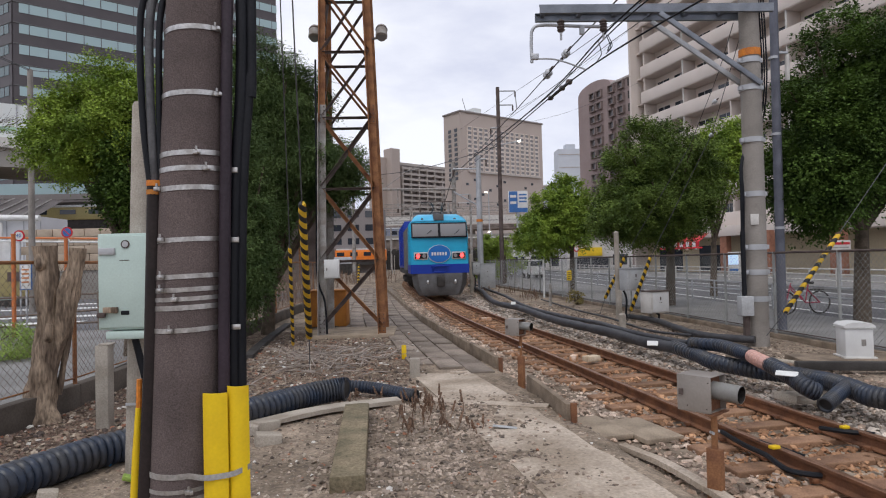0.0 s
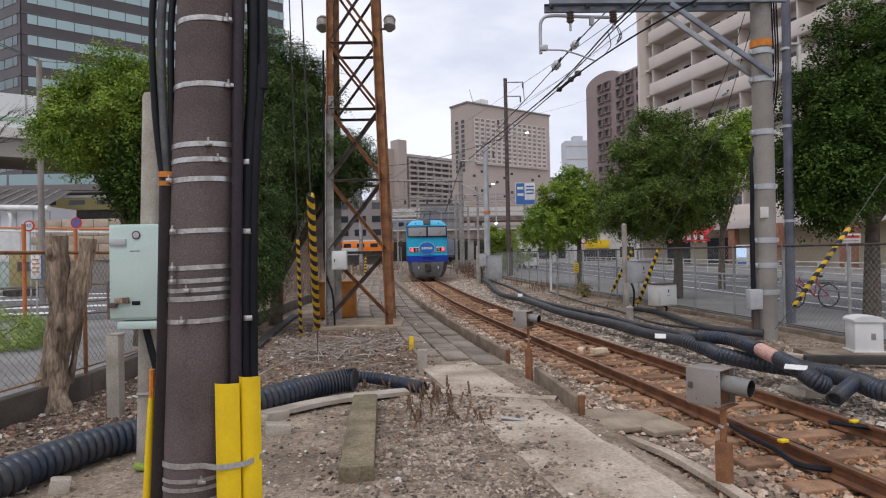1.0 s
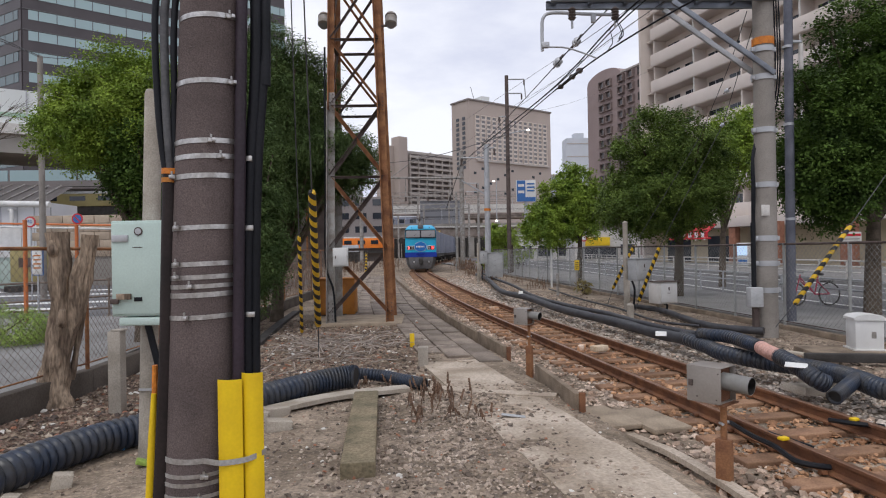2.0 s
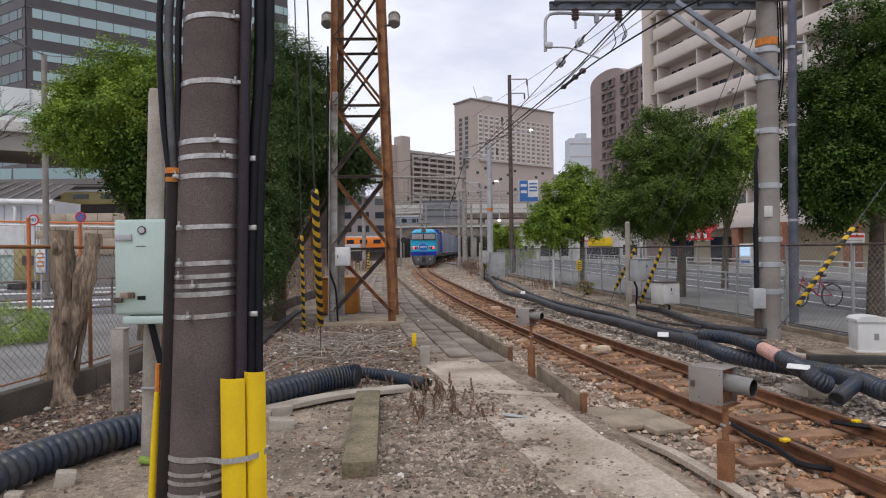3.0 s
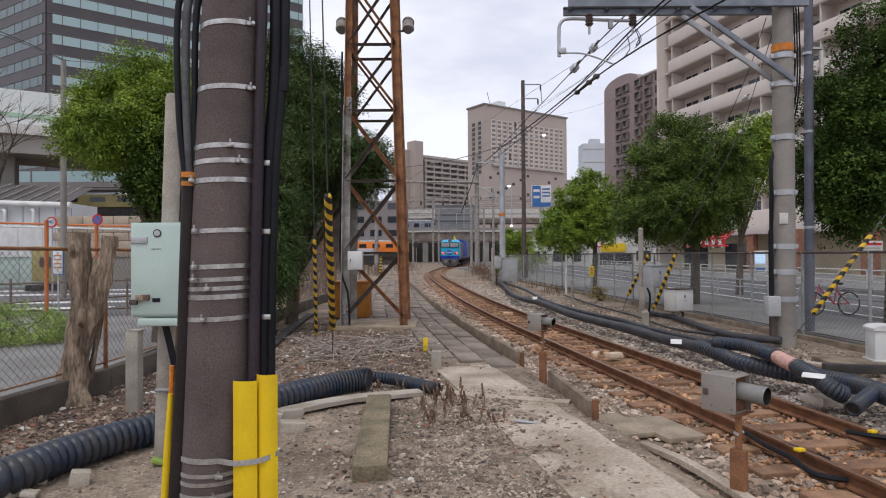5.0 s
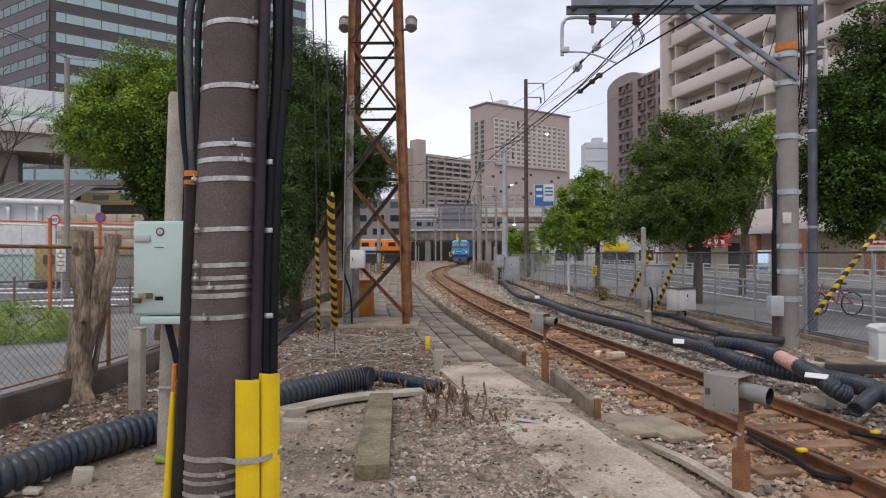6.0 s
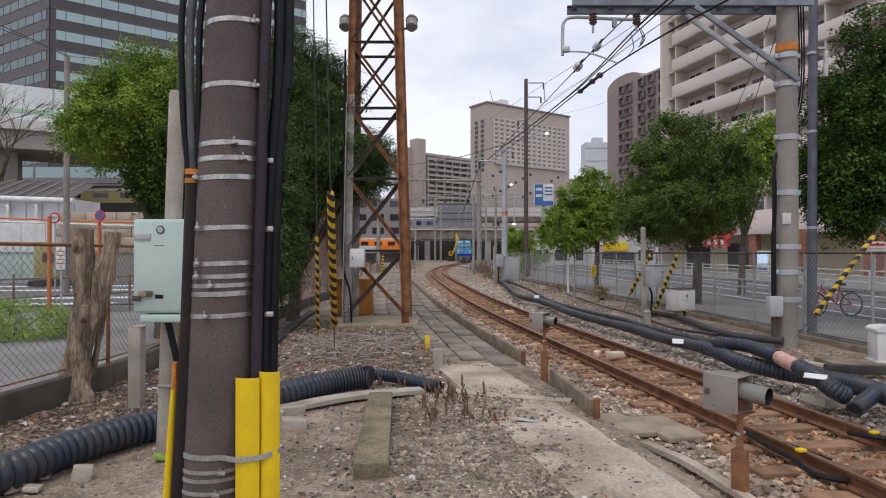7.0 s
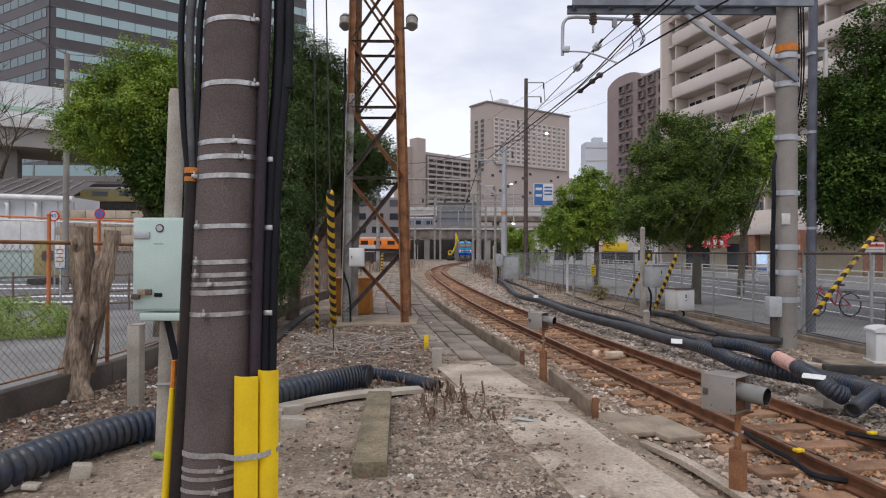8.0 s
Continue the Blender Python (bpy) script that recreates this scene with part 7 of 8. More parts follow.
tb("stay", [(-7.0, -0.3, 9.2), (-4.5, -0.3, 11.0), (-3.0, -0.3, 11.6)], 0.05, M_GREYSTEEL, m3, 6)
for dx in (-5.6, -3.4, -1.2):
    tb("hanger", [(dx, -0.3, 9.1), (dx, -0.3, 7.2)], 0.05, M_GREYSTEEL, m3, 6)
    tb("insulator", [(dx, -0.3, 7.2), (dx, -0.3, 6.8)], 0.1, M_DARKSTEEL, m3, 8)
tb("slack_wire", smooth_path([(0.2, -0.4, 11.2), (-0.8, -0.4, 8.2), (-1.6, -0.4, 6.0)], 10), 0.04, M_UNDER_AND_SHADE, m3, 5)
m4 = line_mast(6.370, 75.0, 9.932, 0.17, M_GREYSTEEL, "grey overhead line mast", ((8.905, 1.5, -1),))
m5 = line_mast(-17.030, 28.0, 10.800, 0.14, M_MAST, "grey concrete street pole", ())
m6 = line_mast(2.860, 58.0, 7.306, 0.14, M_GREYSTEEL, "grey lattice mast by the line", ())
m7 = line_mast(-6.247, 60.0, 7.768, 0.2, M_GREYSTEEL, "grey overhead line mast", ((7.220, 1.5, -1),))
m8 = line_mast(-4.922, 110.0, 8.179, 0.18, M_GREYSTEEL, "grey overhead line mast", ())


def gantries():
    for y, u0, u1, v in ((130, 700, 860, 366), (145, 560, 980, 352), (165, 690, 960, 345)):
        x0, x1 = (u0 - 784) * y / 1095, (u1 - 784) * y / 1095
        z = 1.85 + (448 - v) * y / 1095
        root = thing("line_gantry", x0, y, 0, 0, "grey steel gantry over the tracks", "gantry", "gantries over the tracks")
        w = x1 - x0
        for k in range(3):
            bx("post", (w * k / 2, 0, z / 2), (0.4, 0.4, z), M_GREYSTEEL, root)
        for dz in (0, -1.0):
            bx("chord", (w / 2, 0, z + dz), (w, 0.22, 0.18), M_GREYSTEEL, root)
        n = int(w / 1.6)
        for k in range(n):
            tb("web", [(w * k / n, 0, z - 1.0 * (k % 2)), (w * (k + 1) / n, 0, z - 1.0 * ((k + 1) % 2))], 0.06, M_GREYSTEEL, root, 5)
        for k in range(3):
            tb("line_wire", [(0, -0.1, z - 1.6 - k * 1.7), (w, -0.1, z - 1.4 - k * 1.7)], 0.03, M_UNDER_AND_SHADE, root, 5)
        for k in range(5):
            tb("hanger", [(w * (k + 0.5) / 5, -0.1, z - 1), (w * (k + 0.5) / 5, -0.1, z - 3.2)], 0.06, M_GALV, root, 5)


gantries()


def signals():
    root = thing("traffic_signal", 7.521, 58, 0, 0, "traffic signal showing green", "traffic light")
    tb("pole", [(0, 0, 0), (0, 0, 4.2)], 0.08, M_GALV, root, 8)
    bx("head", (0, -0.1, 3.227), (0.36, 0.2, 0.95), M_UNDER_AND_SHADE, root, 0.05)
    tb("green_lens", [(0, -0.2, 3.121), (0, -0.24, 3.121)], 0.13, M_GREEN_LAMP, root, 14, "lit green lens")
    tb("amber_lens", [(0, -0.2, 3.598), (0, -0.24, 3.598)], 0.10, M_ORANGE_LAMP, root, 14)
    root = thing("rail_signal", -4.219, 105, 0, 0, "dark round railway signal on a post", "signal")
    tb("post", [(0, 0, 0), (0, 0, 3.6)], 0.07, M_GREYSTEEL, root, 8)
    tb("disc", [(0, -0.1, 3.6), (0, -0.2, 3.6)], 0.5, M_UNDER_AND_SHADE, root, 20)
    for u, v, y in ((716, 413, 100), (909, 397, 70), (905, 327, 70)):
        x, z = (u - 784) * y / 1095, 1.85 + (448 - v) * y / 1095
        root = thing("lamp_post", x, y, 0, 0, "slim lamp post with a small lit head", "street lamp", "far lamps")
        tb("pole", [(0.3, 0, 0), (0.3, 0, z), (0, 0, z + 0.05)], 0.06, M_GALV, root, 6)
        bx("head", (0, 0, z), (0.28, 0.2, 0.12), M_WHITE_LAMP, root, 0.03)


signals()


def billboard():
    y = 70.0
    root = thing("billboard", 11.379, y, 0, 0, "blue and white advertising board on a pole", "billboard")
    w, h = 2.174, 2.429
    zc = 8.434
    bx("board", (0, 0, zc), (w, 0.4, h), M_WHITE, root, 0.02)
    bx("blue_field", (-w * 0.26, -0.21, zc + h * 0.05), (w * 0.44, 0.03, h * 0.86), M_SIGNBLUE, root)
    bx("lower_field", (0, -0.22, zc - h * 0.40), (w * 0.96, 0.03, h * 0.2), M_SIGNBLUE, root)
    for i in range(3):
        bx("text_bar", (w * 0.24, -0.215, zc + h * (0.32 - 0.16 * i)), (w * 0.4, 0.02, h * 0.07), M_SIGNBLUE, root)
    for i in range(2):
        bx("text_bar", (-w * 0.26, -0.235, zc + h * (0.25 - 0.3 * i)), (w * 0.32, 0.02, h * 0.12), M_WHITE, root)
    tb("pole", [(0, 0.1, 0), (0, 0.1, zc)], 0.2, M_GALV, root, 10)


billboard()


# ---- street side on the right ----
def bicycle():
    root = thing("bicycle", 11.123, 17.6, 0.06, 4, "red-pink bicycle with a basket rack, parked behind the fence", "bicycle")
    for x in (-0.55, 0.5):
        bm = bmesh.new()
        tube(bm, [(x + 0.32 * math.cos(a), 0, 0.33 + 0.32 * math.sin(a)) for a in (2 * math.pi * k / 28 for k in range(29))], 0.022, 6, False)
        w = part("wheel", bm, M_UNDER_AND_SHADE, root)
        bm = bmesh.new()
        for k in range(10):
            a = 2 * math.pi * k / 10
            tube(bm, [(x, 0, 0.33), (x + 0.31 * math.cos(a), 0, 0.33 + 0.31 * math.sin(a))], 0.004, 4)
        part("spokes", bm, M_GALV, w)
    for a, b in (((-0.55, 0.33), (-0.38, 0.9)), ((-0.42, 0.75), (0.05, 0.35)), ((-0.40, 0.82), (-0.02, 0.45)), ((0.05, 0.33), (0.16, 0.85)), ((0.5, 0.33), (0.14, 0.7)), ((0.5, 0.33), (0.05, 0.33))):
        tb("frame_tube", [(a[0], 0, a[1]), (b[0], 0, b[1])], 0.02, M_BIKE, root, 8)
    tb("handlebar", [(-0.38, -0.25, 1.0), (-0.38, 0, 0.95), (-0.38, 0.25, 1.0)], 0.014, M_GALV, root, 6)
    bx("saddle", (0.18, 0, 0.9), (0.26, 0.14, 0.07), M_UNDER_AND_SHADE, root, 0.03)
    bx("rack", (0.42, 0, 0.7), (0.34, 0.14, 0.03), M_UNDER_AND_SHADE, root, 0.008)
    tb("kickstand", [(0.45, 0.05, 0.3), (0.48, 0.15, 0.0)], 0.012, M_GALV, root, 6)


bicycle()


def street_railing():
    root = thing("street_railing", 0, 0, 0, 0, "white pipe guard railing along the far pavement", "railing", kind="structure")
    for k in range(26):
        y = 24 + k * 2.0
        tb("post", [(19.3, y, 0.1), (19.3, y, 1.05)], 0.045, M_OFFWHITE, root, 8)
    for z in (0.5, 0.78, 1.03):
        tb("rail", [(19.3, 23, z), (19.3, 76, z)], 0.035, M_OFFWHITE, root, 8)
    near = thing("near_railing", 0, 0, 0, 0, "grey pipe guard railing along the near pavement", "railing", kind="structure")
    for k in range(13):
        y = 16 + k * 2.0
        tb("post", [(11.6, y, 0.02), (11.6, y, 0.85)], 0.035, M_GALV, near, 8)
    for z in (0.55, 0.83):
        tb("rail", [(11.6, 15, z), (11.6, 41, z)], 0.028, M_GALV, near, 8)


street_railing()


def shop_front():
    root = thing("shop_awning", 23.079, 52, 0, -72, "red and white striped shop awning with a red rail", "awning")
    bm = bmesh.new()
    n = 12
    for k in range(n):
        x = -2.2 + k * 4.4 / n
        w = 4.4 / n
        v = [bm.verts.new(q) for q in ((x, 0, 3.6), (x + w, 0, 3.6), (x + w, -1.0, 2.95), (x + w, -1.02, 2.55), (x, -1.02, 2.55), (x, -1.0, 2.95))]
        bm.faces.new((v[0], v[1], v[2], v[5]))
        bm.faces.new((v[5], v[2], v[3], v[4]))
    bmesh.ops.remove_doubles(bm, verts=bm.verts, dist=1e-4)
    bmesh.ops.solidify(bm, geom=bm.faces, thickness=0.03)
    ob = part("canvas", bm, M_SIGNRED, root)
    for k in range(0, n, 2):
        bx("white_stripe", (-2.2 + (k + 0.5) * 4.4 / n, -1.05, 2.76), (4.4 / n, 0.03, 0.42), M_WHITE, root)
    tb("rail", [(-2.6, -1.1, 2.45), (2.6, -1.1, 2.45)], 0.07, M_SIGNRED, root, 8)
    for k in range(5):
        tb("lamp", [(-2 + k, -1.15, 2.3), (-2 + k, -1.15, 2.42)], 0.07, M_OFFWHITE, root, 8)
    root = thing("vending_machine", 26.027, 50, 0.16, -60, "lit blue and white vending machine at the shop front", "vending machine")
    bx("body", (0, 0, 0.95), (1.0, 0.75, 1.85), M_WHITE, root, 0.03)
    bx("window", (0, -0.39, 1.25), (0.85, 0.03, 0.8), glow("vending_light", (0.55, 0.75, 1.0), 0.45), root)
    bx("dispenser", (0, -0.39, 0.35), (0.8, 0.03, 0.3), M_SIGNBLUE, root)
    for x, y, w in ((27.0, 53.6, 0.7), (26.382, 46, 0.9), (27.799, 40, 0.9)):
        r = thing("brick_pier", x, y, 0, -70, "red-brown brick pier of the shop front", "pier")
        bx("shaft", (0, 0, 1.9), (w, 0.6, 3.4), M_PIERBRICK, r, 0.01)
        bx("base", (0, 0, 0.15), (w + 0.1, 0.7, 0.3), M_CONC, r, 0.01)
    r = thing("street_sign", 20.904, 30, 0.0, 0, "small white notice board on a post", "sign")
    tb("post", [(0, 0, 0), (0, 0, 2.4)], 0.04, M_GALV, r, 8)
    bx("board", (0, -0.05, 2.1), (1.0, 0.04, 0.6), M_OFFWHITE, r, 0.01)
    bx("red_bar", (0, -0.075, 2.25), (0.9, 0.01, 0.12), M_SIGNRED, r)
    for i in range(2):
        bx("text_bar", (0, -0.075, 2.05 - i * 0.13), (0.8, 0.01, 0.05), M_GREYSTEEL, r)
    r = thing("shop_block", 22.356, 80, 0, 0, "yellow-fronted shop far along the street", "shop")
    bx("wall", (0, 3, 2.0), (6, 5, 4.0), M_OFFWHITE, r)
    bx("fascia", (0, 0.4, 2.654), (3.2, 0.3, 1.1), M_SHOPYELLOW, r, 0.02)
    bx("window", (0, 0.42, 1.2), (4.8, 0.2, 1.5), M_GLASS, r)
    r = thing("round_sign", 15.342, 60, 0, 0, "white round road sign on a post", "sign")
    tb("post", [(0, 0, 0), (0, 0, 3.4)], 0.05, M_GALV, r, 8)
    tb("disc", [(0, -0.05, 2.782), (0, -0.09, 2.782)], 0.32, M_SIGNRED, r, 20)
    tb("disc_face", [(0, -0.1, 2.782), (0, -0.12, 2.782)], 0.2, M_WHITE, r, 20)
    r = thing("low_row_house", 23.078, 95, 0, 0, "low pale building at the street's end", "building")
    bx("wall", (0, 3, 2.3), (20, 6, 4.6), M_OFFWHITE, r)
    bx("roof", (0, 3, 4.75), (20.6, 6.8, 0.35), M_SHADE_AND_PANEL, r)
    for k in range(6):
        bx("window", (-8 + k * 3.2, -0.02, 1.5), (2.2, 0.1, 1.6), M_GLASS, r)


shop_front()


VANS = []


def van():
    root = thing("white_van", 11.0, 60, 0.03, 94, "small white van driving away along the street", "van")
    VANS.append(root)
    bm = bmesh.new()
    prof = [(-1.6, 0.35), (1.5, 0.35), (1.6, 0.9), (1.35, 1.1), (0.95, 1.75), (0.7, 1.85), (-1.5, 1.85), (-1.62, 1.0)]
    a = [bm.verts.new((x, -0.72, z)) for x, z in prof]
    b = [bm.verts.new((x, 0.72, z)) for x, z in prof]
    for i in range(len(prof)):
        j = (i + 1) % len(prof)
        bm.faces.new((a[i], a[j], b[j], b[i]))
    bm.faces.new(a[::-1]), bm.faces.new(b)
    bmesh.ops.bevel(bm, geom=list(bm.edges), offset=0.06, segments=2, affect="EDGES")
    part("body", bm, M_WHITE, root)
    for x in (-0.9, 0.1):
        for y in (-0.73, 0.73):
            bx("side_window", (x, y, 1.42), (0.85, 0.03, 0.45), M_GLASS, root, 0.01)
    bx("rear_window", (-1.6, 0, 1.42), (0.04, 1.1, 0.45), M_GLASS, root, 0.01)
    for y in (-0.6, 0.6):
        bx("tail_lamp", (-1.63, y, 0.85), (0.03, 0.12, 0.25), M_SIGNRED, root, 0.01)
    for x in (-1.0, 1.0):
        for y in (-0.66, 0.66):
            tb("wheel", [(x, y - 0.08, 0.28), (x, y + 0.08, 0.28)], 0.28, M_UNDER_AND_SHADE, root, 16)


van()


# ---- road works and yards on the left ----
def left_yard():
    y = 46.0
    root = thing("site_building", -30.415, y, 0, 0, "white site building with pale pipes under a grey roof", "building")
    x0, x1 = -37.976 - -30.415, -27.7 - -30.415
    w, cx = x1 - x0, (x0 + x1) / 2
    bx("wall", (cx, 2, 5.883 / 2), (w, 4, 5.883), M_HOARD, root)
    tb("pipe", [(x0, -0.4, 6.051), (x1 + 0.5, -0.4, 5.673)], 0.22, M_WHITE, root, 12, "long white pipe")
    for u in (12, 62, 118):
        x = (u - 60) * 46 / 1095
        tb("elbow_pipe", smooth_path([(x, -0.1, 5.337), (x + 0.35, -0.4, 5.295), (x + 0.45, -0.5, 5.043), (x + 0.45, -0.5, 4.076)], 12), 0.13, M_WHITE, root, 10)
    bm = bmesh.new()
    a = [bm.verts.new(q) for q in ((x0, 0.5, 6.051), (x1 - 0.3, 0.5, 5.883), (x1 - 1.4, 6, 7.647), (x0, 6, 8.067))]
    bm.faces.new(a)
    bmesh.ops.solidify(bm, geom=bm.faces, thickness=0.1)
    part("roof", bm, M_SHADE_AND_PANEL, root, "grey sheet roof")
    for k in range(9):
        t = k / 9
        tb("roof_seam", [(x0 + (x1 - 0.3 - x0) * t, 0.5, 6.1 - 0.17 * t), (x0 + (x1 - 1.4 - x0) * t, 6, 8.12 - 0.42 * t)], 0.06, M_GREYSTEEL, root, 5)
    for k in range(9):
        bx("panel_seam", (x0 + 1 + k * 1.2, -0.02, 3.866), (0.06, 0.06, 3.5), M_GALV, root)
    hoard = thing("hoarding", -25.125, 38.0, 0, 0, "white and pale green site hoarding panels", "hoarding")
    for k in range(7):
        x = -9 + k * 1.5
        bx("panel", (x, 0, 3.689 - 0.9), (1.46, 0.08, 1.8), M_WHITE, hoard, 0.01)
        bx("lower_panel", (x, 0.1, 1.1), (1.46, 0.08, 2.2), M_HOARDGREEN, hoard, 0.01)
    for k, z in enumerate((3.742, 3.945)):
        tb("rail", [(-12, -0.5, z + 0.35), (11, -0.5, z - 0.4)], 0.06, M_ORANGEPOST if k else M_WHITE, hoard, 8)
    wall = thing("tan_block_wall", -21.516, 40.0, 0, 0, "tan concrete block wall with white caps", "wall")
    for r in range(5):
        for k in range(7):
            bx("block", (-2.9 + k * 0.98 + (r % 2) * 0.3, 0, 2.1 + r * 0.53), (0.94, 0.5, 0.51), M_BRICKWALL, wall, 0.02)
    bx("base", (0, 0.1, 0.9), (7.4, 0.5, 1.85), M_VIADUCT, wall)
    # orange barrier posts with rails, and the road signs
    for u, vt, vb in ((88, 385, 563), (176, 395, 470)):
        yy = 1095 * 1.85 / (vb - 448)
        if yy > 30:
            yy = 20.0
        r = thing("barrier_post", (u - 784) * yy / 1095, yy, 0, 0, "orange painted steel barrier post", "post", "orange posts")
        h = 1.85 + (448 - vt) * yy / 1095
        tb("shaft", [(0, 0, -0.1), (0, 0, h)], 0.078 / 2 + 0.015, M_ORANGEPOST, r, 10)
        tb("cap", [(0, 0, h), (0, 0, h + 0.04)], 0.06, M_ORANGEPOST, r, 10)
    rail = thing("barrier_rail", 0, 0, 0, 0, "rusty pipe barrier along the road", "railing")
    for v0, v1 in ((497, 486), (532, 512), (545, 536)):
        tb("rail", [(-13.874, 18.0, 1.85 + (448 - v0) * 18 / 1095), (-8.707, 21.0, 1.85 + (448 - v1) * 21 / 1095)], 0.03, M_WIREMESH, rail, 8)
    for u in (25, 180, 230):
        tb("post", [((u - 784) * 19 / 1095, 19, 0), ((u - 784) * 19 / 1095, 19, 1.2)], 0.035, M_WIREMESH, rail, 8)
    for u, v, face, ring, txt in ((97, 386, M_WHITE, M_SIGNRED, "40"), (178, 382, M_SIGNBLUE, M_SIGNRED, "")):
        yy = 24.0
        r = thing("road_sign", (u - 784) * yy / 1095, yy, 0, 0, "round speed limit sign on a post" if txt else "round blue no-parking sign on a post", "sign")
        z = 1.85 + (448 - v) * yy / 1095
        tb("post", [(0, 0.05, 0), (0, 0.05, z)], 0.03, M_GALV, r, 8)
        tb("rim", [(0, 0, z), (0, -0.02, z)], 0.21, ring, r, 28)
        tb("face", [(0, -0.02, z), (0, -0.03, z)], 0.155, face, r, 28)
        if txt:
            cu = bpy.data.curves.new("sign_text", "FONT")
            cu.body, cu.size, cu.align_x, cu.align_y, cu.extrude = txt, 0.2, "CENTER", "CENTER", 0.003
            t = new("sign_text", cu)
            t.parent = r
            t.matrix_local = pose(0, -0.036, z, 90, 0, 0)
            cu.materials.append(M_SIGNBLUE)
        else:
            bm = bmesh.new()
            box(bm, (0, -0.034, z), (0.30, 0.006, 0.04), 0, Matrix.Rotation(radians(45), 4, "Y"))
            part("slash", bm, M_SIGNRED, r)
            bx("text_bar", (0, -0.02, z - 0.29), (0.2, 0.02, 0.06), M_WHITE, r)
    mach = thing("yellow_generator", -21.394, 34, 0, 0, "yellow site machine behind the barrier", "machine")
    bx("body", (0, 0, 1.5), (1.5, 1.0, 1.9), M_YELLOWTRAIN, mach, 0.08)
    bx("vent", (0.2, -0.61, 1.6), (0.8, 0.03, 0.5), M_DARKSTEEL, mach)
    bx("skid", (0, 0, 0.2), (2.0, 1.2, 0.3), M_UNDER_AND_SHADE, mach)
    pan = thing("notice_board", -11.421, 18.5, 0, 0, "white notice board with blue border on the barrier", "sign")
    bx("board", (0, 0, 1.698), (0.287, 0.03, 0.710), M_WHITE, pan, 0.005)
    bx("border", (0, 0.02, 1.698), (0.338, 0.02, 0.760), M_SIGNBLUE, pan)
    bx("leg", (0, 0.03, 0.65), (0.05, 0.03, 1.5), M_GALV, pan)
    for i in range(4):
        bx("text_bar", (0, -0.018, 1.901 - i * 0.12), (0.2, 0.005, 0.04), M_ORANGE, pan)


left_yard()


def far_train(name, u0, u1, v0, v1, y, body, label, cars):
    x0, x1 = (u0 - 784) * y / 1095, (u1 - 784) * y / 1095
    z0, z1 = 1.85 + (448 - v1) * y / 1095, 1.85 + (448 - v0) * y / 1095
    w = (x1 - x0) / cars
    for c in range(cars):
        root = thing(name, x0 + w * (c + 0.5), y, 0, 0, label, "train car", "cars of a standing train")
        bx("body", (0, 1.4, (z0 + z1) / 2), (w - 0.5, 2.8, z1 - z0), body, root, 0.1)
        bx("roof", (0, 1.4, z1 + 0.12), (w - 0.8, 2.4, 0.3), M_SILVER, root, 0.08)
        bx("underframe", (0, 1.4, z0 - 0.4), (w - 0.5, 2.4, 0.8), M_UNDER_AND_SHADE, root)
        n = max(int(w / 2.4), 2)
        for k in range(n):
            bx("window", (-w / 2 + (k + 0.5) * w / n, -0.02, z0 + (z1 - z0) * 0.62), (w / n * 0.55, 0.06, (z1 - z0) * 0.36), M_GLASS, root)


far_train("commuter_car", 540, 728, 424, 443, 118, M_ORANGETRAIN, "orange commuter train car below the viaduct", 2)
far_train("blue_car", 712, 770, 388, 407, 157, M_CONTAINER, "dark blue train car on the concrete viaduct", 1)
far_train("suburban_car", 105, 300, 338, 360, 62, M_YELLOWTRAIN, "ochre train car with a pale roof on the embankment", 1)


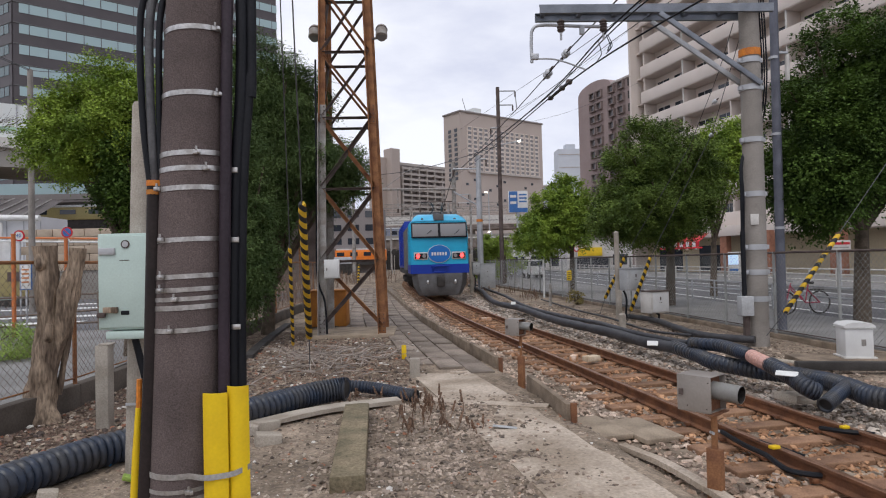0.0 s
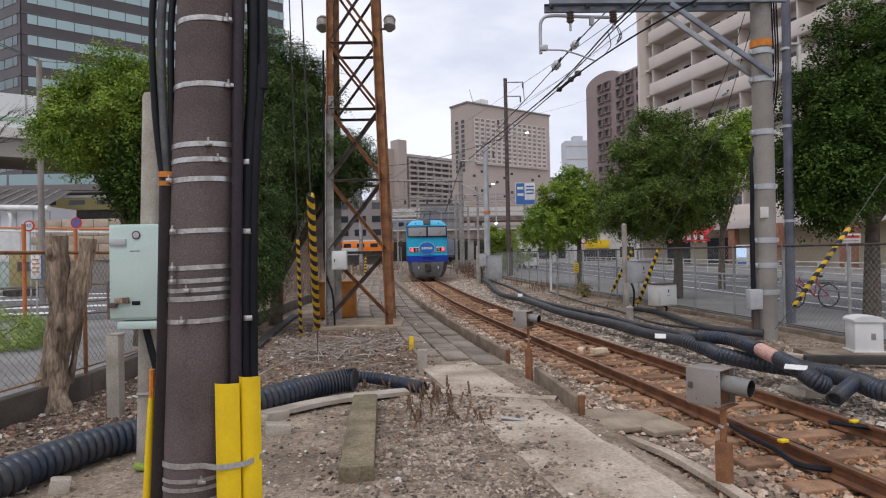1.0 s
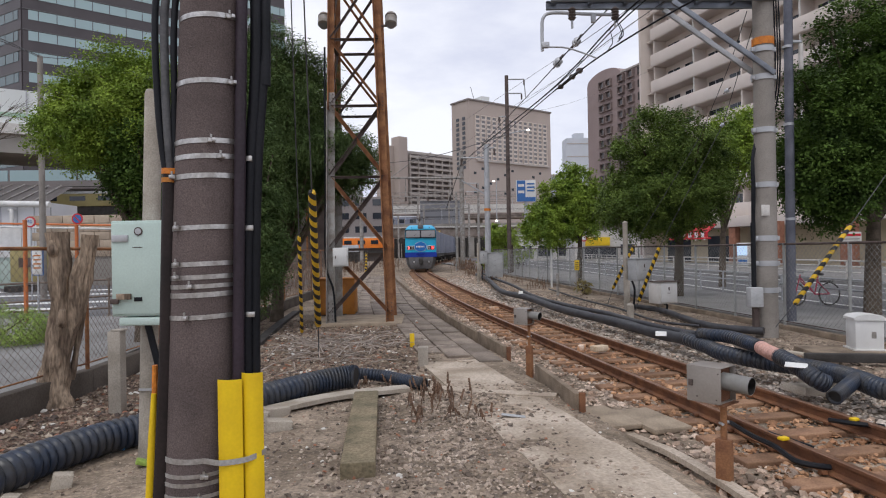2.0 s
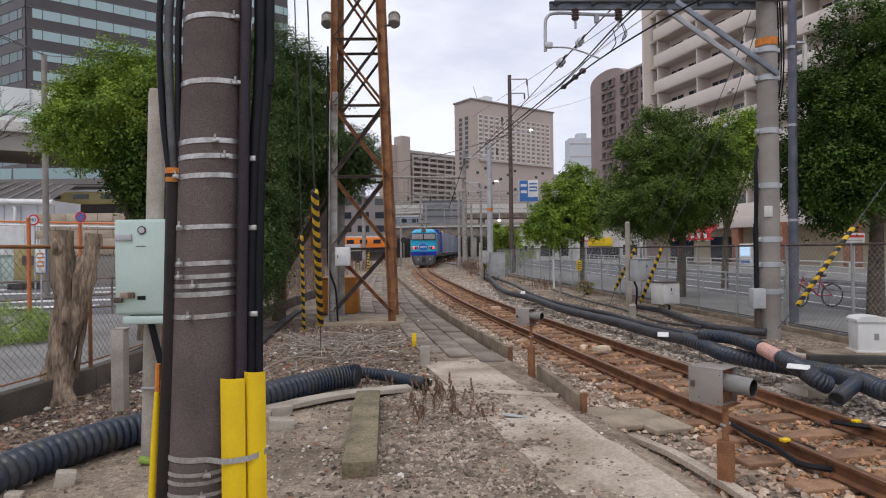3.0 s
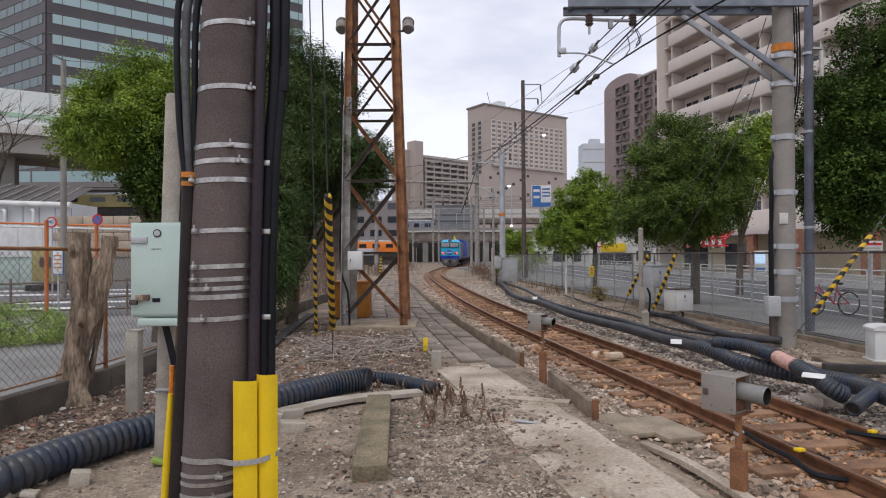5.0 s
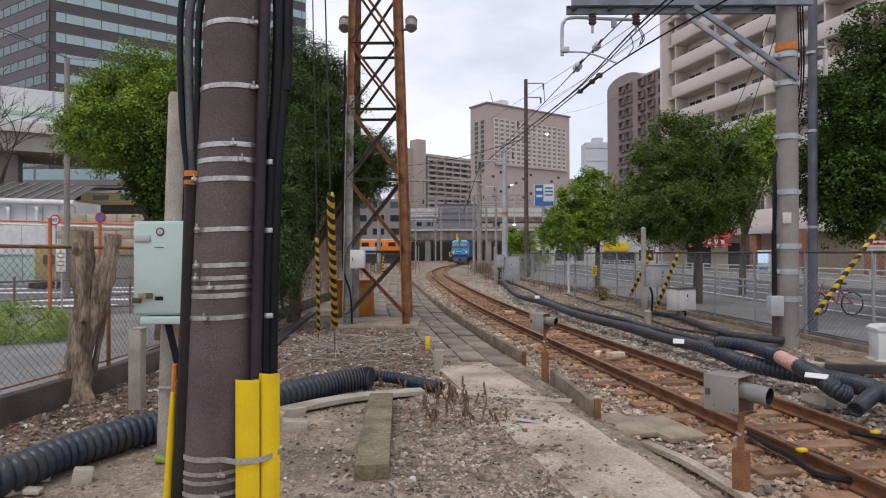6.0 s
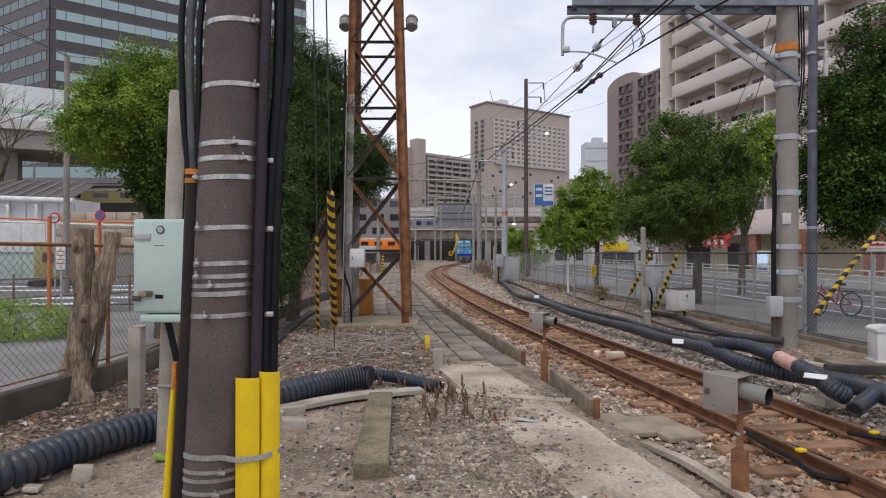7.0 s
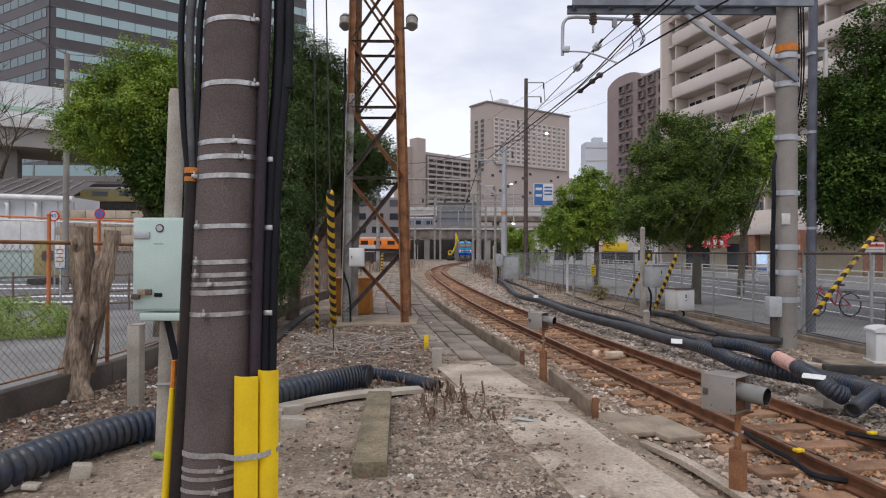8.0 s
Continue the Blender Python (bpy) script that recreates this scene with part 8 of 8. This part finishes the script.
def left_backdrop():
    r = thing("embankment", -36.405, 66, 0, 0, "dark railway embankment wall with pale panels above", "embankment", kind="structure")
    bx("wall", (0, 2, 7.034 / 2), (46, 3, 7.034), M_EMBANK, r)
    for k in range(6):
        bx("ledge", (0, 0.4, 2.2 + k * 0.85), (46, 0.25, 0.16), M_DARKSTEEL, r)
    for k in range(9):
        bx("buttress", (-20 + k * 5, 0.35, 3.4), (0.5, 0.4, 6.8), M_EMBANK, r)
    r2 = thing("platform_roof", -41.494, 74, 0, 0, "station platform with pale panels and dark roof", "station", kind="structure")
    bx("roof", (0, 3, 10.365), (60, 6, 1.0), M_SHADE_AND_PANEL, r2)
    for k in range(14):
        bx("panel", (-26 + k * 4, 1, 11.311), (3.7, 0.2, 1.9), M_STRIP, r2)
    bx("back_wall", (0, 6.5, 12.528 / 2), (60, 0.4, 12.528), M_EMBANK, r2)
    for k in range(7):
        tb("trolley_wire", [(-30, -0.2, 7.4 + k * 0.45), (30, -0.2, 7.3 + k * 0.47)], 0.05, M_UNDER_AND_SHADE, r2, 5)
    for k in range(10):
        bx("column", (-27 + k * 6, 1.5, 9.824 / 2), (0.3, 0.3, 9.824), M_RUSTSTEEL, r2)
    # roofs and parapets between tower legs
    r3 = thing("white_depot", -15.781, 120, 0, 0, "white depot building behind the tower", "building")
    bx("wall", (0, 4, 12.371 / 2), (18, 8, 12.371), M_SHADE_AND_PANEL, r3)
    bx("white_fascia", (-2, -0.1, 14.234), (9, 0.3, 3.6), M_OFFWHITE, r3)
    for k in range(5):
        for j in range(3):
            bx("window", (-7 + k * 3.4, -0.03, 12.371 - 1.0 - j * 2.6), (2.2, 0.1, 1.2), M_GLASS, r3)
    r4 = thing("truck", -12.237, 100, 0, 0, "pale blue truck by the viaduct", "truck")
    bx("box_body", (0, 0, 2.398), (2.557, 2.0, 1.096), M_PALEBLUE, r4, 0.08)
    bx("chassis", (0, 0, 1.0), (2.557, 1.8, 1.4), M_UNDER_AND_SHADE, r4)
    for x in (-0.9, 0.9):
        tb("wheel", [(x, -1.0, 0.45), (x, -0.7, 0.45)], 0.45, M_UNDER_AND_SHADE, r4, 14)


left_backdrop()


def excavator():
    root = thing("excavator", 2.016, 138, 0, 0, "yellow excavator with its arm raised by the track", "excavator")
    bx("cab", (-0.3, 0, 1.7), (0.9, 1.2, 1.1), M_SHOPYELLOW, root, 0.15)
    bx("cab_window", (-0.3, -0.62, 1.9), (0.5, 0.05, 0.5), M_GLASS, root)
    bx("track", (-0.2, 0, 0.5), (1.8, 1.6, 0.9), M_UNDER_AND_SHADE, root, 0.3)
    tb("boom", [(0.2, 0, 1.6), (1.0, 0, 4.0), (0.9, 0, 6.2)], [0.2, 0.18, 0.12], M_SHOPYELLOW, root, 8)
    tb("arm", [(0.9, 0, 6.2), (1.5, 0, 4.2)], 0.15, M_SHOPYELLOW, root, 8)


excavator()


# ---- the departing freight train ----
def car_body(root, length, cab):
    """One car; local y runs from its near end (0) away from the camera, z from the rail."""
    W = 2.84
    def section(bm, prof, y0, y1):
        a = [bm.verts.new((x, y0, z)) for x, z in prof]
        b = [bm.verts.new((x, y1, z)) for x, z in prof]
        k = len(prof)
        for i in range(k):
            bm.faces.new((a[i], a[(i + 1) % k], b[(i + 1) % k], b[i]))
        bm.faces.new(a[::-1]), bm.faces.new(b)
    bm = bmesh.new()
    box(bm, (0, length / 2, 0.98), (2.5, length - 0.6, 0.26), 0.02)
    part("underframe", bm, M_UNDER_AND_SHADE, root)
    if cab:
        # cab shell with a raked face
        bm = bmesh.new()
        rows = []
        for y, hw, _ in ((0.06, 1.36, 0), (0.16, 1.42, 0), (2.7, 1.42, 0)):
            rake = 0.0 if y > 1 else 1.0
            rows.append([bm.verts.new((x, y + rake * dz, z)) for x, z, dz in ((-hw, 1.35, 0), (hw, 1.35, 0), (hw, 2.45, 0.02), (hw - 0.03, 3.12, 0.16), (hw - 0.06, 3.2, 0.2), (-hw + 0.06, 3.2, 0.2), (-hw + 0.03, 3.12, 0.16), (-hw, 2.45, 0.02))])
        k = 8
        for a, b in zip(rows, rows[1:]):
            for i in range(k):
                bm.faces.new((a[i], a[(i + 1) % k], b[(i + 1) % k], b[i]))
        bm.faces.new(rows[0]), bm.faces.new(rows[-1])
        part("cab_shell", bm, M_BLUE, root, "bright blue cab shell")
        bm = bmesh.new()
        section(bm, [(-1.425, 0.98), (1.425, 0.98), (1.43, 1.36), (-1.43, 1.36)], 0.05, 2.7)
        part("lower_band", bm, M_NAVY, root, "deep blue lower band")
        # roof fairing
        bm = bmesh.new()
        rows = []
        for y, hw, h in ((0.25, 1.28, 3.22), (0.45, 1.2, 3.40), (0.9, 1.05, 3.52), (2.7, 1.05, 3.55)):
            rows.append([bm.verts.new(q) for q in ((-1.36, y, 3.19), (1.36, y, 3.19), (hw, y, h - 0.04), (hw - 0.12, y, h), (-hw + 0.12, y, h), (-hw, y, h - 0.04))])
        for a, b in zip(rows, rows[1:]):
            for i in range(6):
                bm.faces.new((a[i], a[(i + 1) % 6], b[(i + 1) % 6], b[i]))
        bm.faces.new(rows[0]), bm.faces.new(rows[-1])
        part("roof_fairing", bm, M_CYAN, root, "light blue roof fairing")
        bx("roof_gap", (0.0, 0.55, 3.36), (0.5, 0.7, 0.28), M_TRAINGREY, root, 0.03)
        for x in (-0.8, 0.8):
            tb("horn", [(x, 0.3, 3.27), (x, 0.55, 3.27)], 0.06, M_DARKSTEEL, root, 12)
        # windscreen
        m = Matrix.Rotation(-0.22, 4, "X")
        bm = bmesh.new()
        box(bm, (0, 0.085, 2.80), (2.72, 0.03, 0.66), 0.01, m)
        frame_ob = part("windscreen_frame", bm, M_BLACK, root)
        for x in (-0.68, 0.68):
            bm = bmesh.new()
            box(bm, (x, 0.07, 2.80), (1.24, 0.02, 0.54), 0.008, m)
            part("windscreen_pane", bm, M_GLASS_PALE, frame_ob)
            tb("wiper", [(x - 0.1, 0.02, 2.5), (x + 0.3, 0.05, 2.8)], 0.015, M_BLACK, root, 6)
        # lamp housings and the oval badge
        for x in (-0.92, 0.92):
            h = bx("lamp_housing", (x, 0.045, 1.72), (0.68, 0.04, 0.32), M_SILVER, root, 0.03)
            bx("lamp_well", (x, 0.03, 1.72), (0.6, 0.03, 0.23), M_BLACK, h, 0.02)
            tb("headlamp", [(x - math.copysign(0.16, x), 0.02, 1.72), (x - math.copysign(0.16, x), 0.005, 1.72)], 0.09, M_GLASS_PALE, h, 16)
            tb("tail_lamp", [(x + (-0.14 if x < 0 else 0.16) * 1, 0.02, 1.72), (x + (-0.14 if x < 0 else 0.16), 0.0, 1.72)], 0.095, M_RED_LAMP, h, 16, "glowing red tail lamp")
        for r, z, mm, d in ((0.56, 0, M_SILVER, 0.0), (0.53, 0, M_BADGEBLUE, -0.012)):
            bm = bmesh.new()
            bmesh.ops.create_cone(bm, cap_ends=True, segments=36, radius1=r, radius2=r, depth=0.03)
            bmesh.ops.scale(bm, vec=(1, 0.68, 1), verts=bm.verts)
            bmesh.ops.rotate(bm, cent=(0, 0, 0), matrix=Matrix.Rotation(radians(90), 3, "X"), verts=bm.verts)
            bmesh.ops.translate(bm, vec=(-0.03, 0.03 + d, 1.80), verts=bm.verts)
            badge = part("badge", bm, mm, root, "oval blue badge")
        for i in range(6):
            bx("badge_bar", (-0.36 + i * 0.13, -0.002, 1.8), (0.085, 0.008, 0.14), M_WHITE, badge, 0.01)
        # front step, coupler and skirt
        bx("front_step", (0.0, 0.0, 1.28), (0.9, 0.1, 0.06), M_NAVY, root, 0.01)
        tb("handrail", [(-0.35, -0.03, 1.3), (-0.3, -0.05, 1.05), (0.3, -0.05, 1.05), (0.35, -0.03, 1.3)], 0.02, M_NAVY, root, 8)
        bm = bmesh.new()
        rows = []
        for z, hw, y in ((0.98, 1.36, 0.06), (0.6, 1.3, 0.0), (0.28, 1.1, 0.02), (0.15, 1.0, 0.1)):
            rows.append([bm.verts.new(q) for q in ((-hw, y + 0.3, z), (-hw * 0.8, y, z), (hw * 0.8, y, z), (hw, y + 0.3, z), (hw, y + 0.5, z), (-hw, y + 0.5, z))])
        for a, b in zip(rows, rows[1:]):
            for i in range(6):
                bm.faces.new((a[i], a[(i + 1) % 6], b[(i + 1) % 6], b[i]))
        bm.faces.new(rows[0]), bm.faces.new(rows[-1])
        part("skirt", bm, M_TRAINGREY, root, "dusty grey skirt and snowplough")
        bx("coupler", (0, -0.2, 0.72), (0.36, 0.5, 0.34), M_UNDER_AND_SHADE, root, 0.05)
        for x in (-0.62, 0.72):
            tb("hose_tap", [(x, -0.05, 0.72), (x, -0.12, 0.66)], 0.05, M_SILVER, root, 10)
        bm = bmesh.new()
        tube(bm, [(-0.3, 2.2, 3.5), (-0.1, 1.6, 3.85), (-0.3, 1.0, 4.05)], 0.03, 6)
        tube(bm, [(0.3, 2.2, 3.5), (0.3, 1.6, 3.85), (0.3, 1.0, 4.05)], 0.03, 6)
        tube(bm, [(-0.8, 1.0, 4.08), (0.8, 1.0, 4.08)], 0.03, 6)
        part("pantograph", bm, M_DARKSTEEL, root)
        bm = bmesh.new()
        section(bm, [(-1.4, 1.1), (1.4, 1.1), (1.4, 3.1), (1.2, 3.3), (-1.2, 3.3), (-1.4, 3.1)], 2.74, 8.4)
        part("machine_room", bm, M_TRAINGREY, root, "grey machine room")
        start = 8.7
    else:
        start = 0.7
    # containers
    y = start
    while y + 5 < length:
        l = min(9.4, length - 0.5 - y)
        bm = bmesh.new()
        box(bm, (0, y + l / 2, 2.42), (2.62, l, 2.55), 0.03)
        c = part("container", bm, M_CONTAINER if not cab else M_NAVY, root, "dull blue freight container")
        for x in (-1.32, 1.32):
            k = 0.4
            while k < l - 0.2:
                bx("rib", (x, y + k, 2.42), (0.03, 0.1, 2.3), M_CONTAINER if not cab else M_NAVY, c)
                k += 1.1
        y += l + 0.5
    # bogies
    for yb in (3.2, length - 3.2):
        b = bx("bogie", (0, yb, 0.55), (2.1, 2.9, 0.36), M_UNDER_AND_SHADE, root, 0.05)
        for dy in (-1.05, 1.05):
            for x in (-0.566, 0.566):
                tb("wheel", [(x - 0.06, yb + dy, 0.43), (x + 0.06, yb + dy, 0.43)], 0.43, M_UNDER_AND_SHADE, b, 24)
    # the body above the bogies is stretched upwards to fit the camera's view
    for ob in root.children_recursive:
        if ob.name.split(".")[0] in ("bogie", "wheel"):
            continue
        for v in ob.data.vertices:
            if v.co.z > 0.3:
                v.co.z += (0.15 * v.co.z + 0.1) * step(0.3, 1.0, v.co.z)
    return root


CARS = []


def make_train():
    first = thing("rail_car", 0, 0, 0, 0, "bright blue cab car of a freight train, red tail lamps lit", "train car", "cars of the freight train")
    car_body(first, 20.0, True)
    CARS.append(first)
    mid = thing("rail_car", 0, 0, 0, 0, "freight car with dull blue containers", "train car", "cars of the freight train")
    car_body(mid, 20.0, False)
    CARS.append(mid)
    for i in range(4):
        CARS.append(copy_thing(mid, pose(0, 0, 0)))


make_train()


# ---- what moves ----
def along(s):
    """The point of the track s metres of line beyond the train's first place."""
    y, left = TRAIN_Y, s
    while left > 0:
        d = min(0.5, left)
        y += d / math.hypot(1, track_slope(y))
        left -= d
    return y


def car_pose(s):
    y0, y1 = along(s), along(s + 19.0)
    a, b = beside(y0, 0, RAIL_TOP), beside(y1, 0, RAIL_TOP)
    d = b - a
    return pose(a.x, a.y, RAIL_TOP, 0, 0, math.degrees(math.atan2(-d.x, d.y)))


TRAIN_Y, TRAIN_SPEED = 30.0, 12.9


def motions():
    for i, car in enumerate(CARS):
        walk(car, [(t / 2, car_pose(TRAIN_SPEED * t / 2 + 20.6 * i)) for t in range(17)])
    for root in VANS:
        walk(root, [(0.0, pose(11.0, 60, 0.03, 0, 0, 94)), (1.5, pose(10.5, 68, 0.03, 0, 0, 96)), (2.8, pose(9.5, 76, 0.03, 0, 0, 95)), (4.0, pose(9.3, 83, 0.03, 0, 0, 89)), (6.0, pose(10.0, 94, 0.03, 0, 0, 86)), (8.0, pose(11.4, 106, 0.03, 0, 0, 84))])


motions()
